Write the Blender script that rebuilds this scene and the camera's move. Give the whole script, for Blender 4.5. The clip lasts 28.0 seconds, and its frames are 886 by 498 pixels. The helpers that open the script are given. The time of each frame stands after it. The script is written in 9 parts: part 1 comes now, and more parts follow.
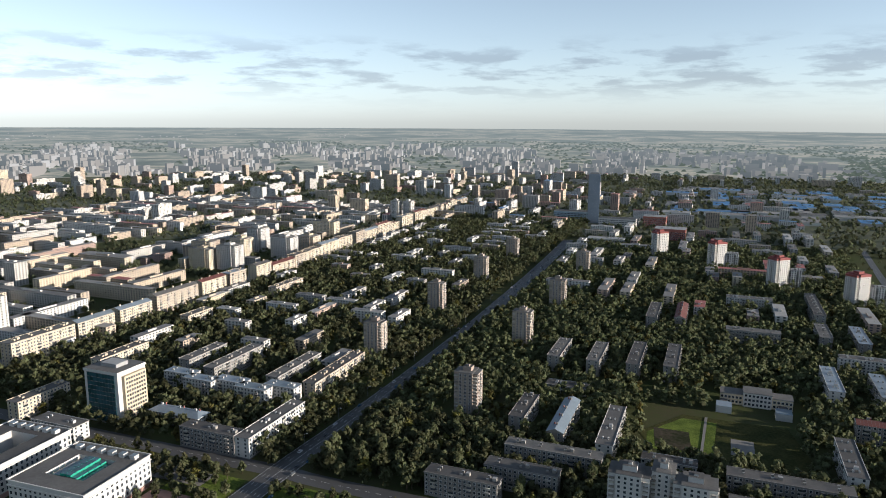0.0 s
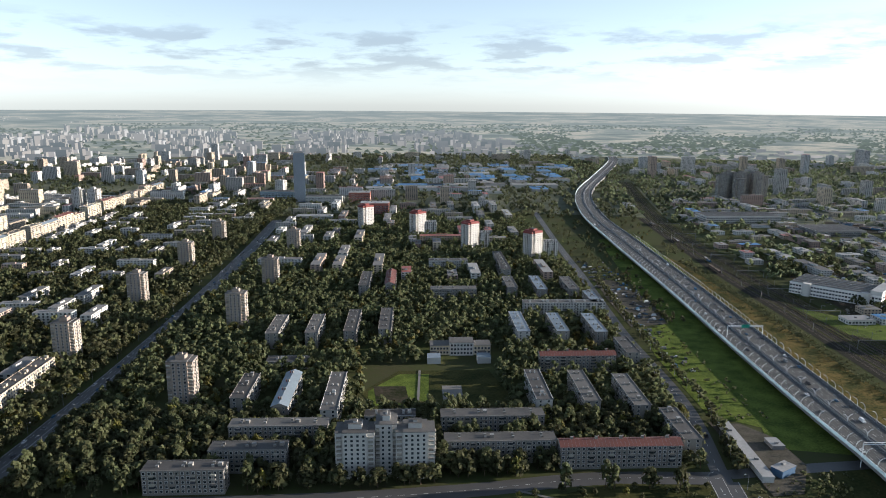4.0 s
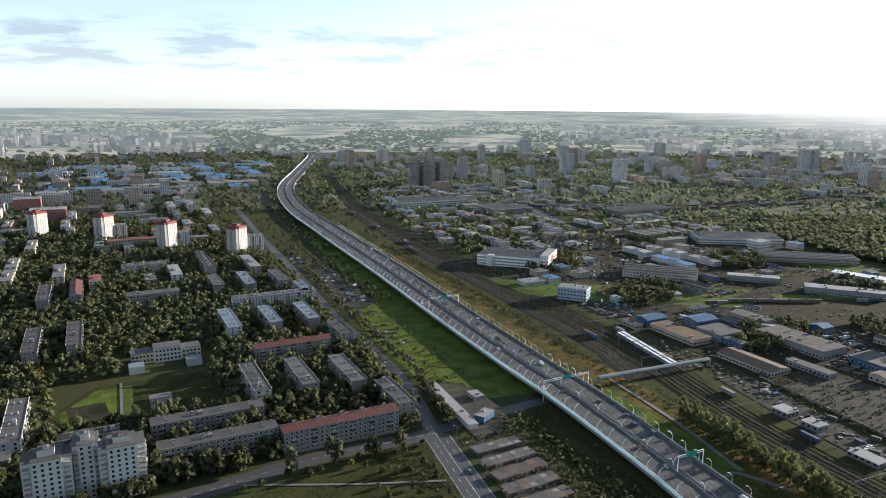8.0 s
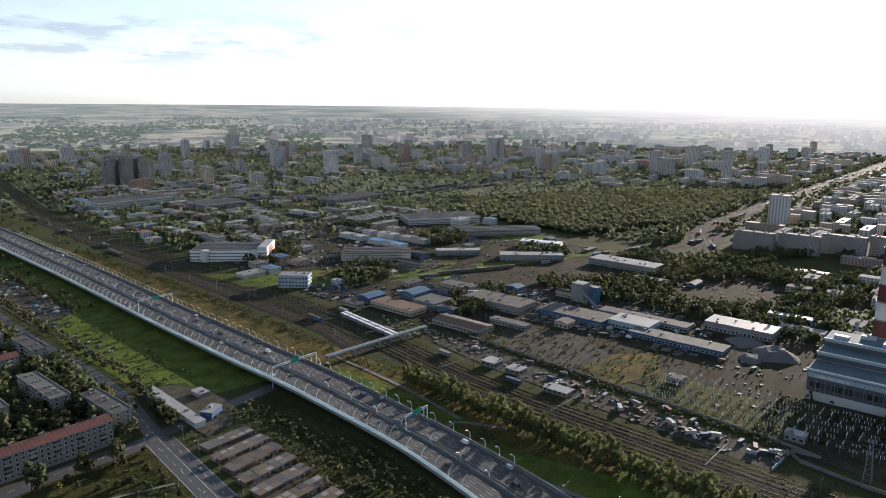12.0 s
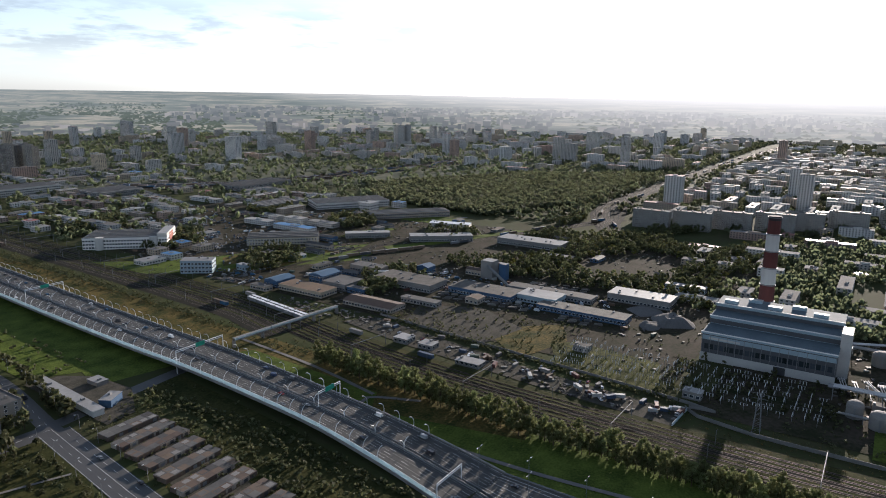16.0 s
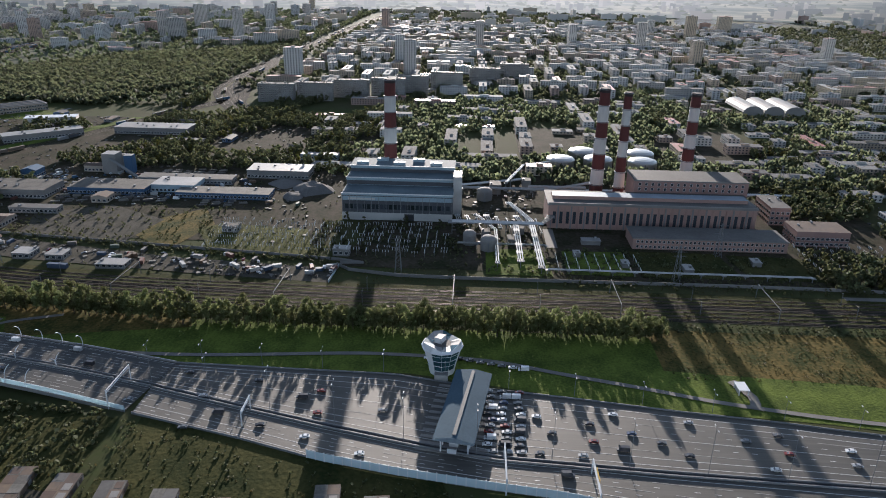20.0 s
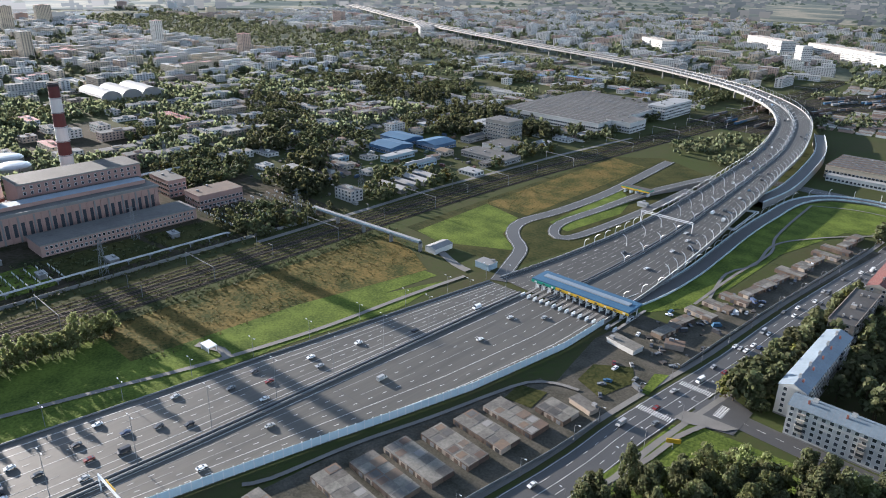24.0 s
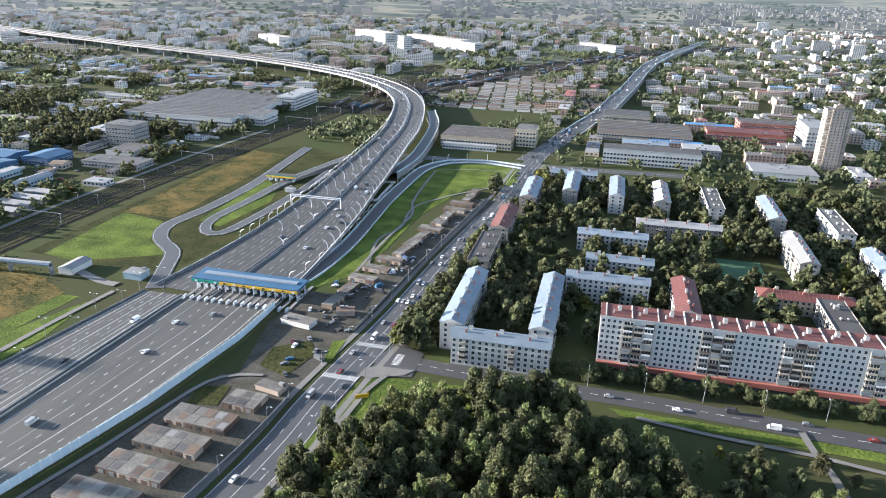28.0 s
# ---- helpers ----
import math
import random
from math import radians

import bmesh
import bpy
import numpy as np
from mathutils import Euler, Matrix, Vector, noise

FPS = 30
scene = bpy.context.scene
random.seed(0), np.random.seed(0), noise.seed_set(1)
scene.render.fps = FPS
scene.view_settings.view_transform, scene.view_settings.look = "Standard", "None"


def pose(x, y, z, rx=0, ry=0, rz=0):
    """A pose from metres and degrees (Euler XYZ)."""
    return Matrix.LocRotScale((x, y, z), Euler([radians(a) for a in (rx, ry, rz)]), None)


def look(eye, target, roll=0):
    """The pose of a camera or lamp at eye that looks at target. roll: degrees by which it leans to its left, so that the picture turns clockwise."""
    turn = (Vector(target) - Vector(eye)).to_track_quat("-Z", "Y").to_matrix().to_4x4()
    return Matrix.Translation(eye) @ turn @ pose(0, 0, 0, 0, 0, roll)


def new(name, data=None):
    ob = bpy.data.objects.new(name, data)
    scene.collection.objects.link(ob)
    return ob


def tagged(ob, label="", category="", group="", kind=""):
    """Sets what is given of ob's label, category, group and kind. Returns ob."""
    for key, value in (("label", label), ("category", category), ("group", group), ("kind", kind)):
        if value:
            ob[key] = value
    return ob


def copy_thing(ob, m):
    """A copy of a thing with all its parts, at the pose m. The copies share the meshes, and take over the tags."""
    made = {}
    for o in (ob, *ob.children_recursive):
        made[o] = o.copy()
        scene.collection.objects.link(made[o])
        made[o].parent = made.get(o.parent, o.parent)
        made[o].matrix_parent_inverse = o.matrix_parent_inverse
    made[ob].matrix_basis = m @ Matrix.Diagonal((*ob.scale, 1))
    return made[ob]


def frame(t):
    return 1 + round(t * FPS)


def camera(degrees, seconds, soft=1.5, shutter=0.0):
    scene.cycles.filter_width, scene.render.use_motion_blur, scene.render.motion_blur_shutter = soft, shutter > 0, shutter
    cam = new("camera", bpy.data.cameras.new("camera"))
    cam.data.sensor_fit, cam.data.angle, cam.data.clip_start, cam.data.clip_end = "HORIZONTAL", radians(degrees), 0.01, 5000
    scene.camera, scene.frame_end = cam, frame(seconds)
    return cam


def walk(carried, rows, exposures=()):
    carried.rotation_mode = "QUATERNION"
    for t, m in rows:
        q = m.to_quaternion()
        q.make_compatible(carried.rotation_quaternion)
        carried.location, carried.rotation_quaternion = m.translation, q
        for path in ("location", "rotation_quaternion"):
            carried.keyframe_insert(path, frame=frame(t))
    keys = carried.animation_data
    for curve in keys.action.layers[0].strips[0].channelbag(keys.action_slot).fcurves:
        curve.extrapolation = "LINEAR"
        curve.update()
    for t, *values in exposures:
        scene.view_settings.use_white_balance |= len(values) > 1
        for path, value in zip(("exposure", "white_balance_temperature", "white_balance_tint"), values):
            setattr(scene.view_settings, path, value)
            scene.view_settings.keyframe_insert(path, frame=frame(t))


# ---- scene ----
cam = camera(64.60, 28.0, 1.0)
# seconds, x, y, z, pitch, heading (clockwise from +y), roll
PATH = [
    (0, -0.0, 0.0, 234.0, -10.25, -21.41, 0.29),
    (0.5, 0.3, 0.3, 232.9, -11.49, -21.66, 0.36),
    (1, 0.9, 0.3, 231.8, -11.44, -22.21, 0.44),
    (1.5, 2.2, 0.4, 230.8, -11.40, -21.41, 0.48),
    (2, 3.4, -0.5, 229.9, -11.45, -12.18, 0.11),
    (2.5, 2.6, -2.1, 229.4, -11.64, -1.72, -0.19),
    (3, 1.2, -2.5, 228.6, -11.65, 0.45, -0.09),
    (3.5, 0.5, -2.8, 227.6, -11.62, 1.45, 0.08),
    (5.5, -0.2, -2.9, 222.3, -11.39, 3.79, 0.53),
    (6, 0.7, -3.6, 221.5, -11.35, 5.08, 0.56),
    (6.5, 2.0, -5.0, 220.8, -11.38, 10.35, 0.44),
    (7, 1.7, -6.1, 220.0, -11.52, 18.23, 0.23),
    (7.5, 0.6, -6.5, 218.9, -11.61, 23.94, 0.15),
    (8, -0.4, -6.6, 217.6, -11.65, 26.45, 0.23),
    (8.5, -0.8, -6.9, 216.2, -11.64, 27.71, 0.39),
    (9, -0.6, -7.3, 214.8, -11.67, 29.20, 0.38),
    (9.5, -0.5, -7.9, 213.7, -11.71, 31.46, 0.37),
    (10, -0.2, -9.0, 212.4, -11.77, 36.22, 0.29),
    (10.5, -0.3, -9.7, 211.1, -11.82, 42.36, 0.22),
    (11, -1.3, -9.9, 210.1, -11.89, 46.90, 0.11),
    (11.5, -2.1, -10.0, 209.1, -11.91, 48.30, 0.19),
    (12, -2.7, -10.3, 207.9, -11.90, 49.62, 0.30),
    (12.5, -3.1, -10.8, 206.8, -11.92, 51.02, 0.38),
    (14.5, -3.6, -9.7, 200.9, -11.85, 54.09, 0.63),
    (15, -3.7, -9.5, 199.7, -11.83, 54.61, 0.62),
    (15.5, -3.8, -9.6, 198.5, -11.83, 55.12, 0.63),
    (16, -3.6, -10.8, 197.3, -12.68, 57.17, 0.65),
    (16.5, -3.6, -11.7, 196.6, -13.85, 61.73, 0.55),
    (17, -5.2, -12.2, 195.6, -13.97, 69.64, 0.38),
    (17.5, -7.1, -11.7, 195.1, -16.60, 77.29, 0.30),
    (18, -9.6, -10.8, 195.0, -16.60, 80.98, 0.46),
    (18.5, -11.3, -9.7, 195.1, -16.62, 82.86, 0.58),
    (19, -12.6, -9.1, 195.2, -19.94, 84.61, 0.75),
    (19.5, -12.9, -8.8, 195.2, -21.99, 86.05, 0.90),
    (20, -13.6, -8.5, 195.3, -22.05, 87.63, 0.96),
    (20.5, -14.5, -8.3, 195.5, -22.11, 89.44, 0.99),
    (21, -15.4, -8.0, 195.5, -22.19, 92.48, 1.04),
    (21.5, -16.7, -7.8, 195.8, -22.27, 98.19, 1.11),
    (22, -18.2, -7.0, 196.1, -22.31, 107.36, 1.25),
    (22.5, -19.1, -4.8, 196.2, -22.56, 115.39, 0.49),
    (24.5, -15.0, 9.8, 187.2, -21.74, 141.94, 1.53),
    (25, -14.9, 9.9, 185.9, -21.67, 144.09, 1.60),
    (25.5, -15.7, 9.3, 184.8, -21.61, 145.77, 1.61),
    (26, -17.3, 8.8, 183.8, -21.56, 149.38, 1.56),
    (26.5, -17.8, 9.6, 182.6, -21.45, 156.21, 1.36),
    (27, -16.6, 10.6, 181.3, -21.35, 163.26, 1.29),
    (27.5, -15.9, 11.1, 180.1, -21.28, 165.43, 1.39),
    (28, -15.8, 11.2, 179.0, -21.28, 167.07, 1.52),
]
EXPOSURES = [(0, 0.95, 5900, 12), (3.5, 1.2, 5900, 12), (8, 1.4, 5950, 12), (12, 1.15, 6050, 16), (17, 0.95, 5900, 16), (20, 1.2, 5800, 15), (22.5, 1.75, 5800, 16), (25, 2.05, 5650, 12), (28, 2.38, 5650, 13)]
walk(cam, [(t, pose(x, y, z, 90 + p, 0, -h) @ pose(0, 0, 0, 0, 0, r)) for t, x, y, z, p, h, r in PATH], EXPOSURES)

# ---- light ----
SUN_EL, SUN_DIR = radians(11.5), Vector((1.0, 0.045, 0)).normalized()
world = bpy.data.worlds.new("world")
scene.world = world
world.use_nodes = True
wn, wl = world.node_tree.nodes, world.node_tree.links
wn.clear()


def wnode(kind, **values):
    n = wn.new(kind)
    for k, v in values.items():
        n.inputs[k].default_value = v
    return n


sky = wn.new("ShaderNodeTexSky")
sky.sky_type, sky.sun_disc = "NISHITA", False
sky.sun_elevation, sky.sun_rotation = SUN_EL, radians(87.4)
sky.altitude, sky.air_density, sky.dust_density, sky.ozone_density = 200, 1.0, 0.4, 2.0
# a low band of flat evening clouds
tc = wn.new("ShaderNodeTexCoord")
sep = wn.new("ShaderNodeSeparateXYZ")
wl.new(tc.outputs["Generated"], sep.inputs[0])
zup = wn.new("ShaderNodeMath"); zup.operation = "ADD"; zup.inputs[1].default_value = 0.12
wl.new(sep.outputs["Z"], zup.inputs[0])
inv = wn.new("ShaderNodeMath"); inv.operation = "DIVIDE"; inv.inputs[0].default_value = 1.0
wl.new(zup.outputs[0], inv.inputs[1])
sc = wn.new("ShaderNodeVectorMath"); sc.operation = "SCALE"
wl.new(tc.outputs["Generated"], sc.inputs[0]); wl.new(inv.outputs[0], sc.inputs["Scale"])
cn = wn.new("ShaderNodeTexNoise")
cn.inputs["Scale"].default_value, cn.inputs["Detail"].default_value, cn.inputs["Roughness"].default_value = 2.1, 9, 0.6
wl.new(sc.outputs[0], cn.inputs["Vector"])
cr = wn.new("ShaderNodeValToRGB")
cr.color_ramp.elements[0].position, cr.color_ramp.elements[1].position = 0.48, 0.6
wl.new(cn.outputs["Fac"], cr.inputs["Fac"])
band = wn.new("ShaderNodeValToRGB")
for p, c in ((0.0, 0), (0.03, 0.12), (0.055, 0.95), (0.088, 0.95), (0.118, 0.0)):
    el = band.color_ramp.elements.new(p) if p not in (0.0,) else band.color_ramp.elements[0]
    el.position, el.color = p, (c, c, c, 1)
band.color_ramp.elements[-1].color = (0, 0, 0, 1)
wl.new(sep.outputs["Z"], band.inputs["Fac"])
cm = wn.new("ShaderNodeMath"); cm.operation = "MULTIPLY"
wl.new(cr.outputs["Color"], cm.inputs[0]); wl.new(band.outputs["Color"], cm.inputs[1])
tint = wn.new("ShaderNodeMixRGB"); tint.blend_type = "MULTIPLY"
tint.inputs["Color2"].default_value = (0.70, 0.69, 0.72, 1)
grey = wn.new("ShaderNodeRGBToBW")
wl.new(sky.outputs[0], grey.inputs[0])
cool = wn.new("ShaderNodeMixRGB"); cool.blend_type = "MULTIPLY"; cool.inputs["Fac"].default_value = 1
cool.inputs["Color2"].default_value = (0.90, 1.015, 1.085, 1)
wl.new(grey.outputs[0], cool.inputs["Color1"])
soft_sky = wn.new("ShaderNodeMixRGB"); soft_sky.inputs["Fac"].default_value = 0.62
wl.new(sky.outputs[0], soft_sky.inputs["Color1"]); wl.new(cool.outputs[0], soft_sky.inputs["Color2"])
wl.new(cm.outputs[0], tint.inputs["Fac"]); wl.new(soft_sky.outputs[0], tint.inputs["Color1"])
bg = wnode("ShaderNodeBackground", Strength=0.11)
wl.new(tint.outputs[0], bg.inputs["Color"])
wo = wn.new("ShaderNodeOutputWorld")
wl.new(bg.outputs[0], wo.inputs["Surface"])

sun_data = bpy.data.lights.new("sun", "SUN")
sun_data.energy, sun_data.angle, sun_data.color = 5.0, radians(0.6), (1.0, 0.86, 0.68)
sun = new("sun", sun_data)
sun.matrix_world = look(SUN_DIR * 1000 + Vector((0, 0, 1000 * math.tan(SUN_EL))), (0, 0, 0))

# ---- materials ----
def mat(name, color, rough=0.8, metal=0.0, second=None, scale=0.2, fine=3.0, amount=0.5, bump=0.0, vary=0.0, island=0.0, spec=0.3, stops=None, stretch=None):
    """Two scales of noise between two colours; vary: brightness by object; island: by loose piece; stops: colours chosen by object."""
    m = bpy.data.materials.new(name)
    m.use_nodes = True
    n, l = m.node_tree.nodes, m.node_tree.links
    b = n["Principled BSDF"]
    b.inputs["Roughness"].default_value, b.inputs["Metallic"].default_value = rough, metal
    b.inputs["Specular IOR Level"].default_value = 0.04 if rough >= 0.95 else spec
    second = second or tuple(c * 0.6 for c in color)
    geo = n.new("ShaderNodeNewGeometry")
    vec = geo.outputs["Position"]
    if stretch:
        mp = n.new("ShaderNodeMapping")
        mp.inputs["Scale"].default_value = stretch
        l.new(vec, mp.inputs["Vector"])
        vec = mp.outputs[0]
    facs = []
    for s, d in ((scale, 4), (fine, 2)):
        t = n.new("ShaderNodeTexNoise")
        t.inputs["Scale"].default_value, t.inputs["Detail"].default_value = s, d
        l.new(vec, t.inputs["Vector"])
        facs.append(t.outputs["Fac"])
    mid = n.new("ShaderNodeMix")
    mid.inputs["Factor"].default_value = 0.4
    l.new(facs[0], mid.inputs["A"]); l.new(facs[1], mid.inputs["B"])
    ramp = n.new("ShaderNodeMapRange")
    ramp.inputs["From Min"].default_value, ramp.inputs["From Max"].default_value = 0.5 - 0.5 * (1 - amount) - 0.02, 0.5 + 0.5 * (1 - amount) + 0.02
    l.new(mid.outputs[0], ramp.inputs["Value"])
    mix = n.new("ShaderNodeMix"); mix.data_type = "RGBA"
    l.new(ramp.outputs[0], mix.inputs["Factor"])
    mix.inputs["A"].default_value, mix.inputs["B"].default_value = (*second, 1), (*color, 1)
    out = mix.outputs["Result"]
    info = n.new("ShaderNodeObjectInfo")
    if stops:
        r = n.new("ShaderNodeValToRGB")
        r.color_ramp.interpolation = "CONSTANT"
        for k, c in enumerate(stops):
            e = r.color_ramp.elements[k] if k < 2 else r.color_ramp.elements.new(k / len(stops))
            e.position, e.color = k / len(stops), (*c, 1)
        l.new(info.outputs["Random"], r.inputs["Fac"])
        out = r.outputs["Color"]
    for amt, src in ((vary, info.outputs["Random"]), (island, geo.outputs["Random Per Island"])):
        if amt:
            hsv = n.new("ShaderNodeHueSaturation")
            mr = n.new("ShaderNodeMapRange")
            mr.inputs["To Min"].default_value, mr.inputs["To Max"].default_value = 1 - amt, 1 + amt
            l.new(src, mr.inputs["Value"]); l.new(mr.outputs[0], hsv.inputs["Value"]); l.new(out, hsv.inputs["Color"])
            hm = n.new("ShaderNodeMapRange")
            hm.inputs["To Min"].default_value, hm.inputs["To Max"].default_value = 0.5 - amt * 0.05, 0.5 + amt * 0.05
            l.new(src, hm.inputs["Value"]); l.new(hm.outputs[0], hsv.inputs["Hue"])
            out = hsv.outputs[0]
    l.new(out, b.inputs["Base Color"])
    if bump:
        bp = n.new("ShaderNodeBump")
        bp.inputs["Strength"].default_value, bp.inputs["Distance"].default_value = min(1, bump), 0.3
        l.new(facs[1], bp.inputs["Height"]); l.new(bp.outputs[0], b.inputs["Normal"])
    return m


def leafy(name, color, second, trans=0.35, island=0.35):
    m = mat(name, color, 0.75, 0, second, 0.02, 0.6, 0.6, 0, 0.3, island, 0.2)
    n, l = m.node_tree.nodes, m.node_tree.links
    b, o = n["Principled BSDF"], n["Material Output"]
    t = n.new("ShaderNodeBsdfTranslucent")
    src = b.inputs["Base Color"].links[0].from_socket
    l.new(src, t.inputs["Color"])
    x = n.new("ShaderNodeMixShader")
    x.inputs[0].default_value = trans
    l.new(b.outputs[0], x.inputs[1]); l.new(t.outputs[0], x.inputs[2]); l.new(x.outputs[0], o.inputs["Surface"])
    return m


GROUND = mat("ground_scrub", (0.042, 0.058, 0.018), 0.95, 0, (0.056, 0.052, 0.028), 0.015, 0.25, 0.65, 0.5)
LAWN = mat("lawn", (0.118, 0.152, 0.03), 0.95, 0, (0.042, 0.062, 0.014), 0.06, 0.7, 0.78, 1.0)
SWARD = mat("weedy_sward", (0.098, 0.098, 0.03), 0.95, 0, (0.03, 0.036, 0.012), 0.09, 0.9, 0.82, 1.0)
ROUGH_GRASS = mat("dry_meadow", (0.135, 0.098, 0.033), 0.95, 0, (0.036, 0.044, 0.014), 0.05, 0.5, 0.84, 1.0)
WASTE = mat("waste_grass", (0.058, 0.056, 0.02), 0.95, 0, (0.02, 0.027, 0.009), 0.05, 0.5, 0.78, 1.0)
# ground beyond 1.5 km: its paler colour carries painted distance haze
PLAIN = mat("built_over_plain", (0.14, 0.14, 0.1), 0.95, 0, (0.065, 0.078, 0.048), 0.012, 0.08, 0.75)
DIRT = mat("dirt_yard", (0.062, 0.05, 0.038), 0.95, 0, (0.02, 0.024, 0.011), 0.045, 0.35, 0.8, 0.6)
DECK = mat("deck_asphalt", (0.078, 0.077, 0.074), 0.75, 0, (0.05, 0.05, 0.049), 0.05, 1.0, 0.6, 0.05, spec=0.2, stretch=(1, 0.15, 1))
ASPHALT = mat("asphalt", (0.064, 0.063, 0.062), 0.62, 0, (0.039, 0.039, 0.041), 0.05, 2.0, 0.5, 0.1, spec=0.5)
PLAZA = mat("plaza_asphalt", (0.094, 0.089, 0.079), 0.62, 0, (0.058, 0.056, 0.052), 0.16, 0.9, 0.7, 0.05, spec=0.22, stretch=(1, 0.04, 1))
GRAVEL = mat("dusty_gravel", (0.095, 0.086, 0.072), 0.95, 0, (0.042, 0.042, 0.032), 0.09, 0.9, 0.74, 0.3)
GRAVELHEAP = mat("crushed_stone", (0.17, 0.165, 0.16), 0.95, 0, (0.11, 0.107, 0.105), 0.08, 0.8, 0.6, 0.6)
PATCHROOF = mat("patched_felt_roof", (0.165, 0.155, 0.138), 0.85, 0, (0.085, 0.08, 0.072), 0.15, 0.9, 0.72, 0, 0.25, spec=0.15)
BROWNROOF = mat("brown_sheet_roof", (0.17, 0.112, 0.07), 0.85, 0, (0.095, 0.07, 0.05), 0.08, 0.6, 0.55, 0, 0.15, spec=0.2)
PAVING = mat("paving", (0.180, 0.173, 0.158), 0.85, 0, (0.120, 0.112, 0.105), 0.1, 2.0, 0.5)
CONCRETE = mat("concrete", (0.232, 0.224, 0.212), 0.8, 0, (0.144, 0.138, 0.132), 0.1, 1.5, 0.5, 0.1)
MARK = mat("road_paint", (0.72, 0.72, 0.70), 0.6, 0, (0.45, 0.45, 0.44), 0.3, 3.0, 0.5)
MARK_WORN = mat("worn_road_paint", (0.42, 0.42, 0.40), 0.7, 0, (0.2, 0.2, 0.19), 0.3, 3.0, 0.6)
CANOPY = mat("canopy_sheet", (0.075, 0.115, 0.15), 0.9, 0, (0.05, 0.08, 0.105), 0.1, 0.8, 0.5, spec=0.08)
GREEN_COURT = mat("green_court", (0.06, 0.12, 0.065), 0.9, 0, (0.04, 0.085, 0.045), 0.1, 0.8, 0.5)
BALLAST = mat("ballast", (0.034, 0.031, 0.026), 0.95, 0, (0.019, 0.019, 0.014), 0.1, 2.0, 0.5, 0.4)
RAIL = mat("rail_steel", (0.15, 0.12, 0.10), 0.6, 0.4, (0.09, 0.06, 0.045), 0.2, 2.0, 0.4)
PANEL = mat("pale_panel_wall", (0.255, 0.238, 0.212), 0.85, 0, (0.17, 0.158, 0.142), 0.08, 0.6, 0.6, 0, 0.2)
CREAM = mat("cream_render_wall", (0.484, 0.404, 0.291), 0.85, 0, (0.371, 0.315, 0.234), 0.08, 0.6, 0.5, 0, 0.16)
BRICK = mat("light_brick_wall", (0.340, 0.286, 0.238), 0.85, 0, (0.258, 0.211, 0.170), 0.1, 1.0, 0.5, 0, 0.12)
WHITE = mat("white_wall", (0.495, 0.482, 0.454), 0.8, 0, (0.385, 0.372, 0.351), 0.08, 0.8, 0.5, 0, 0.08)
PINKBRICK = mat("pinkish_brick_wall", (0.34, 0.215, 0.18), 0.85, 0, (0.25, 0.16, 0.135), 0.08, 1.0, 0.5, 0, 0.1)
BRIGHT = mat("bright_white_wall", (0.74, 0.715, 0.68), 0.75, 0, (0.62, 0.60, 0.57), 0.08, 0.8, 0.5, 0, 0.06)
REDBRICK = mat("red_brick_wall", (0.34, 0.12, 0.09), 0.85, 0, (0.24, 0.09, 0.07), 0.08, 1.0, 0.5)
BITUMEN = mat("bitumen_roof", (0.109, 0.105, 0.101), 0.75, 0, (0.060, 0.058, 0.056), 0.06, 0.5, 0.6, 0, 0.3, spec=0.2)
ZINC = mat("zinc_roof", (0.211, 0.257, 0.296), 0.6, 0.2, (0.125, 0.156, 0.187), 0.1, 0.8, 0.5, 0, 0.15)
PALEROOF = mat("pale_sheet_roof", (0.288, 0.288, 0.284), 0.62, 0.1, (0.176, 0.172, 0.168), 0.06, 0.5, 0.5, 0, 0.2)
REDROOF = mat("red_sheet_roof", (0.125, 0.04, 0.034), 0.7, 0.0, (0.08, 0.032, 0.029), 0.1, 0.8, 0.5, 0, 0.12)
REDCROWN = mat("bright_red_sheet", (0.21, 0.045, 0.04), 0.7, 0, (0.15, 0.038, 0.035), 0.1, 0.8, 0.5)
BLUEROOF = mat("blue_sheet_roof", (0.038, 0.111, 0.196), 0.7, 0.0, (0.025, 0.072, 0.136), 0.1, 0.8, 0.5)
BLUECLAD = mat("bright_blue_cladding", (0.045, 0.10, 0.19), 0.6, 0.0, (0.035, 0.075, 0.135), 0.1, 0.8, 0.5)
RUSTROOF = mat("rusty_roof", (0.136, 0.092, 0.064), 0.85, 0, (0.076, 0.060, 0.052), 0.08, 0.6, 0.6, 0, 0.25)
GLASS = mat("window_glass", (0.045, 0.055, 0.065), 0.12, 0, (0.03, 0.035, 0.04), 0.5, 2.0, 0.5, 0, 0, 0.6, 0.6)
TEALGLASS = mat("teal_curtain_glass", (0.025, 0.07, 0.08), 0.18, 0.0, (0.02, 0.06, 0.07), 0.2, 1.0, 0.5, 0, 0, 0.4, 0.7)
FRAME = mat("white_frame", (0.612, 0.612, 0.612), 0.6, 0, (0.510, 0.510, 0.510), 0.3, 3.0, 0.4)
BALCONY = mat("balcony_panel", (0.326, 0.313, 0.286), 0.8, 0, (0.204, 0.184, 0.150), 0.3, 2.0, 0.5, 0, 0, 0.4)
BARRIER = mat("pale_blue_barrier", (0.58, 0.68, 0.72), 0.4, 0, (0.46, 0.56, 0.6), 0.1, 1.0, 0.5, spec=0.5)
bn, bl = BARRIER.node_tree.nodes, BARRIER.node_tree.links
clear = bn.new("ShaderNodeBsdfTransparent"); clear.inputs["Color"].default_value = (0.85, 0.93, 0.96, 1)
sheet = bn.new("ShaderNodeMixShader"); sheet.inputs[0].default_value = 0.3
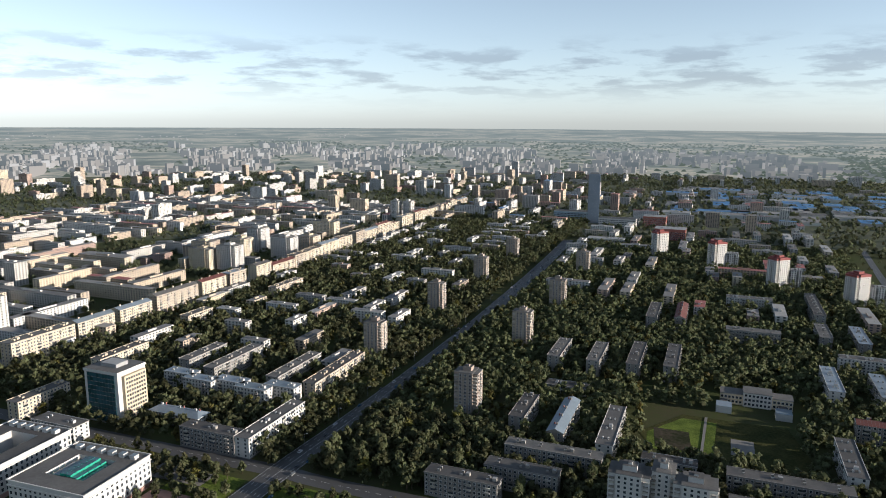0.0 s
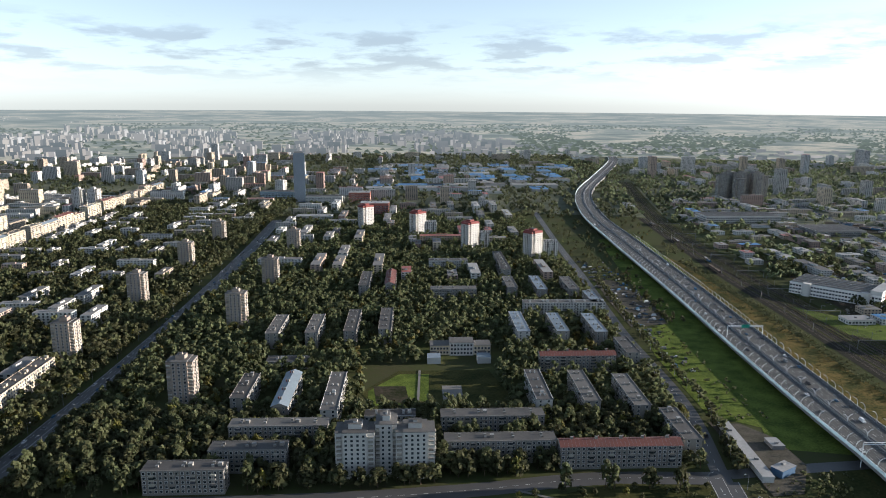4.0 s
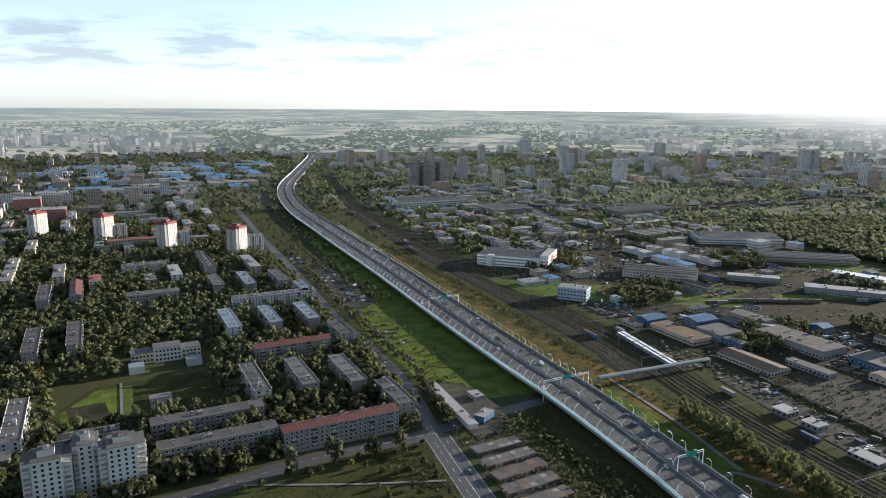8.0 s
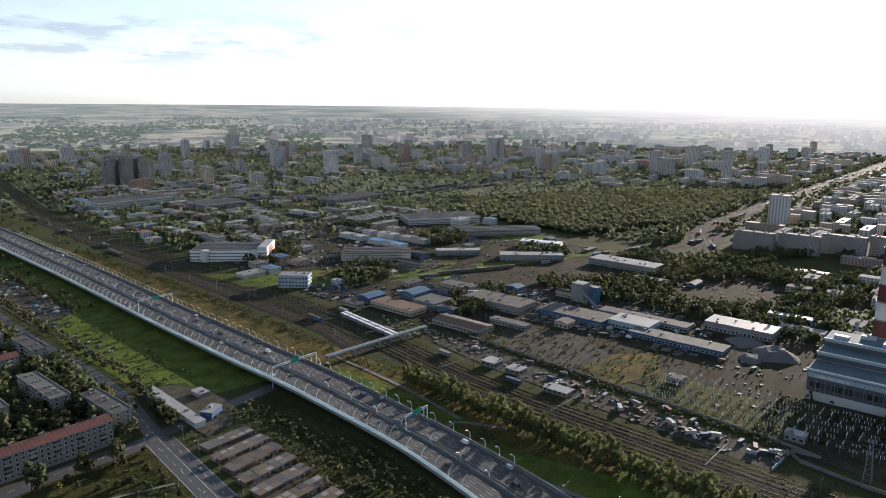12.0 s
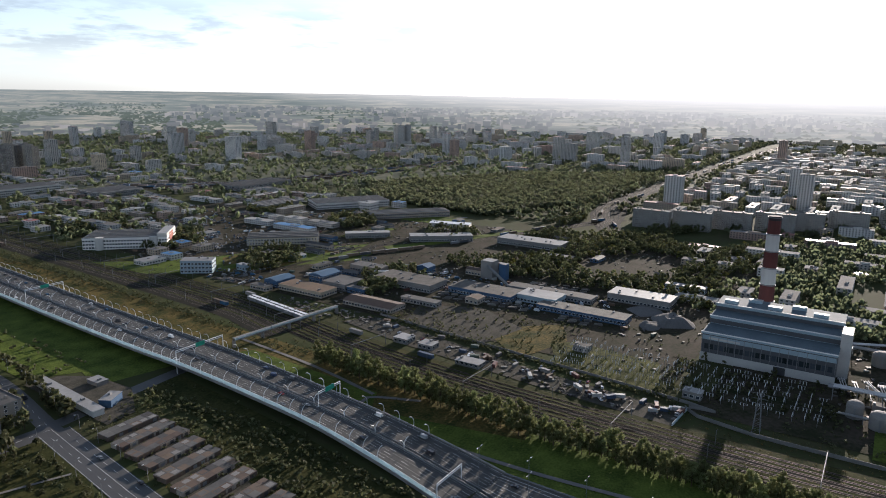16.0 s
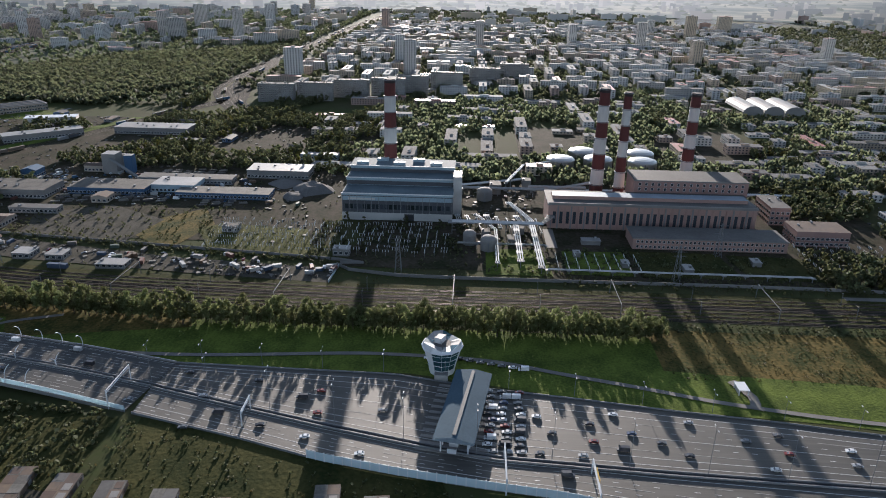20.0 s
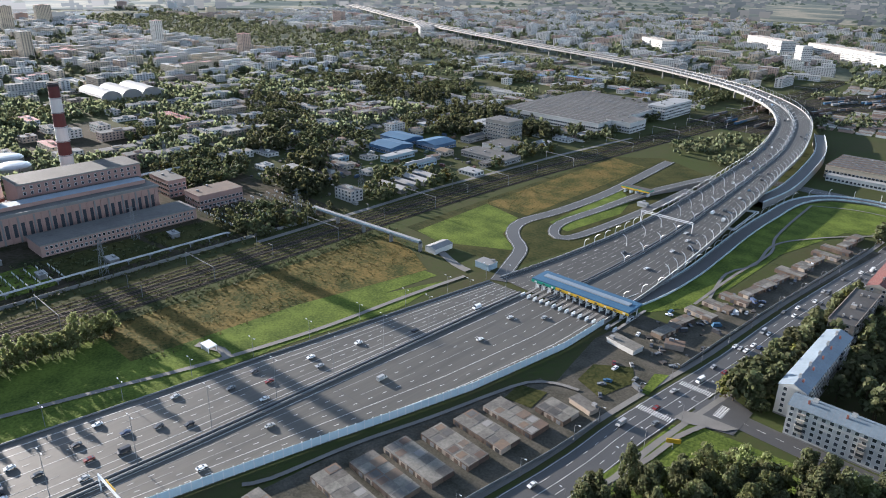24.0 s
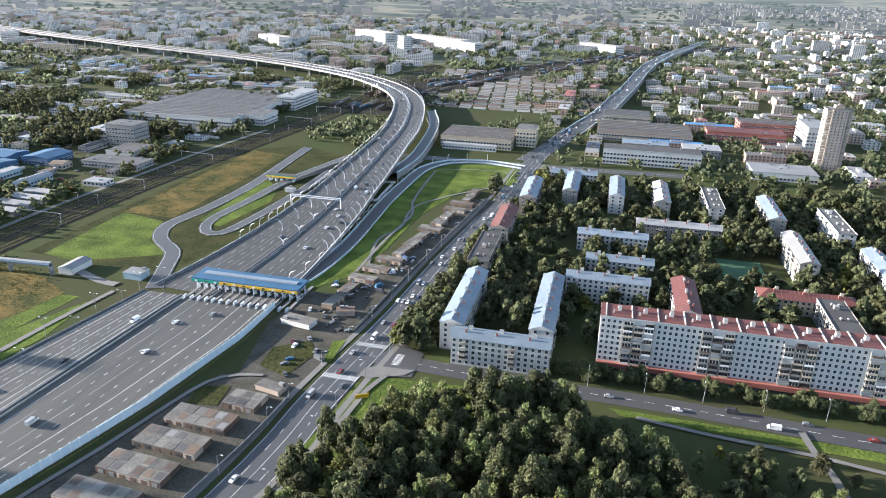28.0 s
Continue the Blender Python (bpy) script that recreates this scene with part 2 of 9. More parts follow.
bl.new(bn["Principled BSDF"].outputs[0], sheet.inputs[1]); bl.new(clear.outputs[0], sheet.inputs[2]); bl.new(sheet.outputs[0], bn["Material Output"].inputs["Surface"])
NOISEWALL = mat("pale_blue_noise_wall", (0.52, 0.62, 0.66), 0.5, 0, (0.42, 0.52, 0.56), 0.1, 1.0, 0.5, spec=0.4)
STEELWHITE = mat("white_painted_steel", (0.70, 0.71, 0.72), 0.45, 0.1, (0.55, 0.56, 0.57), 0.3, 2.0, 0.4)
STEEL = mat("grey_steel", (0.20, 0.205, 0.21), 0.65, 0.2, (0.16, 0.165, 0.17), 0.3, 2.0, 0.5)
DARKSTEEL = mat("dark_steel", (0.07, 0.07, 0.075), 0.55, 0.3, (0.04, 0.04, 0.045), 0.3, 2.0, 0.5)
SILVER = mat("silver_lagging", (0.465, 0.465, 0.450), 0.35, 0.8, (0.315, 0.307, 0.300), 0.15, 1.0, 0.5)
CHIMWHITE = mat("chimney_white", (0.52, 0.50, 0.48), 0.8, 0, (0.40, 0.38, 0.36), 0.1, 0.6, 0.5, stretch=(1, 1, 0.2))
CHIMRED = mat("chimney_red", (0.115, 0.032, 0.028), 0.85, 0, (0.07, 0.025, 0.023), 0.1, 0.6, 0.5, stretch=(1, 1, 0.2))
WATER = mat("still_water", (0.03, 0.04, 0.045), 0.12, 0, (0.025, 0.03, 0.035), 0.02, 0.3, 0.5, spec=0.5)
SOOT = mat("sooty_rim", (0.035, 0.03, 0.03), 0.9)
CLUTTER = mat("scrap_and_stores", (0.15, 0.138, 0.125), 0.7, 0.1, (0.07, 0.064, 0.058), 0.3, 2.0, 0.5, 0, 0, 0.75)
CLADGREY = mat("dark_grey_cladding", (0.085, 0.09, 0.10), 0.55, 0.2, (0.06, 0.063, 0.07), 0.1, 0.8, 0.5)
HALLROOF = mat("blue_grey_hall_roof", (0.13, 0.165, 0.185), 0.8, 0, (0.08, 0.105, 0.12), 0.06, 0.5, 0.6, spec=0.1)
CLADBLUE = mat("pale_blue_cladding", (0.30, 0.38, 0.43), 0.6, 0.1, (0.22, 0.29, 0.33), 0.1, 0.8, 0.5)
YELLOW = mat("yellow_paint", (0.66, 0.42, 0.03), 0.5, 0, (0.5, 0.3, 0.03), 0.3, 2.0, 0.4)
GREEN = mat("green_paint", (0.03, 0.30, 0.20), 0.5, 0, (0.02, 0.2, 0.14), 0.3, 2.0, 0.4)
TYRE = mat("tyre_rubber", (0.02, 0.02, 0.02), 0.85)
BARK = mat("bark", (0.10, 0.075, 0.05), 0.95, 0, (0.05, 0.04, 0.03), 0.5, 4.0, 0.5, 0.4)
LEAF = leafy("foliage", (0.115, 0.117, 0.055), (0.055, 0.064, 0.030), 0.5)
LEAF_YELLOW = leafy("turning_foliage", (0.119, 0.102, 0.025), (0.064, 0.068, 0.017))
LEAF_POPLAR = leafy("poplar_foliage", (0.19, 0.205, 0.088), (0.115, 0.13, 0.055), 0.68)
# foliage copy for distant trees, distance haze painted in as a paler green
LEAF_HAZED = leafy("far_foliage", (0.15, 0.165, 0.088), (0.088, 0.104, 0.06), 0.65)
LEAF_DRY = leafy("dry_tufts", (0.155, 0.13, 0.046), (0.065, 0.07, 0.024), 0.4)
PAINTS = mat("car_paint", (0.5, 0.5, 0.5), 0.25, 0.1, spec=0.6, stops=((0.75, 0.75, 0.75), (0.03, 0.03, 0.035), (0.30, 0.31, 0.32), (0.12, 0.125, 0.13), (0.65, 0.66, 0.66), (0.17, 0.03, 0.028), (0.05, 0.07, 0.13), (0.16, 0.17, 0.18), (0.7, 0.7, 0.69), (0.05, 0.05, 0.055), (0.36, 0.36, 0.355), (0.08, 0.08, 0.085), (0.6, 0.6, 0.59)))
CONTAINERS = mat("container_paint", (0.5, 0.5, 0.5), 0.6, 0.1, stops=((0.12, 0.055, 0.045), (0.05, 0.075, 0.12), (0.20, 0.195, 0.185), (0.13, 0.085, 0.055), (0.36, 0.36, 0.345), (0.075, 0.10, 0.08), (0.10, 0.095, 0.09)))


# ---- mesh building ----
class Mesh:
    """Collects faces; one loose shape after another."""

    def __init__(self):
        self.v, self.f, self.m, self.mats = [], [], [], []

    def use(self, material):
        if material not in self.mats:
            self.mats.append(material)
        return self.mats.index(material)

    def poly(self, pts, material):
        n = len(self.v)
        self.v.extend(pts)
        self.f.append(tuple(range(n, n + len(pts))))
        self.m.append(self.use(material))
        return self

    def box(self, x0, y0, z0, x1, y1, z1, material, top=None, bottom=False):
        n = len(self.v)
        self.v += [(x0, y0, z0), (x1, y0, z0), (x1, y1, z0), (x0, y1, z0), (x0, y0, z1), (x1, y0, z1), (x1, y1, z1), (x0, y1, z1)]
        fs = [(0, 1, 5, 4), (1, 2, 6, 5), (2, 3, 7, 6), (3, 0, 4, 7), (4, 5, 6, 7)] + ([(3, 2, 1, 0)] if bottom else [])
        k = self.use(material)
        self.f += [tuple(n + i for i in q) for q in fs]
        self.m += [k] * len(fs)
        if top:
            self.m[-1 - bool(bottom)] = self.use(top)
        return self

    def prism(self, pts, z0, z1, material, top=None):
        k, n = len(pts), len(self.v)
        self.v += [(x, y, z0) for x, y in pts] + [(x, y, z1) for x, y in pts]
        a = self.use(material)
        self.f += [(n + i, n + (i + 1) % k, n + k + (i + 1) % k, n + k + i) for i in range(k)] + [tuple(n + k + i for i in range(k))]
        self.m += [a] * k + [self.use(top or material)]
        return self

    def tube(self, path, r, material, sides=6, r1=None, cap=True):
        """A tube along a path of points."""
        path = [Vector(p) for p in path]
        n, k = len(self.v), self.use(material)
        for i, p in enumerate(path):
            d = (path[min(i + 1, len(path) - 1)] - path[max(i - 1, 0)]).normalized()
            side = d.cross(Vector((0, 0, 1)) if abs(d.z) < 0.95 else Vector((1, 0, 0))).normalized()
            up = side.cross(d)
            rr = r + ((r1 if r1 is not None else r) - r) * i / max(1, len(path) - 1)
            for s in range(sides):
                a = 2 * math.pi * s / sides
                self.v.append(tuple(p + (side * math.cos(a) + up * math.sin(a)) * rr))
        for i in range(len(path) - 1):
            for s in range(sides):
                a, b = n + i * sides + s, n + i * sides + (s + 1) % sides
                self.f.append((a, b, b + sides, a + sides))
                self.m.append(k)
        if cap:
            e = n + (len(path) - 1) * sides
            self.f += [tuple(range(e, e + sides)), tuple(reversed(range(n, n + sides)))]
            self.m += [k, k]
        return self

    def strip(self, a, b, material):
        """Quads between two lines of equal length."""
        n, k = len(self.v), self.use(material)
        for p, q in zip(a, b):
            self.v += [tuple(p), tuple(q)]
        for i in range(len(a) - 1):
            self.f.append((n + 2 * i, n + 2 * i + 1, n + 2 * i + 3, n + 2 * i + 2))
            self.m.append(k)
        return self

    def data(self, name):
        me = bpy.data.meshes.new(name)
        me.from_pydata(self.v, [], self.f)
        for m in self.mats:
            me.materials.append(m)
        me.polygons.foreach_set("material_index", self.m)
        me.update()
        return me


def thing(name, x, y, z=0.0, rz=0.0, label="", category="", group="", kind=""):
    ob = new(name)
    ob.empty_display_size = 0.5
    ob.matrix_basis = pose(x, y, z, 0, 0, rz)
    return tagged(ob, label, category, group, kind)


def part(name, mesh, parent=None, label="", kind="", m=None, group="", category=""):
    ob = new(name, mesh.data(name) if isinstance(mesh, Mesh) else mesh)
    if parent is not None:
        ob.parent = parent
    if m is not None:
        ob.matrix_basis = m
    return tagged(ob, label, category, group, kind)


def smooth(pts, step=12.0):
    """A smooth line through points of any dimension, at about even steps."""
    P = [np.array(p, float) for p in pts]
    P = [2 * P[0] - P[1]] + P + [2 * P[-1] - P[-2]]
    out = []
    for i in range(1, len(P) - 2):
        a, b, c, d = P[i - 1], P[i], P[i + 1], P[i + 2]
        n = max(2, int(np.linalg.norm((c - b)[:2]) / step))
        for k in range(n):
            t = k / n
            out.append(0.5 * (2 * b + (c - a) * t + (2 * a - 5 * b + 4 * c - d) * t * t + (3 * b - a - 3 * c + d) * t ** 3))
    out.append(P[-2])
    return out


def sides(line, off, dz=0.0):
    """The line moved off metres to the right of its way."""
    out = []
    for i, p in enumerate(line):
        d = line[min(i + 1, len(line) - 1)][:2] - line[max(i - 1, 0)][:2]
        d = d / np.linalg.norm(d)
        o = off[i] if isinstance(off, (list, np.ndarray)) else off
        out.append((p[0] + d[1] * o, p[1] - d[0] * o, (p[2] if len(p) > 2 else 0) + dz))
    return out


def merged(name, template, places, label, category, parent=None):
    """Many copies of a mesh as one loose mass. Places: x, y, z, width scale, height scale, turn."""
    v, f = np.array(template.v), template.f
    k = len(v)
    allv, allf, allm = [], [], []
    for i, (x, y, z, s, h, a) in enumerate(places):
        c, si = math.cos(a) * s, math.sin(a) * s
        w = np.empty_like(v)
        w[:, 0], w[:, 1], w[:, 2] = v[:, 0] * c - v[:, 1] * si + x, v[:, 0] * si + v[:, 1] * c + y, v[:, 2] * h + z
        allv.append(w)
        allf.extend([[j + i * k for j in q] for q in f])
        allm.extend(template.m)
    big = Mesh()
    big.v, big.f, big.m, big.mats = np.concatenate(allv).tolist() if allv else [], allf, allm, template.mats
    return part(name, big, parent, label, "stuff", category=category)


OCC, PATCHES = {}, []


def keep(x0, y0, x1, y1):
    """Marks a rectangle as built on, in cells of 32 m."""
    r = (min(x0, x1), min(y0, y1), max(x0, x1), max(y0, y1))
    for i in range(int((r[0] - 4) // 32), int((r[2] + 4) // 32) + 1):
        for j in range(int((r[1] - 4) // 32), int((r[3] + 4) // 32) + 1):
            OCC.setdefault((i, j), []).append(r)


def free(x, y, r=0.0):
    return not any(a - r < x < c + r and b - r < y < d + r for a, b, c, d in OCC.get((int(x // 32), int(y // 32)), ()))


def patch(name, pts, material, z, label, category="ground"):
    PATCHES.append(name)
    m = Mesh().poly([(x, y, z + 0.006 * len(PATCHES)) for x, y in pts], material)
    return part(name, m, None, label, "structure", category=category)


def road(name, pts, width, z, label, material=ASPHALT, lines=(), edge=None, keepout=True, category="road", step=14):
    line = smooth([(x, y, 0) for x, y in pts], step)
    m = Mesh().strip(sides(line, -width / 2, z), sides(line, width / 2, z), material)
    ob = part(name, m, None, label, "structure", category=category)
    if keepout:
        for p in line[:: max(1, int(width / step))]:
            keep(p[0] - width / 2, p[1] - width / 2, p[0] + width / 2, p[1] + width / 2)
    if lines:
        mk = Mesh()
        for off, dash in lines:
            if dash:
                fine = smooth([(x, y, 0) for x, y in pts], 4)
                a, b = sides(fine, off - 0.1, z + 0.05), sides(fine, off + 0.1, z + 0.05)
                for i in range(0, len(fine) - 1, dash):
                    mk.strip(a[i:i + 2], b[i:i + 2], MARK)
            else:
                mk.strip(sides(line, off - 0.1, z + 0.05), sides(line, off + 0.1, z + 0.05), MARK)
        part("lane_markings", mk, ob, "white painted lane lines", "stuff")
    return ob


# ---- ground and distance ----
def ring(r, n):
    return [(r * math.cos(2 * math.pi * i / n), r * math.sin(2 * math.pi * i / n)) for i in range(n)]


gm = Mesh()
RADII = (150, 400, 800, 1500, 2500, 3380)
gm.poly([(x, y, 0) for x, y in ring(RADII[0], 96)], GROUND)
for a, b in zip(RADII, RADII[1:]):
    pa, pb = ring(a, 96), ring(b, 96)
    gm.strip([(x, y, 0) for x, y in pb + pb[:1]], [(x, y, 0) for x, y in pa + pa[:1]], GROUND if b < 1600 else PLAIN)
part("ground", gm, None, "flat ground of grass, scrub and bare soil", "structure", category="ground")

# The plain beyond 3.3 km is a model drawn closer together, which rises towards the horizon as it shrinks.
NEAR_R, RIM_R, LAST = 3300.0, 4690.0, 28000.0


def eye_height(x, y):
    a = math.degrees(math.atan2(x, y))
    return float(np.interp(a, [-180, -120, -60, -22, 0, 27, 47, 70, 90, 120, 145, 167, 180], [180, 200, 233, 233, 228, 217, 210, 196, 195, 196, 186, 180, 180]))


def model_r(d):
    """Where in the model a place d metres off stands."""
    return NEAR_R + (RIM_R - NEAR_R) * math.log(d / NEAR_R) / math.log(LAST / NEAR_R)


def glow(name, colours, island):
    """Glowing distance: colours from flat streaks or by loose piece, with haze painted in, paler far off and towards
    the low sun.
    """
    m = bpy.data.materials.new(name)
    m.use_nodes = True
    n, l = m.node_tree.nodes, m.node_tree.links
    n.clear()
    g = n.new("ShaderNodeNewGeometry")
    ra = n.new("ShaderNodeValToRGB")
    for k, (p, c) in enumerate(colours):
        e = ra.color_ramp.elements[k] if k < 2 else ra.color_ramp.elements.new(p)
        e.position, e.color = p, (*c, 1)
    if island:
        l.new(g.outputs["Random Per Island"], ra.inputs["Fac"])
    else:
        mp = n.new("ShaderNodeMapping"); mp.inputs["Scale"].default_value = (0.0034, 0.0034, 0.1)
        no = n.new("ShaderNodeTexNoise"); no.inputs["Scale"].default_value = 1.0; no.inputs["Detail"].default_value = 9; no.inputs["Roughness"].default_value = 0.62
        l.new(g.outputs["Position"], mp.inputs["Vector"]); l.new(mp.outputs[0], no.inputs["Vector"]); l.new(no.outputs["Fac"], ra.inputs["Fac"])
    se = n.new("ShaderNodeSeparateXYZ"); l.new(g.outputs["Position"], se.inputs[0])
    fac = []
    # Z adds painted haze, X painted sun glare, Y dims the glow southward
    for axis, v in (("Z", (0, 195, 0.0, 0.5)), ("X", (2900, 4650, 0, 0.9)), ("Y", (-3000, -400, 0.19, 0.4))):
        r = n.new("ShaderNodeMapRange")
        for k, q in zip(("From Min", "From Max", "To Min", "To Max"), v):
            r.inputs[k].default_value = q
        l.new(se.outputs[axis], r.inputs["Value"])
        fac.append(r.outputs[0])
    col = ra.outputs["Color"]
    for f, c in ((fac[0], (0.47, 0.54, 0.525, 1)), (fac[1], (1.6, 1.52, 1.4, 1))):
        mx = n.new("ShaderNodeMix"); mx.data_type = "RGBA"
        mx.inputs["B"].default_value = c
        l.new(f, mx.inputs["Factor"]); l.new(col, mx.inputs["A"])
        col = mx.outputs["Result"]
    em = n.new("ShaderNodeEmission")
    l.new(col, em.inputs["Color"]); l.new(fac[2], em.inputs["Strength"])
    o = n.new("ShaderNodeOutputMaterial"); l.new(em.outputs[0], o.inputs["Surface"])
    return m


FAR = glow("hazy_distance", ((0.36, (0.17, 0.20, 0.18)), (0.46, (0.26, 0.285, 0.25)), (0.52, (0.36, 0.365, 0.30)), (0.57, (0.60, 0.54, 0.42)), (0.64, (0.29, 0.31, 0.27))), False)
# one glowing wall in two copies: shaded colours, then sunlit colours
FAR_SHADED = glow("hazy_far_walls", ((0.0, (0.14, 0.16, 0.165)), (0.6, (0.24, 0.245, 0.24)), (0.85, (0.34, 0.32, 0.29)), (1.0, (0.5, 0.47, 0.43))), True)
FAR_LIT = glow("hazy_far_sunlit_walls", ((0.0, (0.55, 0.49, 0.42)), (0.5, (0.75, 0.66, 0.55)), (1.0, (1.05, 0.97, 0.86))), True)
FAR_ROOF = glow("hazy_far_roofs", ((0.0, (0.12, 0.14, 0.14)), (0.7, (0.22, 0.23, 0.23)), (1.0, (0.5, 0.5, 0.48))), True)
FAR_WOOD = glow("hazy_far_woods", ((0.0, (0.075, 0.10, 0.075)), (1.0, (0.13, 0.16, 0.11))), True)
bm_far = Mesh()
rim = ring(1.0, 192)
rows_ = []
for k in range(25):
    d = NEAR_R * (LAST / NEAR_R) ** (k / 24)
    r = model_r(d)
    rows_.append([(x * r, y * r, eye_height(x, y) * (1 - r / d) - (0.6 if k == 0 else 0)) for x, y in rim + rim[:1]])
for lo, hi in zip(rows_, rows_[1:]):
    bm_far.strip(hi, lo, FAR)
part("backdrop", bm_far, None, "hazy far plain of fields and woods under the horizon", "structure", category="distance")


def far_place(rg, a0, a1, d0, d1):
    a, d = radians(rg.uniform(a0, a1)), math.sqrt(rg.uniform(d0 * d0, d1 * d1))
    r = model_r(d)
    x, y = r * math.sin(a), r * math.cos(a)
    return x, y, eye_height(x, y) * (1 - r / d), r / d


def far_suburb(a0, a1, d0, d1, n, storeys, label, seed, gaps=-0.6):
    rg = random.Random(seed)
    m = Mesh()
    for _ in range(n):
        x, y, z, k = far_place(rg, a0, a1, d0, d1)
        if math.sin(x * 0.011) + math.sin(y * 0.013 + x * 0.004) < gaps:
            continue
        a, b, h = rg.choice((20, 30, 45, 70)) * k / 2, rg.choice((11, 13, 18)) * k / 2, rg.choice(storeys) * 2.6 * k
        if rg.random() < 0.5:
            a, b = b, a
        m.box(x - a, y - b, z - 4, x + a, y + b, z + h, FAR_SHADED, FAR_ROOF)
        # the east face takes the sunlit copy, so sunlight is painted on it
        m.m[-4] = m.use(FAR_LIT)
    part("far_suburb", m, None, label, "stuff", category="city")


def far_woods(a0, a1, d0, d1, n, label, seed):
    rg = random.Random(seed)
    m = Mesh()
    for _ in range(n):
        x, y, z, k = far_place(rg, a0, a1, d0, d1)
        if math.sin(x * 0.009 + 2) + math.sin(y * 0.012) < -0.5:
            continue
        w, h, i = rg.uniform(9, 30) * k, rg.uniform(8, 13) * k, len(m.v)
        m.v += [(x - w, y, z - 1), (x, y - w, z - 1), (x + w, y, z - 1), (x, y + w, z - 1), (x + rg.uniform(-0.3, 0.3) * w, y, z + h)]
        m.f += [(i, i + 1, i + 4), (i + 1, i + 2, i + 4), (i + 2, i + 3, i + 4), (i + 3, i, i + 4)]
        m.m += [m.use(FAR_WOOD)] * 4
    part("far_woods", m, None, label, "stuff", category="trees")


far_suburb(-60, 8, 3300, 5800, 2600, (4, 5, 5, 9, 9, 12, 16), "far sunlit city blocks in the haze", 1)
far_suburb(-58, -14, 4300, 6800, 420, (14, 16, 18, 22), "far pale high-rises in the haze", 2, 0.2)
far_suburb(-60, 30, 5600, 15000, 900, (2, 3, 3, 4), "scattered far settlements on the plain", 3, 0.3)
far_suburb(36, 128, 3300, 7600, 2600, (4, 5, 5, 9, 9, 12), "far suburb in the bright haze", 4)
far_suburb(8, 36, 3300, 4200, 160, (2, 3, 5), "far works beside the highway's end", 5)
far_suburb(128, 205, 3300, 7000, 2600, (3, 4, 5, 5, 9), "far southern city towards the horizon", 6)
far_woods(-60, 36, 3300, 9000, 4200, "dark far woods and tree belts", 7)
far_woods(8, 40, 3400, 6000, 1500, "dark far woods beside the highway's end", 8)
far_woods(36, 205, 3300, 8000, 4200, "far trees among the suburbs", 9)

# ---- roads ----
MAIN_ROAD = [(30, -900), (56, -700), (64, -560), (79, -420), (86, -330), (91, -290), (97, -240), (104.5, -160), (150, 110), (190, 384), (209, 501), (212, 675), (226, 893), (238, 1130), (262, 1500)]
road("road", MAIN_ROAD[9:], 11, 0.12, "dark asphalt street lined with trees", lines=((0, 3),))
road("road", MAIN_ROAD[:10], 18, 0.125, "dark asphalt street with white lane lines", lines=((0, 0), (-4.2, 3), (4.2, 3), (-8.4, 0), (8.4, 0)))
road("road", [(88, -282), (44, -279), (0, -277), (-60, -276), (-150, -270), (-320, -262)], 12, 0.14, "two-lane cross street with white centre line", lines=((0, 2),))
road("road", [(190, 388), (110, 390), (30, 379), (-60, 372), (-217, 369), (-271, 371), (-400, 368), (-700, 366)], 15, 0.13, "two-lane cross street at the district's edge", lines=((0, 2),))
road("road", [(196, 392), (250, 398), (300, 402)], 11, 0.15, "short road passing below the viaduct")
road("road", [(-266, 200), (-264, 359), (-259, 461), (-255, 600), (-255, 800), (-262, 1100), (-275, 1400)], 20, 0.16, "wide avenue lined with trees", lines=((0, 0), (-3.3, 3), (3.3, 3), (-6.6, 3), (6.6, 3), (-9.4, 0), (9.4, 0)))
road("road", [(62, -710), (47, -776), (25, -870)], 24, 0.2, "wide avenue rising to the bridge over the rail yards", lines=((0, 0), (-6, 3), (6, 3)))
road("road", [(200, -690), (60, -690), (-100, -700)], 18, 0.17, "wide street below the viaduct", lines=((0, 0),))
road("road", [(900, 1600), (827, 1244), (773, 1035), (724, 878), (645, 764), (563, 671), (510, 610)], 15, 0.15, "curving street through the works", lines=((0, 2),))
road("road", [(-640, 420), (-655, 900), (-700, 1500), (-800, 2400)], 20, 0.17, "city avenue", lines=((0, 0),))

for off in (-13.2, 13.2):
    walkway = [(x + off, y) for x, y in MAIN_ROAD[1:9]]
    road("pavement", walkway, 3.0, 0.24, "pale paved sidewalk beside the street", PAVING, category="pavement")
patch("pavement", [(62, -291), (80, -300), (84, -262), (62, -268)], ASPHALT, 0.2, "asphalt corner of the crossroads", "pavement")
# ---- main highway: north viaduct, toll plaza, south viaduct ----
NORTH = smooth([(275, 146, 0.6), (284, 199, 4), (293, 265, 6.4), (304, 380, 7.3), (308, 464, 7.3), (317, 611, 7.3), (332, 827, 7.5), (347, 1114, 7.8), (369, 1433, 8), (440, 1791, 8), (600, 2248, 6), (815, 2857, 4), (905, 3200, 2)], 12)
SOUTH = smooth([(199, -322, 0.4), (194, -380, 2), (191, -440, 5), (192, -510, 8), (203, -650, 11), (222, -800, 12), (265, -960, 13), (335, -1080, 14), (460, -1195, 15), (680, -1305, 17), (1040, -1420, 19), (1600, -1640, 20), (2220, -1960, 20), (2560, -2150, 20)], 12)
N_HALF = np.interp([p[1] for p in NORTH], [146, 260, 500, 1100, 1800], [22, 19, 21.5, 24, 20])
S_HALF = np.interp([-p[1] for p in SOUTH], [322, 380, 440, 520, 700], [41, 36, 31, 26, 21])


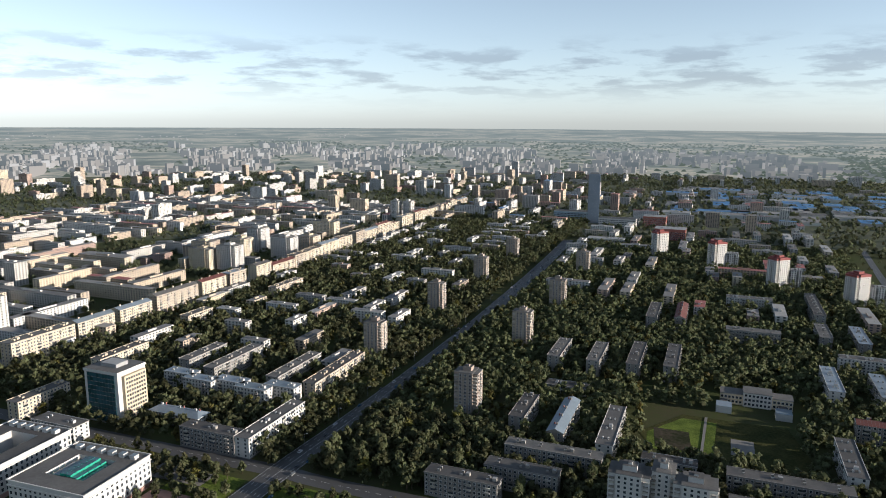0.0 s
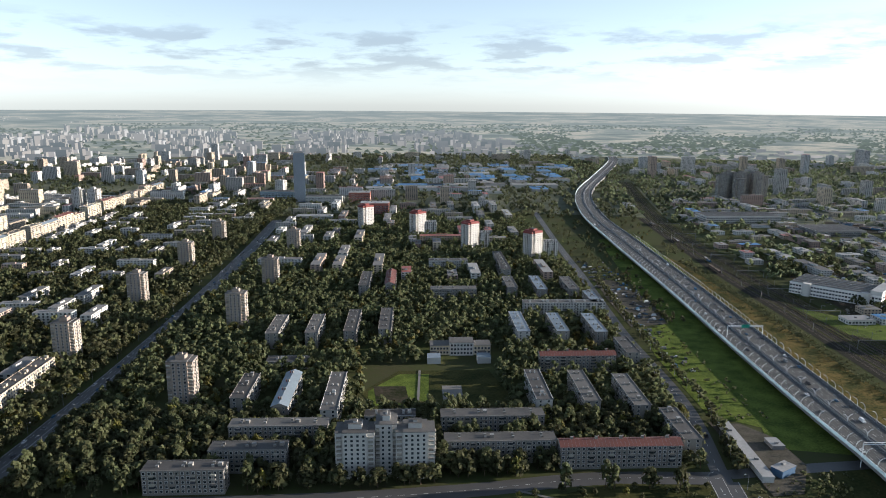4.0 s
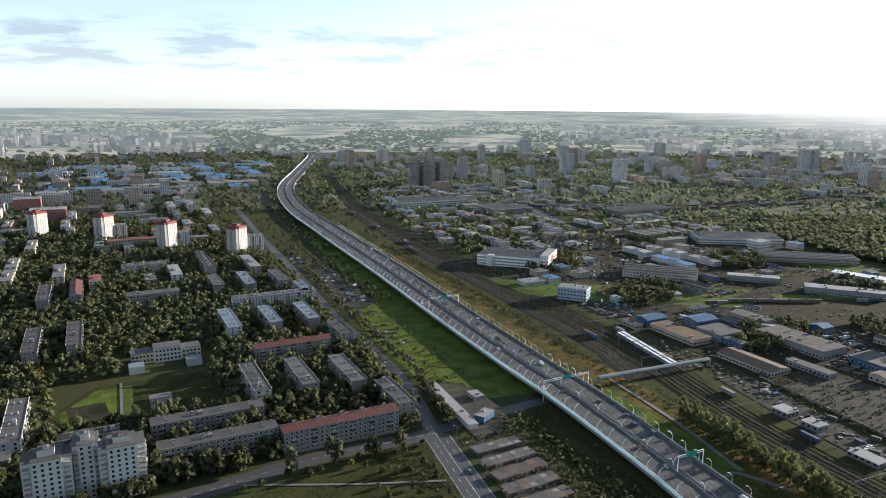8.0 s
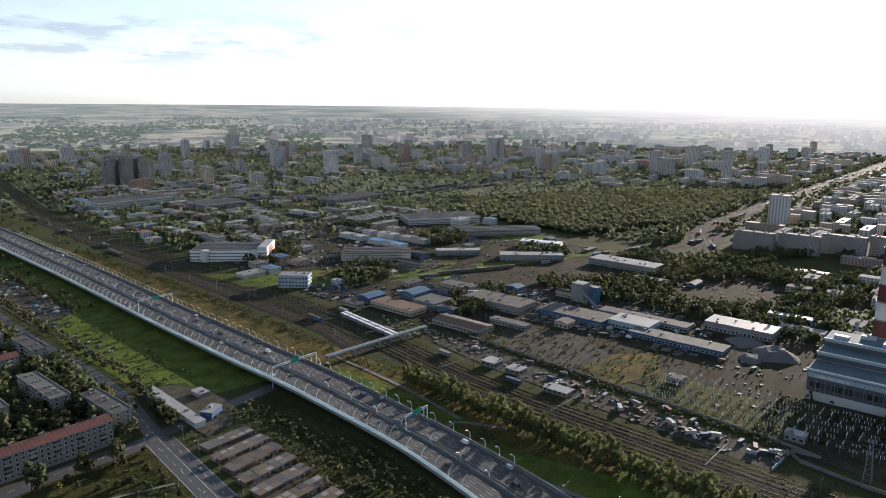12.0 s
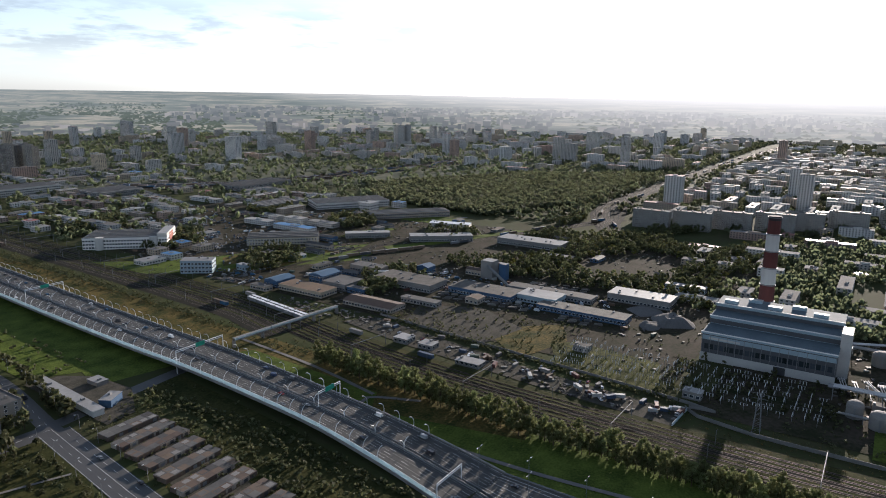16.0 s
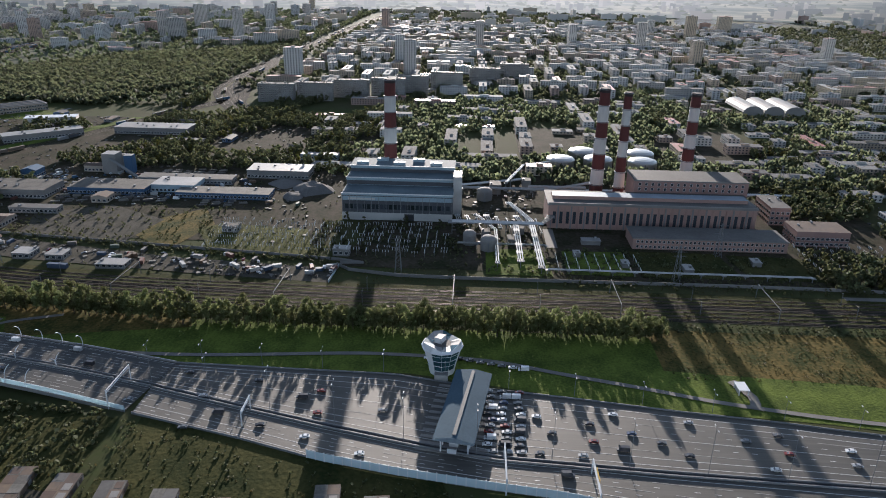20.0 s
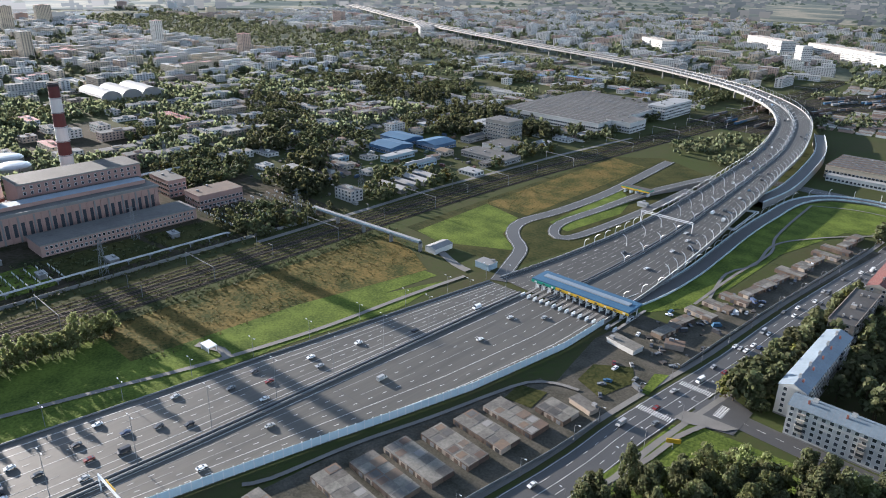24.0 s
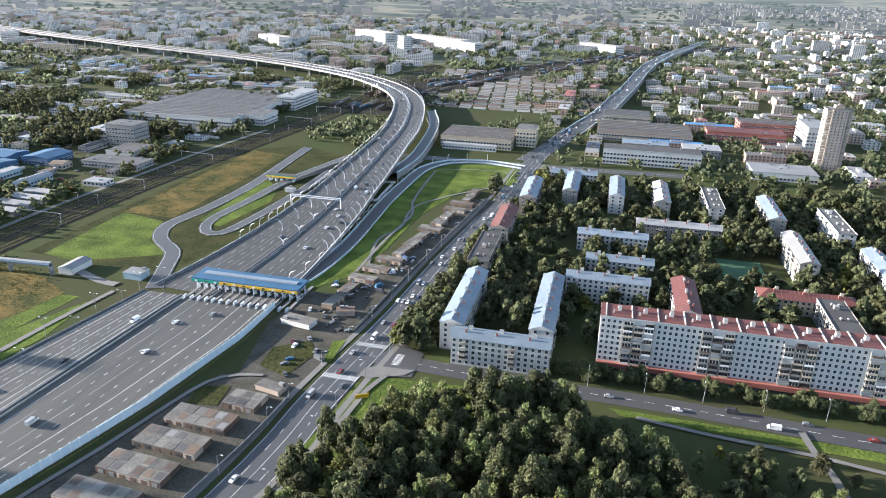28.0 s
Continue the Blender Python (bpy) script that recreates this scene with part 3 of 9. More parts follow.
def viaduct(name, line, half, label, piers_from, sun_blocked=False):
    root = thing(name, 0, 0, 0, 0, label, "viaduct", kind="structure")
    deck = Mesh()
    L, R = sides(line, -half), sides(line, half)
    deck.strip(L, R, DECK)
    # the unseen east side goes down to the ground, added to block low sun
    lowL, lowR = [(x, y, max(z - 1.9, -0.3)) for x, y, z in L], [(x, y, -0.3 if sun_blocked else max(z - 1.9, -0.3)) for x, y, z in R]
    deck.strip(lowL, L, CONCRETE).strip(R, lowR, CONCRETE).strip(lowR, lowL, CONCRETE)
    part("deck", deck, root, "grey asphalt deck with concrete sides")
    marks = Mesh()
    for side in (-1, 1):
        marks.strip(sides(line, half * side - side * 1.5 - 0.12, 0.06), sides(line, half * side - side * 1.5 + 0.12, 0.06), MARK)
        marks.strip(sides(line, side * 1.9 - 0.12, 0.06), sides(line, side * 1.9 + 0.12, 0.06), MARK)
        for lane in (0.3, 0.52, 0.74):
            a, b = sides(line, half * side * lane - 0.1, 0.06), sides(line, half * side * lane + 0.1, 0.06)
            for i in range(0, len(line) - 1, 1):
                p0, p1 = np.array(a[i]), np.array(a[i + 1])
                q0, q1 = np.array(b[i]), np.array(b[i + 1])
                marks.strip([p0, p0 + (p1 - p0) * 0.4], [q0, q0 + (q1 - q0) * 0.4], MARK)
    for lane in (-0.88, -0.63, -0.41, -0.16, 0.16, 0.41, 0.63, 0.88):
        marks.strip(sides(line, half * lane - 0.07, 0.05), sides(line, half * lane + 0.07, 0.05), MARK_WORN)
    part("lane_markings", marks, root, "white dashed lane lines", "stuff")
    for side in (-1, 1):
        rail = Mesh()
        o = half - 0.3 if side > 0 else -(half - 0.3)
        a, b = sides(line, o - 0.12), sides(line, o + 0.12)
        up = 2.6 if side < 0 and sun_blocked else 1.2
        at, bt = [(x, y, z + up) for x, y, z in a], [(x, y, z + up) for x, y, z in b]
        skin = BARRIER if side < 0 and sun_blocked else CONCRETE
        rail.strip(a, at, skin).strip(bt, b, skin).strip(at, bt, STEELWHITE)
        wall_ = part("parapet", rail, root, "pale blue see-through noise barrier" if side < 0 and sun_blocked else "low white parapet")
        wall_.visible_shadow = side > 0 or not sun_blocked
    mid = Mesh()
    for o in (-1.0, 1.0):
        a, b = sides(line, o - 0.2), sides(line, o + 0.2)
        at, bt = [(x, y, z + 0.9) for x, y, z in a], [(x, y, z + 0.9) for x, y, z in b]
        mid.strip(a, at, STEEL).strip(bt, b, STEEL).strip(at, bt, STEEL)
    mid.strip(sides(line, -1.0, 0.08), sides(line, 1.0, 0.08), DARKSTEEL)
    part("median_barrier", mid, root, "double dark median guard rail")
    pier = Mesh().box(-1.4, -0.8, 0, 1.4, 0.8, 1, CONCRETE).data("pier")
    cap = Mesh().box(-1, -0.9, 0, 1, 0.9, 1, CONCRETE).data("pier_cap")
    for i in range(piers_from, len(line), 3):
        p = line[i]
        if p[2] < 3 or (abs(p[1]) > 1150 and i % 2):
            continue
        d = line[min(i + 1, len(line) - 1)][:2] - line[i - 1][:2]
        ang = math.degrees(math.atan2(d[1], d[0])) - 90
        for o in (-0.55, 0.55):
            q = sides([line[i - 1], p, line[min(i + 1, len(line) - 1)]], o * half[i])[1]
            part("pier", pier, root, m=pose(q[0], q[1], -0.2, 0, 0, ang) @ Matrix.Diagonal((1, 1, p[2] - 1.6, 1)))
        part("pier_cap", cap, root, m=pose(p[0], p[1], p[2] - 2.5, 0, 0, ang) @ Matrix.Diagonal((half[i] * 0.8, 1, 0.65, 1)))
    return root


north = viaduct("viaduct", NORTH, N_HALF, "long elevated highway with pale noise barriers and white arched posts", 10, True)
south = viaduct("viaduct", SOUTH, S_HALF, "curving elevated highway on concrete piers with white arched posts", 10)
for line, half in ((NORTH, N_HALF), (SOUTH, S_HALF)):
    for p, h in zip(line[::2], half[::2]):
        keep(p[0] - h, p[1] - h, p[0] + h, p[1] + h)

# white arched posts over the parapets, and forked ones on the median
arch = Mesh().tube([(0, 0, 0), (0, 0, 3.2), (0.3, 0, 5.0), (1.1, 0, 6.5), (2.4, 0, 7.6), (4.0, 0, 8.1)], 0.22, STEELWHITE, 5, 0.16).data("post")
fork = Mesh().tube([(0, 0, 0), (0, 0, 2.2), (0.6, 0, 3.7), (1.8, 0, 5.0), (3.4, 0, 5.7)], 0.28, STEELWHITE, 5, 0.18).tube([(0, 0, 2.0), (-0.6, 0, 3.7), (-1.8, 0, 5.0), (-3.4, 0, 5.7)], 0.28, STEELWHITE, 5, 0.18).data("forked_post")
for root, line, half, limit in ((north, NORTH, N_HALF, 1150), (south, SOUTH, S_HALF, 1250)):
    for i in range(4, len(line) - 1):
        p = line[i]
        if abs(p[1]) > limit or (root is north and p[1] < 190) or (root is south and p[1] > -400):
            continue
        d = line[i + 1][:2] - line[i - 1][:2]
        ang = math.degrees(math.atan2(d[1], d[0])) - 90
        tri = [line[i - 1], p, line[i + 1]]
        l, r = sides(tri, -half[i] + 0.3)[1], sides(tri, half[i] - 0.3)[1]
        part("post", arch, root, m=pose(l[0], l[1], l[2], 0, 0, ang))
        part("post", arch, root, m=pose(r[0], r[1], r[2], 0, 0, ang + 180))
        if i % 2 == 0:
            part("forked_post", fork, root, m=pose(p[0], p[1], p[2], 0, 0, ang))

rail_well = thing("guard_railing", 0, 0, 0, 0, "white railing round the stairwell beneath the viaduct", "railing", kind="structure")
for k_, (o_, e_) in enumerate(((0.0, 0.0), (1.6, 3.0))):
    for p_, q_ in (((166 + o_, -528 - e_), (169 + o_, -588 + e_)), ((169 + o_, -588 + e_), (179 - o_, -586 + e_)), ((166 + o_, -528 - e_), (174 - o_, -527 - e_))):
        part("rail", Mesh().tube([(p_[0], p_[1], 1.1), (q_[0], q_[1], 1.1)], 0.22, STEELWHITE, 4).tube([(p_[0], p_[1], 0.5), (q_[0], q_[1], 0.5)], 0.18, STEELWHITE, 4).tube([(p_[0], p_[1], 0), (p_[0], p_[1], 1.1)], 0.2, STEELWHITE, 4), rail_well)
for i in range(8, 30, 2):
    if i < len(SOUTH) - 1 and -640 < SOUTH[i][1] < -400:
        q = sides(SOUTH[i - 1:i + 2], -S_HALF[i] * 0.42)[1]
        part("post", arch, south, m=pose(q[0], q[1], q[2], 0, 0, 0))
PL_Y = np.arange(146, -326, -8.0)
west = [(np.interp(-y, [-146, -91, -53, -19, 18, 49, 91, 132, 174, 215, 280, 330], [252, 237, 225, 218, 212, 208, 198, 188, 177, 167, 157.5, 157]), y) for y in PL_Y]
east = [(np.interp(-y, [-146, -28, 19, 57, 110, 158, 182, 254, 330], [297, 294, 284, 279, 271, 265, 261, 251, 240]), y) for y in PL_Y]
median = [(np.interp(-y, [-146, -105, -59, -11, 23, 95, 180, 267, 331], [275, 263, 250, 238, 231, 226, 222, 218, 215]), y) for y in PL_Y]
pm = Mesh().strip([(x, y, 0.3) for x, y in west], [(x, y, 0.3) for x, y in east], PLAZA)
pm.strip([(x, y, -0.2) for x, y in west], [(x, y, 0.3) for x, y in west], CONCRETE).strip([(x, y, 0.3) for x, y in east], [(x, y, -0.2) for x, y in east], CONCRETE)
plaza = part("pavement", pm, None, "broad grey asphalt toll plaza with worn lane lines", "structure", category="toll plaza")
for a, b in zip(west[::2], east[::2]):
    keep(a[0] - 3, a[1] - 16, b[0] + 2, b[1] + 2)
pk = Mesh()


def blend(a, b, t):
    return [(p[0] + (q[0] - p[0]) * t, p[1], 0.35) for p, q in zip(a, b)]


for a, b, n in ((west, median, 9), (median, east, 10)):
    for i in range(1, n):
        line = blend(a, b, i / n)
        solid = i in (1, n - 1) or (n == 10 and i in (2, 5, 8)) or (n == 9 and i == 3)
        for j in range(len(line) - 1):
            (x0, y0, z), (x1, y1, _) = line[j], line[j + 1]
            worn = not solid and i % 2
            f = 1.0 if solid or worn else 0.3
            if not solid and ((j + i * 3) % (5 if worn else 11) == 4):
                continue
            pk.strip([(x0 - 0.13, y0, z), (x0 - 0.13 + (x1 - x0) * f, y0 + (y1 - y0) * f, z)], [(x0 + 0.13, y0, z), (x0 + 0.13 + (x1 - x0) * f, y0 + (y1 - y0) * f, z)], MARK_WORN if worn else MARK)
part("lane_markings", pk, plaza, "white lane lines converging on the toll booths", "stuff")
jm = Mesh()
for y in (96, 40, -65, -169, -273):
    x0, x1, xm = (float(np.interp(-y, [-q[1] for q in s_], [q[0] for q in s_])) for s_ in (west, east, median))
    jm.strip([(x0 + 1, y + 0.14, 0.345), (xm - 2, y + 0.14, 0.345)], [(x0 + 1, y - 0.14, 0.345), (xm - 2, y - 0.14, 0.345)], DARKSTEEL)
    jm.strip([(xm + 2, y + 20.14, 0.345), (x1 - 1, y + 20.14, 0.345)], [(xm + 2, y + 19.86, 0.345), (x1 - 1, y + 19.86, 0.345)], DARKSTEEL)
part("drain_channels", jm, plaza, "dark transverse drain channels", "stuff")
mb = Mesh()
for o in (-1.3, 1.3):
    a = [(x + o - 0.25, y, 0.3) for x, y in median]
    b = [(x + o + 0.25, y, 0.3) for x, y in median]
    mb.strip(a, [(x, y, 1.2) for x, y, z in a], STEEL).strip([(x, y, 1.2) for x, y, z in b], b, STEEL).strip([(x, y, 1.2) for x, y, z in a], [(x, y, 1.2) for x, y, z in b], STEEL)
mb.strip([(x - 1.0, y, 0.36) for x, y in median], [(x + 1.0, y, 0.36) for x, y in median], DARKSTEEL)
part("median_barrier", mb, plaza, "dark double guard rail")
eb = Mesh()
a = [(x - 0.2, y, 0.3) for x, y in east]
eb.strip(a, [(x, y, 1.1) for x, y, z in a], STEEL).strip([(x, y, 1.1) for x, y, z in a], [(x + 0.3, y, 1.1) for x, y, z in a], STEEL)
part("guard_rail", eb, plaza, "grey edge guard rail")

# the pale noise wall along the plaza, panel by panel
wall = thing("noise_barrier", 0, 0, 0, 0, "pale blue noise barrier of panels between white posts", "barrier", kind="structure")
fine = smooth([(x, y, 0) for x, y in west], 6)
post_me = Mesh().box(-0.18, -0.18, 0, 0.22, 0.22, 4.5, STEELWHITE).data("post")
panels = {}
for i in range(len(fine) - 1):
    p, q = fine[i], fine[i + 1]
    if p[1] > 60:
        continue
    ln, ang = round(float(np.hypot(*(q - p)[:2])), 1), math.degrees(math.atan2(q[1] - p[1], q[0] - p[0]))
    if ln not in panels:
        panels[ln] = Mesh().box(0.1, -0.08, 0.2, ln - 0.1, 0.08, 4.1, NOISEWALL).data("panel")
    part("panel", panels[ln], wall, m=pose(p[0], p[1], 0.2, 0, 0, ang))
    part("post", post_me, wall, m=pose(p[0], p[1], 0.2, 0, 0, ang))
low = thing("guard_rail", 0, 0, 0, 0, "grey steel guard rail beside the highway slope", "barrier", kind="structure")
lm = Mesh()
a = [(x, y, 0.3) for x, y in west if y > 40]
lm.strip(a, [(x, y, 1.3) for x, y, z in a], STEEL).strip([(x, y, 1.3) for x, y, z in a], [(x + 0.3, y, 1.3) for x, y, z in a], STEEL).strip([(x + 0.3, y, 1.3) for x, y, z in a], [(x + 0.3, y, 0.3) for x, y, z in a], STEEL)
part("rail", lm, low)

# ramps at the south end
def ramp(pts, width, label, walls=True):
    line = smooth(pts, 8)
    root = thing("ramp", 0, 0, 0, 0, label, "road", kind="structure")
    d = Mesh().strip(sides(line, -width / 2), sides(line, width / 2), ASPHALT)
    for s in (-1, 1):
        e = sides(line, s * width / 2)
        f = [(x, y, -0.2) for x, y, z in e]
        (d.strip(f, e, CONCRETE) if s < 0 else d.strip(e, f, CONCRETE))
        if walls:
            w = Mesh()
            a, b = sides(line, s * width / 2 - 0.15), sides(line, s * width / 2 + 0.15)
            at, bt = [(x, y, z + 1.3) for x, y, z in a], [(x, y, z + 1.3) for x, y, z in b]
            w.strip(a, at, BARRIER).strip(bt, b, BARRIER).strip(at, bt, STEELWHITE)
            part("parapet", w, root, "pale parapet")
    part("deck", d, root, "dark asphalt ramp")
    mk = Mesh()
    for s in (-1, 1):
        mk.strip(sides(line, s * (width / 2 - 0.9) - 0.1, 0.06), sides(line, s * (width / 2 - 0.9) + 0.1, 0.06), MARK)
    part("lane_markings", mk, root, "white edge lines", "stuff")
    for p in line[::2]:
        keep(p[0] - width / 2, p[1] - width / 2, p[0] + width / 2, p[1] + width / 2)
    return root, line


r1, r1line = ramp([(163, -335, 0.3), (155, -378, 0.4), (153, -424, 0.4), (155, -470, 0.4), (158, -526, 0.5), (158, -585, 0.6), (155, -642, 0.7), (137, -676, 0.7), (101, -688, 0.6), (62, -680, 0.4)], 11, "slip road curving beside the viaduct behind a pale barrier")
for i in range(2, len(r1line) - 4, 2):
    d = r1line[i + 1][:2] - r1line[i - 1][:2]
    ang = math.degrees(math.atan2(d[1], d[0])) - 90
    q = sides(r1line[i - 1:i + 2], -5.3)[1]
    part("post", arch, r1, m=pose(q[0], q[1], q[2], 0, 0, ang))
ramp([(238, -322, 0.3), (250, -352, 0.3), (262, -378, 0.3), (285, -398, 0.3), (296, -425, 0.3), (290, -470, 0.3), (288, -540, 0.3), (294, -620, 0.4), (300, -690, 0.4)], 11, "loop road with a sharp bend beside the lawns", False)
ramp([(232, -640, 8), (246, -610, 5), (262, -560, 2), (268, -500, 0.5), (272, -445, 0.4), (262, -420, 0.4), (250, -420, 0.4), (244, -450, 0.4), (240, -520, 0.4), (236, -600, 3)], 9, "inner loop road round a lawn", False)
ramp([(176, -600, 6), (172, -660, 6), (178, -740, 8), (190, -820, 10), (215, -900, 11)], 11, "second ramp rising beside the main viaduct")

ramp([(28, -860, 0.3), (10, -930, 4), (-6, -985, 7), (-25, -1110, 9), (-45, -1250, 9.5), (-91, -1615, 9.5), (-153, -1898, 9), (-240, -2250, 4), (-300, -2500, 0.5)], 24, "long avenue bridge over the rail yards with pale parapets")

# ---- lawns, yards, paths ----
patch("lawn", [(245, -345), (300, -345), (352, -350), (356, -660), (310, -700), (235, -660), (222, -560), (225, -480), (235, -400)], WASTE, 0.045, "green ground round the loop roads")
patch("lawn", [(298, 330), (352, 330), (346, 160), (345, 60), (344, -114), (310, -114), (293, -112), (272, -108), (279, -62), (296, 20), (297, 150), (292, 200)], LAWN, 0.06, "mown green verge between plaza and railway")
patch("lawn", [(281, -106), (300, -106), (296, -112), (290, -215), (262, -300), (255, -252), (266, -180), (273, -100)], LAWN, 0.08, "green verge along the footpath")
patch("lawn", [(293, -100), (308, -112), (301, -210), (283, -300), (272, -300), (282, -200)], LAWN, 0.07, "fenced green lawn panel beside the railway")
patch("meadow", [(308, -112), (353, -112), (353, -330), (312, -318), (283, -302), (301, -210)], ROUGH_GRASS, 0.06, "dry yellow meadow beside the railway")
patch("lawn", [(312, -345), (340, -350), (345, -440), (304, -430), (290, -392), (262, -372)], LAWN, 0.07, "bright green lawn inside the loop road")
patch("meadow", [(302, -440), (346, -440), (350, -660), (306, -650)], ROUGH_GRASS, 0.06, "dry grass between loop road and railway")
patch("lawn", [(258, -432), (280, -440), (284, -560), (262, -540), (250, -500)], LAWN, 0.075, "green island lawn within the loop")
patch("lawn", [(147, -424), (150, -470), (153, -526), (153, -590), (149, -640), (134, -668), (100, -681), (64, -672), (60, -614), (102, -587), (122, -503), (125, -418), (133, -372), (150, -345), (155, -345), (149, -380)], LAWN, 0.07, "green grass slope beside the slip road")
patch("lawn", [(219, 480), (240, 462), (264, 447), (276, 520), (282, 700), (262, 700), (233, 680), (222, 600)], LAWN, 0.07, "bright green lawn beside the street")
patch("lawn", [(240, 425), (300, 412), (308, 500), (318, 700), (335, 1000), (345, 1180), (318, 1180), (296, 1000), (284, 900), (268, 720), (262, 500)], LAWN, 0.05, "green strip below the viaduct")
patch("meadow", [(336, 150), (368, 160), (372, 330), (376, 480), (388, 700), (392, 1000), (372, 1100), (352, 830), (340, 600), (330, 460), (328, 390), (315, 260)], ROUGH_GRASS, 0.06, "orange-brown meadow between highway and railway")
patch("lawn", [(318, 250), (340, 262), (348, 390), (330, 400)], LAWN, 0.08, "green strip with a footpath")
patch("lawn", [(350, 900), (372, 900), (395, 1150), (380, 1300), (362, 1130)], LAWN, 0.08, "long green strip by the highway")
patch("meadow", [(150, 150), (248, 150), (270, 270), (285, 395), (256, 392), (245, 300), (206, 330)], WASTE, 0.05, "rough dry grass below the highway slope")
patch("meadow", [(160, -20), (216, 0), (250, 140), (150, 140)], WASTE, 0.055, "rough dry grass bank")
patch("lawn", [(20, 350), (120, 384), (180, 380), (172, 320), (140, 230), (-60, 260)], WASTE, 0.05, "meadow with trodden paths")
# the darker grass colour stands in for shadows lying on the field
patch("lawn", [(-44, 528), (-14, 574), (64, 574), (80, 500), (-32, 500)], WASTE, 0.05, "school ground grass with shadows painted in as darker green")
patch("lawn", [(-36, 502), (10, 502), (12, 566), (-14, 566), (-38, 530)], LAWN, 0.052, "undarkened green half of the school sports field")
patch("yard", [(-30, 506), (-4, 506), (-8, 540), (-34, 540)], DIRT, 0.09, "worn reddish sports ground", "yard")
patch("yard", [(22, 512), (38, 512), (38, 540), (22, 540)], PAVING, 0.09, "small paved court", "yard")
patch("lawn", [(93, -165), (92, -190), (88, -222), (85, -256), (78, -264), (20, -268), (20, -246), (50, -232), (74, -200)], LAWN, 0.06, "grassy corner of the crossroads")
patch("lawn", [(-30, -267), (-100, -266), (-300, -256), (-300, -248), (-100, -259), (-36, -262)], LAWN, 0.07, "grass strip beside the street")
patch("yard", [(126, -90), (182, -90), (176, -150), (158, -222), (150, -246), (110, -246), (111, -225), (114, -190)], GRAVEL, 0.06, "trodden yard among garages", "yard")
patch("yard", [(108, -245), (142, -246), (152, -300), (147, -345), (124, -345), (110, -420), (88, -560), (70, -560), (94, -400), (104, -300)], GRAVEL, 0.065, "car yard strip beside the street", "yard")
patch("yard", [(140, -85), (178, -90), (184, 60), (196, 140), (226, 300), (236, 350), (204, 356), (172, 140)], GRAVEL, 0.055, "garage yard", "yard")
patch("lawn", [(120, -252), (136, -258), (138, -276), (122, -288), (114, -276)], WASTE, 0.2, "small green plot in the car yard")
patch("lawn", [(104, -270), (108, -270), (111, -290), (105, -294)], LAWN, 0.2, "small green plot beside the crossroads")
patch("lawn", [(138, -222), (152, -220), (154, -234), (140, -238)], WASTE, 0.2, "small green plot behind the garages")
patch("pavement", [(87, -262), (80, -262), (66, -268), (62, -274), (80, -273), (86, -270)], PAVING, 0.25, "pale paved corner of the crossroads", "pavement")
patch("yard", [(212, 366), (232, 368), (252, 402), (250, 440), (236, 462), (214, 466)], GRAVEL, 0.2, "small construction yard at the crossing", "yard")
road("road", [(404, -250), (405, -340), (406, -430), (402, -520), (396, -640), (384, -760)], 5, 0.3, "pale service road beside the tracks", PAVING)
patch("yard", [(226, 690), (268, 700), (280, 790), (262, 890), (240, 900), (230, 800)], GRAVEL, 0.06, "parking ground with stored cars", "yard")
patch("yard", [(402, 84), (425, 82), (436, 200), (466, 360), (440, 380), (424, 300), (410, 180)], GRAVEL, 0.09, "paved storage yard with trucks and scrap", "yard")
patch("meadow", [(447, 212), (505, 196), (542, 216), (500, 262), (478, 250)], ROUGH_GRASS, 0.11, "rust-brown overgrown plot behind a ditch", "meadow")
patch("lawn", [(449, 180), (492, 205), (508, 190), (500, 120), (452, 104), (440, 120)], SWARD, 0.12, "weedy yellow-green grass of the switchyard")
patch("meadow", [(468, 300), (512, 268), (540, 300), (505, 352)], ROUGH_GRASS, 0.115, "dry weeds on bare ground", "meadow")
patch("meadow", [(538, 652), (572, 646), (528, 591), (497, 580), (496, 600)], ROUGH_GRASS, 0.09, "yellow-green grass beside the works road")
patch("lawn", [(571, 588), (641, 519), (634, 506), (548, 564)], LAWN, 0.09, "narrow grass strip between works tracks")
patch("field", [(462, 250), (470, 335), (515, 350), (545, 300), (512, 240)], GRAVEL, 0.1, "bare pale dirt field with tyre tracks", "yard")
patch("meadow", [(436, 760), (472, 712), (548, 660), (700, 560), (640, 540), (520, 575), (440, 660)], LAWN, 0.07, "patch of green beside the works")
patch("yard", [(470, 100), (900, 100), (900, 1000), (520, 1000), (470, 620)], DIRT, 0.03, "industrial ground of dirt and concrete", "yard")
patch("yard", [(430, -60), (700, -60), (700, 60), (430, 80)], DIRT, 0.04, "concrete ground round the power station", "yard")
patch("lawn", [(424, -20), (470, -20), (472, -62), (424, -66)], LAWN, 0.09, "green plot beneath pipe racks")
patch("yard", [(420, -340), (900, -340), (900, -60), (420, -60)], DIRT, 0.035, "dark industrial ground", "yard")
patch("field", [(1000, 420), (1260, 440), (1740, 470), (3240, 430), (3240, 640), (1760, 640), (1700, 480), (1220, 450), (980, 530)], WASTE, 0.05, "rough grass beside the far tracks", "field")
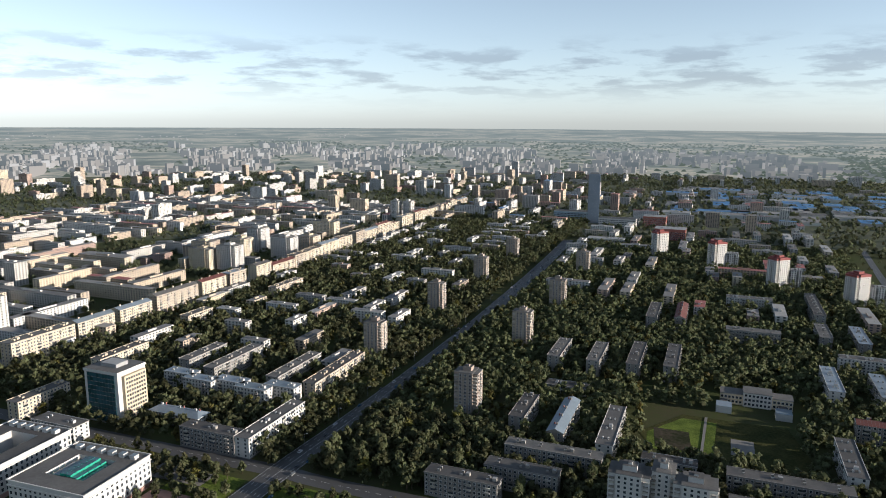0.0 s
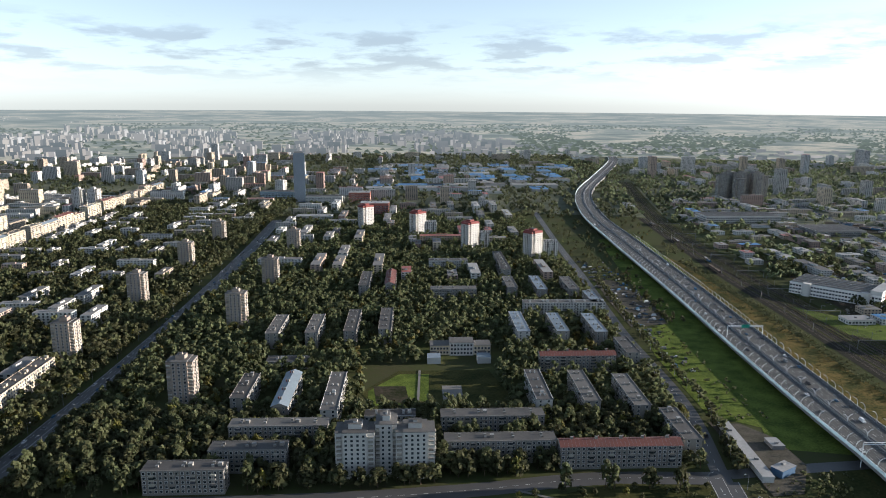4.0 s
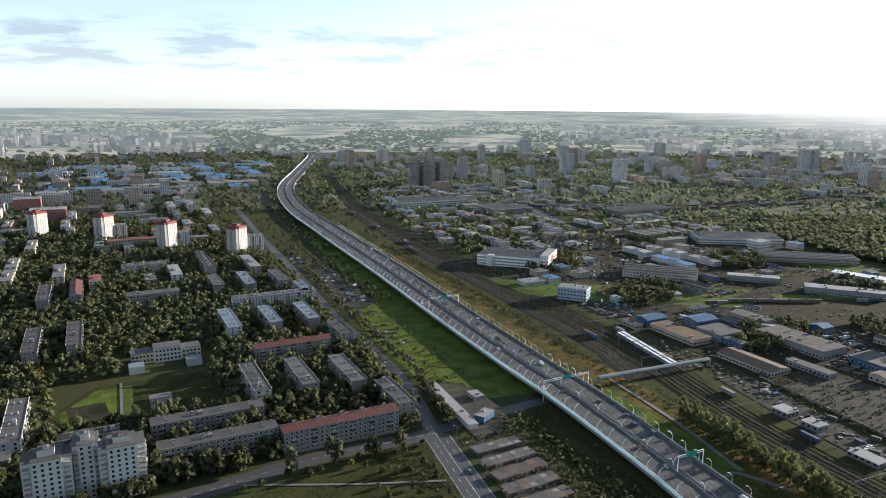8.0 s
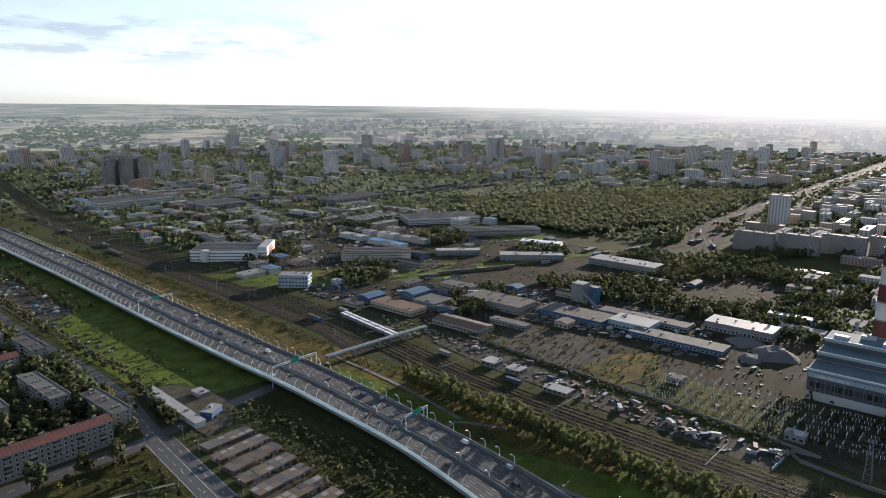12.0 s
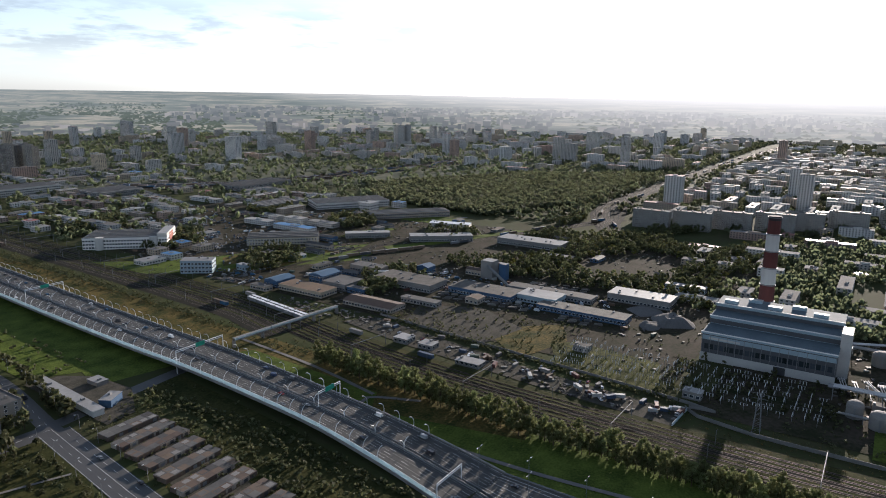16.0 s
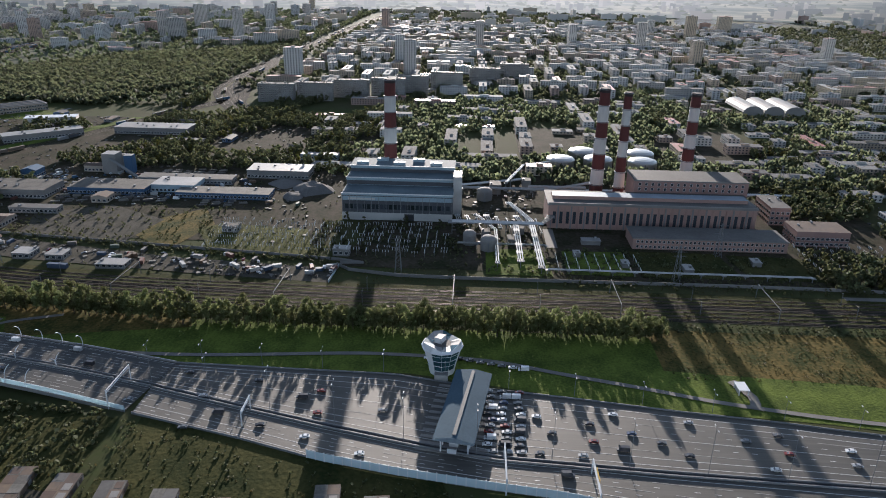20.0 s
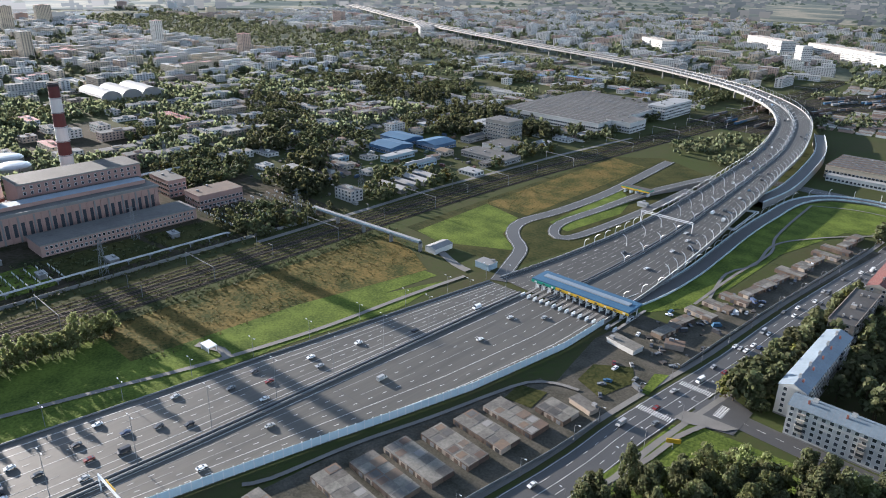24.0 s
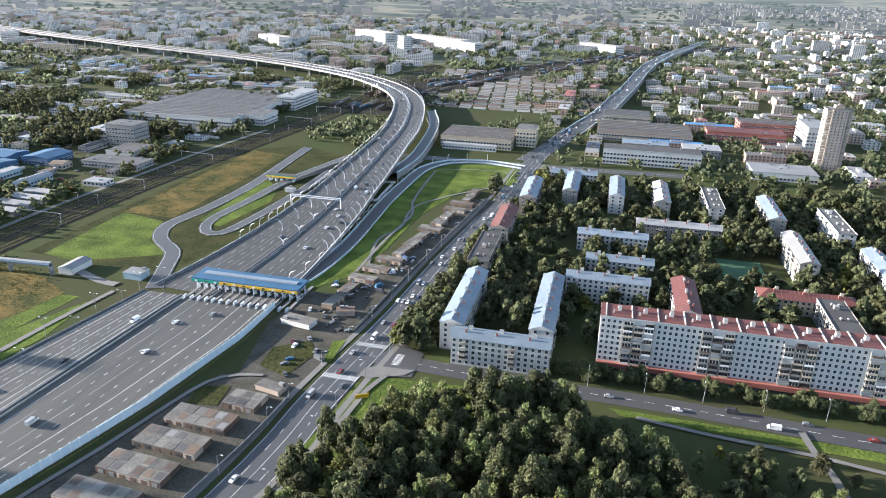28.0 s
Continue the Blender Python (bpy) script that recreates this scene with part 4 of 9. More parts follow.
for k_, (pts, w) in enumerate((([(345, 230), (330, 262), (312, 248), (306, 188), (306, 132), (313, 60), (314, 30), (311, -19), (300, -60), (290, -98), (279, -138), (268, -200), (263, -268), (258, -312)], 3.2), ([(360, 420), (350, 330), (336, 262)], 3), ([(60, 378), (120, 350), (170, 330)], 2), ([(126, -385), (136, -440), (128, -470), (132, -520), (112, -560), (80, -600)], 2), ([(300, -144), (286, -150), (276, -148)], 5), ([(262, -320), (275, -322), (300, -332)], 6), ([(2, 500), (4, 574)], 2), ([(74, -266), (79, -250), (81, -228), (88, -195), (99, -150), (108, -110)], 2.6), ([(188, -101), (183, -111), (176, -148), (166, -184), (158, -218), (152, -238), (142, -247), (130, -250)], 2.2), ([(131, -380), (131, -440), (128, -500), (136, -530), (140, -574), (143, -640)], 2.0), ([(143, -640), (110, -655), (75, -655)], 1.6), ([(-42, -262), (-75, -257), (-111, -254), (-140, -249), (-200, -240)], 2.4), ([(-111, -270), (-113, -256), (-118, -230), (-116, -180)], 3.2))):
    road("footpath", pts, w, 0.42 + 0.03 * k_, "pale grey footpath", PAVING, category="path", step=8)

patch("track_bed", [(1010, 330), (1300, 395), (1700, 400), (2300, 385), (3280, 350), (3280, 380), (2300, 410), (1700, 430), (1300, 428), (1000, 360)], BALLAST, 0.1, "wide bed of far railway tracks", "railway")
keep(1300, 395, 3400, 428)
keep(2680, -1280, 3220, -740)
for wat in ([(2800, -760), (3000, -800), (3180, -880), (3120, -1010), (2960, -1000), (2840, -900)], [(2700, -980), (2830, -960), (2960, -1080), (2900, -1200), (2760, -1120)], [(2880, -1260), (3010, -1130), (3090, -1060), (3060, -1240)]):
    patch("water", wat, WATER, 0.4, "bright still water of the far bay", "water")
patch("lawn", [(-325, 240), (-276, 236), (-276, 352), (-300, 352), (-322, 330)], LAWN, 0.06, "lawn of the public square")
patch("pavement", [(-326, 268), (-296, 268), (-296, 322), (-326, 322)], PINKBRICK, 0.1, "reddish paved square before the public building", "pavement")
patch("pavement", [(-400, 330), (-300, 334), (-300, 350), (-400, 350)], PAVING, 0.09, "grey paved forecourt", "pavement")
patch("lawn", [(-252, 220), (-150, 220), (-150, 358), (-250, 358)], LAWN, 0.055, "grass beside the avenue")
for x_, y_, w_, d_, mt_ in ((560, 610, 120, 16, LAWN), (580, 575, 140, 18, ROUGH_GRASS), (640, 600, 90, 14, LAWN), (700, 520, 120, 12, BALLAST), (690, 545, 160, 8, BALLAST), (760, 610, 90, 30, LAWN), (900, 620, 60, 120, LAWN), (600, 560, 160, 6, BALLAST)):
    patch("verge", [(x_ - w_ / 2, y_ - d_ / 2), (x_ + w_ / 2, y_ - d_ / 2 - 4), (x_ + w_ / 2, y_ + d_ / 2 - 4), (x_ - w_ / 2, y_ + d_ / 2)], mt_, 0.1, "strip of grass or old track bed in the works", "verge")
patch("sports_pitch", [(-128, -474), (-99, -474), (-101, -436), (-128, -438)], GREEN_COURT, 0.1, "green sports court among courtyard trees", "court")
keep(-130, -476, -97, -434)
# ---- railway ----
rails = thing("railway", 0, 0, 0, 0, "bundle of railway tracks on dark ballast", "railway", kind="structure")
RAIL_LINE = [(352, -1500), (350, -1000), (364, -759), (381, -550), (386, -400), (384, -220), (384, -100), (384, 85), (394, 290), (430, 496), (446, 737), (458, 966), (500, 1410), (640, 2100)]
rl = smooth([(x, y, 0) for x, y in RAIL_LINE], 24)
part("ballast", Mesh().strip(sides(rl, -20, 0.18), sides(rl, 20, 0.18), BALLAST), rails, "dark stony track bed")
for p in rl:
    keep(p[0] - 20, p[1] - 13, p[0] + 20, p[1] + 13)
for o, w_ in ((-14.8, 3.0), (-9.7, 4.0), (-4.7, 2.8), (4.6, 2.8), (9.5, 3.6), (16, 7)):
    part("weeds", Mesh().strip(sides(rl, o - w_ / 2, 0.24), sides(rl, o + w_ / 2, 0.24), WASTE), rails, "dry weeds between the tracks")
for t in (-17, -12.5, -7, -2.3, 2.3, 7, 12):
    tr = Mesh()
    for g in (-0.76, 0.76):
        a, b = sides(rl, t + g - 0.07, 0.42), sides(rl, t + g + 0.07, 0.42)
        tr.strip(a, b, RAIL).strip(sides(rl, t + g - 0.07, 0.2), a, RAIL).strip(b, sides(rl, t + g + 0.07, 0.2), RAIL)
    part("track", tr, rails, "pair of bright steel rails")


def rail_yard(pts, n, gap, label, wagons, seed):
    """A fan of sidings on dark ballast, some with standing wagons."""
    rg = random.Random(seed)
    root = thing("rail_yard", 0, 0, 0, 0, label, "railway", kind="structure")
    line = smooth([(x, y, 0) for x, y in pts], 30)
    w = n * gap / 2 + 4
    part("ballast", Mesh().strip(sides(line, -w, 0.16), sides(line, w, 0.16), BALLAST), root)
    tr, wg, ms, gr = Mesh(), Mesh(), Mesh(), Mesh()
    for i in range(n):
        o = (i - (n - 1) / 2) * gap
        for g in (-0.76, 0.76):
            tr.strip(sides(line, o + g - 0.1, 0.4), sides(line, o + g + 0.1, 0.4), RAIL)
        if i % 3 == 1:
            gr.strip(sides(line, o + gap / 2 - 1.2, 0.22), sides(line, o + gap / 2 + 1.2, 0.22), WASTE)
        c = sides(line, o)
        k = 1
        while k < len(c) - 2:
            if rg.random() < wagons:
                (x0, y0, _), (x1, y1, _) = c[k], c[k + 1]
                dx, dy = x1 - x0, y1 - y0
                q = math.hypot(dx, dy)
                px_, py_ = -dy / q * 1.5, dx / q * 1.5
                for a_, b_ in ((0.02, 0.47), (0.52, 0.97)):
                    p = [(x0 + dx * a_ + px_, y0 + dy * a_ + py_), (x0 + dx * b_ + px_, y0 + dy * b_ + py_), (x0 + dx * b_ - px_, y0 + dy * b_ - py_), (x0 + dx * a_ - px_, y0 + dy * a_ - py_)]
                    wg.prism(p[::-1], 0.9, 4.1, rg.choice((RUSTROOF, CLADGREY, STEEL, RUSTROOF, BLUEROOF)), rg.choice((PALEROOF, RUSTROOF, BITUMEN)))
            k += 1
        if i % 4 == 0:
            for x, y, _ in c[::2]:
                ms.tube([(x + 2, y, 0), (x + 2, y, 10)], 0.2, STEEL, 4)
    part("sidings", tr, root, "bright steel rails", "stuff")
    part("weeds", gr, root, "weeds between the sidings", "stuff")
    if wg.f:
        part("standing_wagons", wg, root, "rows of standing goods wagons", "stuff")
    part("masts", ms, root, "slim grey railway masts", "stuff")
    for p in line:
        keep(p[0] - w, p[1] - 15, p[0] + w, p[1] + 15)


rail_yard([(330, -900), (318, -1040), (270, -1220), (180, -1430), (40, -1700), (-150, -1990), (-420, -2320)], 15, 6.5, "wide fan of railway sidings south of the viaduct", 0.16, 31)
rail_yard([(800, 1330), (930, 1210), (1120, 1120), (1380, 1080), (1750, 1040)], 12, 6.5, "broad marshalling yard among the eastern works", 0.3, 32)
rail_yard([(980, 330), (1060, 372), (1180, 408), (1500, 418), (2160, 405), (3200, 365)], 5, 6, "railway curving away past the wood", 0.05, 33)
rail_yard([(520, 548), (600, 545), (760, 470), (960, 400), (1080, 350)], 3, 6, "works railway curving between the sheds", 0.25, 34)
rail_yard([(384, 400), (397, 450), (405, 496), (420, 737), (432, 966), (474, 1410)], 4, 5, "extra tracks west of the main railway", 0.04, 35)
mast = Mesh().tube([(0, 0, 0), (0, 0, 9)], 0.16, STEEL, 5).tube([(0, 0, 8.4), (4.5, 0, 8.2)], 0.08, STEEL, 4)
mast_me = mast.data("catenary_mast")
portal_me = Mesh().tube([(-18, 0, 0), (-18, 0, 9.5)], 0.22, STEEL, 5).tube([(18, 0, 0), (18, 0, 9.5)], 0.22, STEEL, 5).box(-18.4, -0.15, 9.1, 18.4, 0.15, 9.5, STEEL, bottom=True).data("catenary_portal")
for i in range(2, len(rl) - 1):
    p = rl[i]
    if i % 2 and not 380 < p[1] < 1200:
        continue
    d = rl[i + 1][:2] - rl[i - 1][:2]
    ang = math.degrees(math.atan2(d[1], d[0])) - 90
    if abs(p[1]) > 1400:
        continue
    if i % 4 == 0:
        part("catenary_portal", portal_me, None, "grey lattice portal over the railway tracks", m=pose(p[0], p[1], 0.15, 0, 0, ang), category="catenary mast", group="railway masts")
    else:
        for s in (-9.6, 9.6):
            q = sides(rl[i - 1:i + 2], s)[1]
            part("catenary_mast", mast_me, None, "slim grey railway mast with bracket arm", m=pose(q[0], q[1], 0.15, 0, 0, ang), category="catenary mast", group="railway masts")

# ---- houses ----
HOUSES = {}


def windows(mesh, x0, x1, y, z0, floors, step, face, w=1.5, h=1.6, axis="x", fh=2.9, skip=None):
    """Rows of windows with pale surrounds, a little proud of a wall."""
    n = max(1, int((x1 - x0 - 1.2) / step))
    gap = (x1 - x0) / n
    for f in range(floors):
        for i in range(n):
            if skip and skip(i, f):
                continue
            c, z = x0 + gap * (i + 0.5), z0 + 0.9 + f * fh
            for grow, off, mt in ((0.16, 0.05, FRAME), (0.0, 0.11, GLASS)):
                a, b, lo, hi, o = c - w / 2 - grow, c + w / 2 + grow, z - grow, z + h + grow, y + face * off
                q = [(a, o, lo), (b, o, lo), (b, o, hi), (a, o, hi)] if axis == "x" else [(o, a, lo), (o, b, lo), (o, b, hi), (o, a, hi)]
                mesh.poly(q, mt)


def house_meshes(L, W, floors, style, wall, roof, fh=2.9, seed=0):
    """Walls, roof, windows, balconies, chimneys of a slab block lying along x."""
    rng = random.Random(seed + int(L) * 7 + floors)
    h = floors * fh + 0.9
    a, b = L / 2, W / 2
    walls = Mesh().box(-a - 0.12, -b - 0.12, -0.3, a + 0.12, b + 0.12, 0.75, CONCRETE).box(-a, -b, 0.75, a, b, h, wall)
    top = Mesh()
    seam = Mesh()
    chim = Mesh()
    if style == "flat":
        top.box(-a - 0.35, -b - 0.35, h, a + 0.35, b + 0.35, h + 0.35, CONCRETE, roof)
        for s in (-1, 1):
            top.box(-a - 0.35, s * (b + 0.2) - 0.15, h + 0.35, a + 0.35, s * (b + 0.2) + 0.15, h + 0.75, wall)
        n = max(2, int(L / 15))
        for i in range(n):
            x = -a + L * (i + 0.5) / n + rng.uniform(-1, 1)
            for y in (-1.5, 2.2):
                chim.box(x - 0.9, y - 0.45, h + 0.3, x + 0.9, y + 0.45, h + 1.7, wall, PALEROOF)
            if rng.random() < 0.5:
                chim.box(x + 3, -1.6, h + 0.3, x + 5.6, 1.0, h + 2.4, wall, PALEROOF)
    else:
        rise = 2.6 if style == "gable" else 3.2
        hip = 0.0 if style == "gable" else b * 0.9
        o = 0.5
        e = [(-a - o, -b - o, h), (a + o, -b - o, h), (a + o, b + o, h), (-a - o, b + o, h)]
        r0, r1 = (-a - o + hip, 0, h + rise), (a + o - hip, 0, h + rise)
        top.poly([e[0], e[1], r1, r0], roof).poly([e[2], e[3], r0, r1], roof)
        top.poly([e[1], e[2], r1], wall if not hip else roof).poly([e[3], e[0], r0], wall if not hip else roof)
        top.poly([e[3], e[2], e[1], e[0]], CONCRETE)
        n = max(2, int(L / 2.4))
        for i in range(1, n):
            x = -a + L * i / n
            if hip and abs(x) > a - hip:
                continue
            for s in (-1, 1):
                seam.poly([(x - 0.05, s * (b + o), h + 0.02), (x + 0.05, s * (b + o), h + 0.02), (x + 0.05, 0, h + rise + 0.06), (x - 0.05, 0, h + rise + 0.06)], STEEL)
        for i in range(max(2, int(L / 14))):
            x = -a + L * (i + 0.5) / max(2, int(L / 14)) + rng.uniform(-1, 1)
            chim.box(x - 1.0, -0.5, h + rise - 1.2, x + 1.0, 0.5, h + rise + 1.6, wall, CONCRETE)
            chim.box(x + 1.6, 1.8, h + rise - 2.2, x + 2.4, 2.6, h + rise + 0.9, REDBRICK, CONCRETE)
    win, bal = Mesh(), Mesh()
    for s in (-1, 1):
        windows(win, -a, a, s * b, 0.75, floors, 3.1, s, fh=fh)
        windows(win, -b, b, s * a, 0.75, floors, 4.2, s, axis="y", fh=fh)
    n = max(2, int(L / 12))
    for i in range(n):
        x = -a + L * (i + 0.5) / n
        for f in range(1, floors):
            z = 0.75 + f * fh
            for s in ((-1, 1) if i % 2 else (-1,)):
                y0, y1 = (s * b, s * (b + 0.95)) if s > 0 else (s * (b + 0.95), s * b)
                bal.box(x - 1.5, y0, z - 0.12, x + 1.5, y1, z + 1.0, BALCONY, bottom=True)
                if rng.random() < 0.45:
                    bal.box(x - 1.45, y0 + 0.04, z + 1.0, x + 1.45, y1 - 0.04, z + 2.3, GLASS, CONCRETE)
    return [("wall", walls), ("roof", top), ("standing_seam", seam), ("chimney_row", chim), ("glazing", win), ("balcony_stack", bal)]


def house(x, y, L, W=12.0, floors=5, along="x", style="flat", wall=PANEL, roof=BITUMEN, label="", name="apartment_block", group="apartment blocks", fh=2.9):
    L = max(20, round(L / 6) * 6)
    key = (L, W, floors, style, wall.name, roof.name, fh)
    m = pose(x, y, 0, 0, 0, 90 if along == "y" else 0)
    dx, dy = (L / 2, W / 2) if along == "x" else (W / 2, L / 2)
    keep(x - dx, y - dy, x + dx, y + dy)
    text = label or "%s-storey apartment block with %s and %s" % ({3: "three", 4: "four", 5: "five", 9: "nine"}.get(floors, "many"), wall.name.replace("_", " ") + "s", roof.name.replace("_", " "))
    if key in HOUSES:
        ob = copy_thing(HOUSES[key], m)
        return tagged(ob, text)
    root = thing(name, x, y, 0, 90 if along == "y" else 0, text, "building", group)
    for nm, me in house_meshes(L, W, floors, style, wall, roof, fh):
        if me.f:
            part(nm, me, root, kind="stuff" if nm in ("standing_seam", "chimney_row", "glazing", "balcony_stack") else "")
    HOUSES[key] = root
    return root


# blocks of the district north of the meadow
house(131, 408, 77, roof=REDROOF, style="gable", wall=PANEL, label="five-storey pale panel block with a red sheet roof")
house(55, 417, 75); house(54, 454, 75)
house(180, 434, 50, along="y"); house(164, 493, 60, along="y"); house(130, 502, 60, along="y"); house(95, 505, 62, along="y", wall=WHITE)
house(141, 572, 66, roof=REDROOF, style="gable", label="five-storey block with a long red roof among trees")
house(191, 593, 43, along="y"); house(178, 660, 62, along="y", roof=ZINC); house(142, 663, 62, along="y", roof=ZINC); house(104, 666, 66, along="y", wall=WHITE, roof=ZINC)
house(164, 736, 88, wall=WHITE); house(201, 757, 48, along="y", roof=ZINC); house(188, 820, 62, along="y"); house(150, 822, 68, along="y", roof=ZINC); house(116, 826, 54, along="y"); house(121, 950, 116, along="y")
house(47, 958, 54, 14, 4, wall=WHITE, fh=3.3, label="four-storey pale school building among trees", name="school"); house(46, 803, 54, 14, 4, fh=3.3, label="four-storey grey school building among trees", name="school")
house(-30, 855, 74, along="y", roof=REDROOF, style="gable"); house(-61, 848, 72, along="y"); house(-29, 680, 70, along="y"); house(-62, 675, 70, along="y"); house(-61, 498, 75, along="y", wall=WHITE)
house(-97, 502, 66, along="y", roof=ZINC, style="gable"); house(-130, 509, 50, along="y"); house(-98, 665, 58, along="y"); house(-135, 664, 58, along="y")
house(-18, 468, 36, 11, 3, wall=WHITE, label="low white two-storey nursery building with dark roof"); house(-92, 443, 66); house(-105, 410, 50); house(-137, 386, 48)
house(-112, 588, 38, 14, 2, wall=WHITE)
# west of the avenue
house(-329, 382, 48); house(-299, 413, 70, along="y", wall=WHITE); house(-382, 408, 48, 14, 3, wall=WHITE, style="hip", roof=ZINC)
for i in range(4):
    house(-432 + i * 27, 468 - (i % 2) * 7, 28, 12, 5, wall=WHITE, roof=ZINC)
house(-331, 474, 30, wall=WHITE, roof=ZINC); house(-312, 530, 90, along="y", wall=CREAM); house(-350, 522, 70, along="y"); house(-416, 520, 72, along="y"); house(-452, 520, 54, along="y"); house(-528, 492, 60, along="y", wall=CREAM); house(-506, 386, 48, along="y", wall=CREAM); house(-556, 632, 44, along="y", 	wall=CREAM); house(-546, 800, 66, along="y", wall=CREAM)
# the long avenue front of cream houses
yy = 350
while yy < 1900:
    ln = random.choice((36, 48, 60, 72))
    house(-624 - (yy > 900) * (yy - 900) * 0.06, yy + ln / 2, ln, 15, random.choice((6, 7, 7, 8, 8)), "y", "gable" if random.random() < 0.5 else "flat", CREAM, random.choice((ZINC, BITUMEN, REDROOF)), fh=3.3)
    yy += ln + random.choice((2, 4, 8, 24))


def tower(x, y, floors, w, d, wall, label, crown=None, group="tower blocks", rz=0):
    """A point block: a core between two wings, loggias up the middle of each front, a plant room on the roof."""
    key = ("tower", floors, w, d, wall.name, bool(crown))
    keep(x - w / 2, y - d / 2, x + w / 2, y + d / 2)
    if key in HOUSES:
        return tagged(copy_thing(HOUSES[key], pose(x, y, 0, 0, 0, rz)), label)
    root = thing("tower_block", x, y, 0, rz, label, "building", group)
    h = floors * 2.9 + 1.2
    a, b = w / 2, d / 2
    part("wall", Mesh().box(-a, -b + 1.5, -0.3, a, b - 1.5, h, wall).box(-a * 0.62, -b, -0.3, a * 0.62, b, h + 0.6, wall), root)
    part("roof", Mesh().box(-a - 0.2, -b + 1.3, h, a + 0.2, b - 1.3, h + (3.0 if crown else 0.5), crown or CONCRETE, crown or BITUMEN).box(-a * 0.62 - 0.2, -b - 0.2, h + 0.6, a * 0.62 + 0.2, b + 0.2, h + (4.2 if crown else 1.0), crown or CONCRETE, crown or BITUMEN), root)
    part("plant_room", Mesh().box(-a * 0.35, -b * 0.45, h + 0.9, a * 0.35, b * 0.45, h + (7.0 if crown else 4.2), crown or wall, BITUMEN).box(-a * 0.1, -b * 0.2, h + 4.2, a * 0.1, b * 0.2, h + 5.4, wall, BITUMEN), root)
    win, bal = Mesh(), Mesh()
    for s in (-1, 1):
        windows(win, -a * 0.6, a * 0.6, s * b, 0.9, floors, 3.0, s)
        windows(win, -b + 1.8, b - 1.8, s * a, 0.9, floors, 3.0, s, axis="y")
        for f in range(1, floors):
            z = 0.9 + f * 2.9
            for c in (-1, 1):
                x0 = c * a * 0.81
                bal.box(x0 - 1.5, min(s * (b - 1.5), s * (b - 0.2)), z, x0 + 1.5, max(s * (b - 1.5), s * (b - 0.2)), z + 1.05, BALCONY, bottom=True)
            bal.box(min(s * a, s * (a + 1.0)), -1.6, z, max(s * a, s * (a + 1.0)), 1.6, z + 1.05, BALCONY, bottom=True)
    part("glazing", win, root, kind="stuff")
    part("balcony_stack", bal, root, kind="stuff")
    HOUSES[key] = root
    return root


for x, y in ((-313, 612), (-178, 512), (-320, 796), (-323, 982), (-185, 708), (-183, 874), (-325, 1162), (-189, 1085)):
    tower(x, y, 12, 20, 16, BRICK, "twelve-storey pinkish brick tower block beside the avenue")
for x, y in ((-90, 1290), (6, 1210), (89, 1100), (176, 1016)):
    tower(x, y, 14, 24, 20, WHITE, "white tower block with red roof crown", REDCROWN, rz=40)
for x, y, f, w, d in ((-764, 890, 11, 40, 22), (-722, 905, 13, 36, 26), (-760, 985, 12, 30, 30), (-690, 1010, 13, 40, 28), (-668, 1052, 12, 34, 28), (-735, 1225, 12, 48, 26), (-780, 1060, 14, 30, 30), (-820, 960, 10, 40, 22), (-720, 1525, 16, 22, 22), (-690, 1530, 16, 22, 22)):
    tower(x, y, f, w, d, CREAM if f < 13 else WHITE, "large cream high-rise among low city blocks", group="cream high-rises")
house(110, 1108, 16, 14, 9, wall=BRIGHT); house(205, 1030, 20, 14, 9, wall=BRIGHT); house(28, 1215, 20, 14, 9, wall=BRIGHT)
# stepped white tower group at the meadow's edge
for x, y, f, w in ((-37, 403, 10, 24), (-18, 408, 11, 13), (0, 403, 10, 24)):
    tower(x, y, f, w, 18, WHITE, "white stepped tower block with dark stair windows", group="white towers")


# school with its two low wings
def school():
    root = thing("school", 42, 620, 0, 0, "white three-storey school with dark roof and two low wings", "building")
    keep(8, 584, 76, 632)
    part("wall", Mesh().box(-28, -7, -0.3, 28, 7, 9, CREAM).box(-10, -9, -0.3, 12, 7, 12, WHITE), root)
    part("roof", Mesh().box(-28.3, -7.3, 9, 28.3, 7.3, 9.5, CONCRETE, BITUMEN).box(-10.3, -9.3, 12, 12.3, 7.3, 12.5, CONCRETE, BITUMEN), root)
    for x in (-25, 20):
        part("wing", Mesh().box(x - 6, -30, -0.3, x + 6, -18, 6, WHITE, ZINC).box(x - 3, -18, -0.3, x + 3, -7, 4, CREAM, BITUMEN), root, "low white wing")
    win = Mesh()
    windows(win, -28, -10.5, -7, 0.6, 2, 2.6, -1, 1.9, 2.0, fh=3.8); windows(win, 12.5, 28, -7, 0.6, 2, 2.6, -1, 1.9, 2.0, fh=3.8)
    windows(win, -9.5, 11.5, -9, 0.6, 3, 2.6, -1, 1.9, 2.0, fh=3.7)
    part("glazing", win, root, kind="stuff")


school()


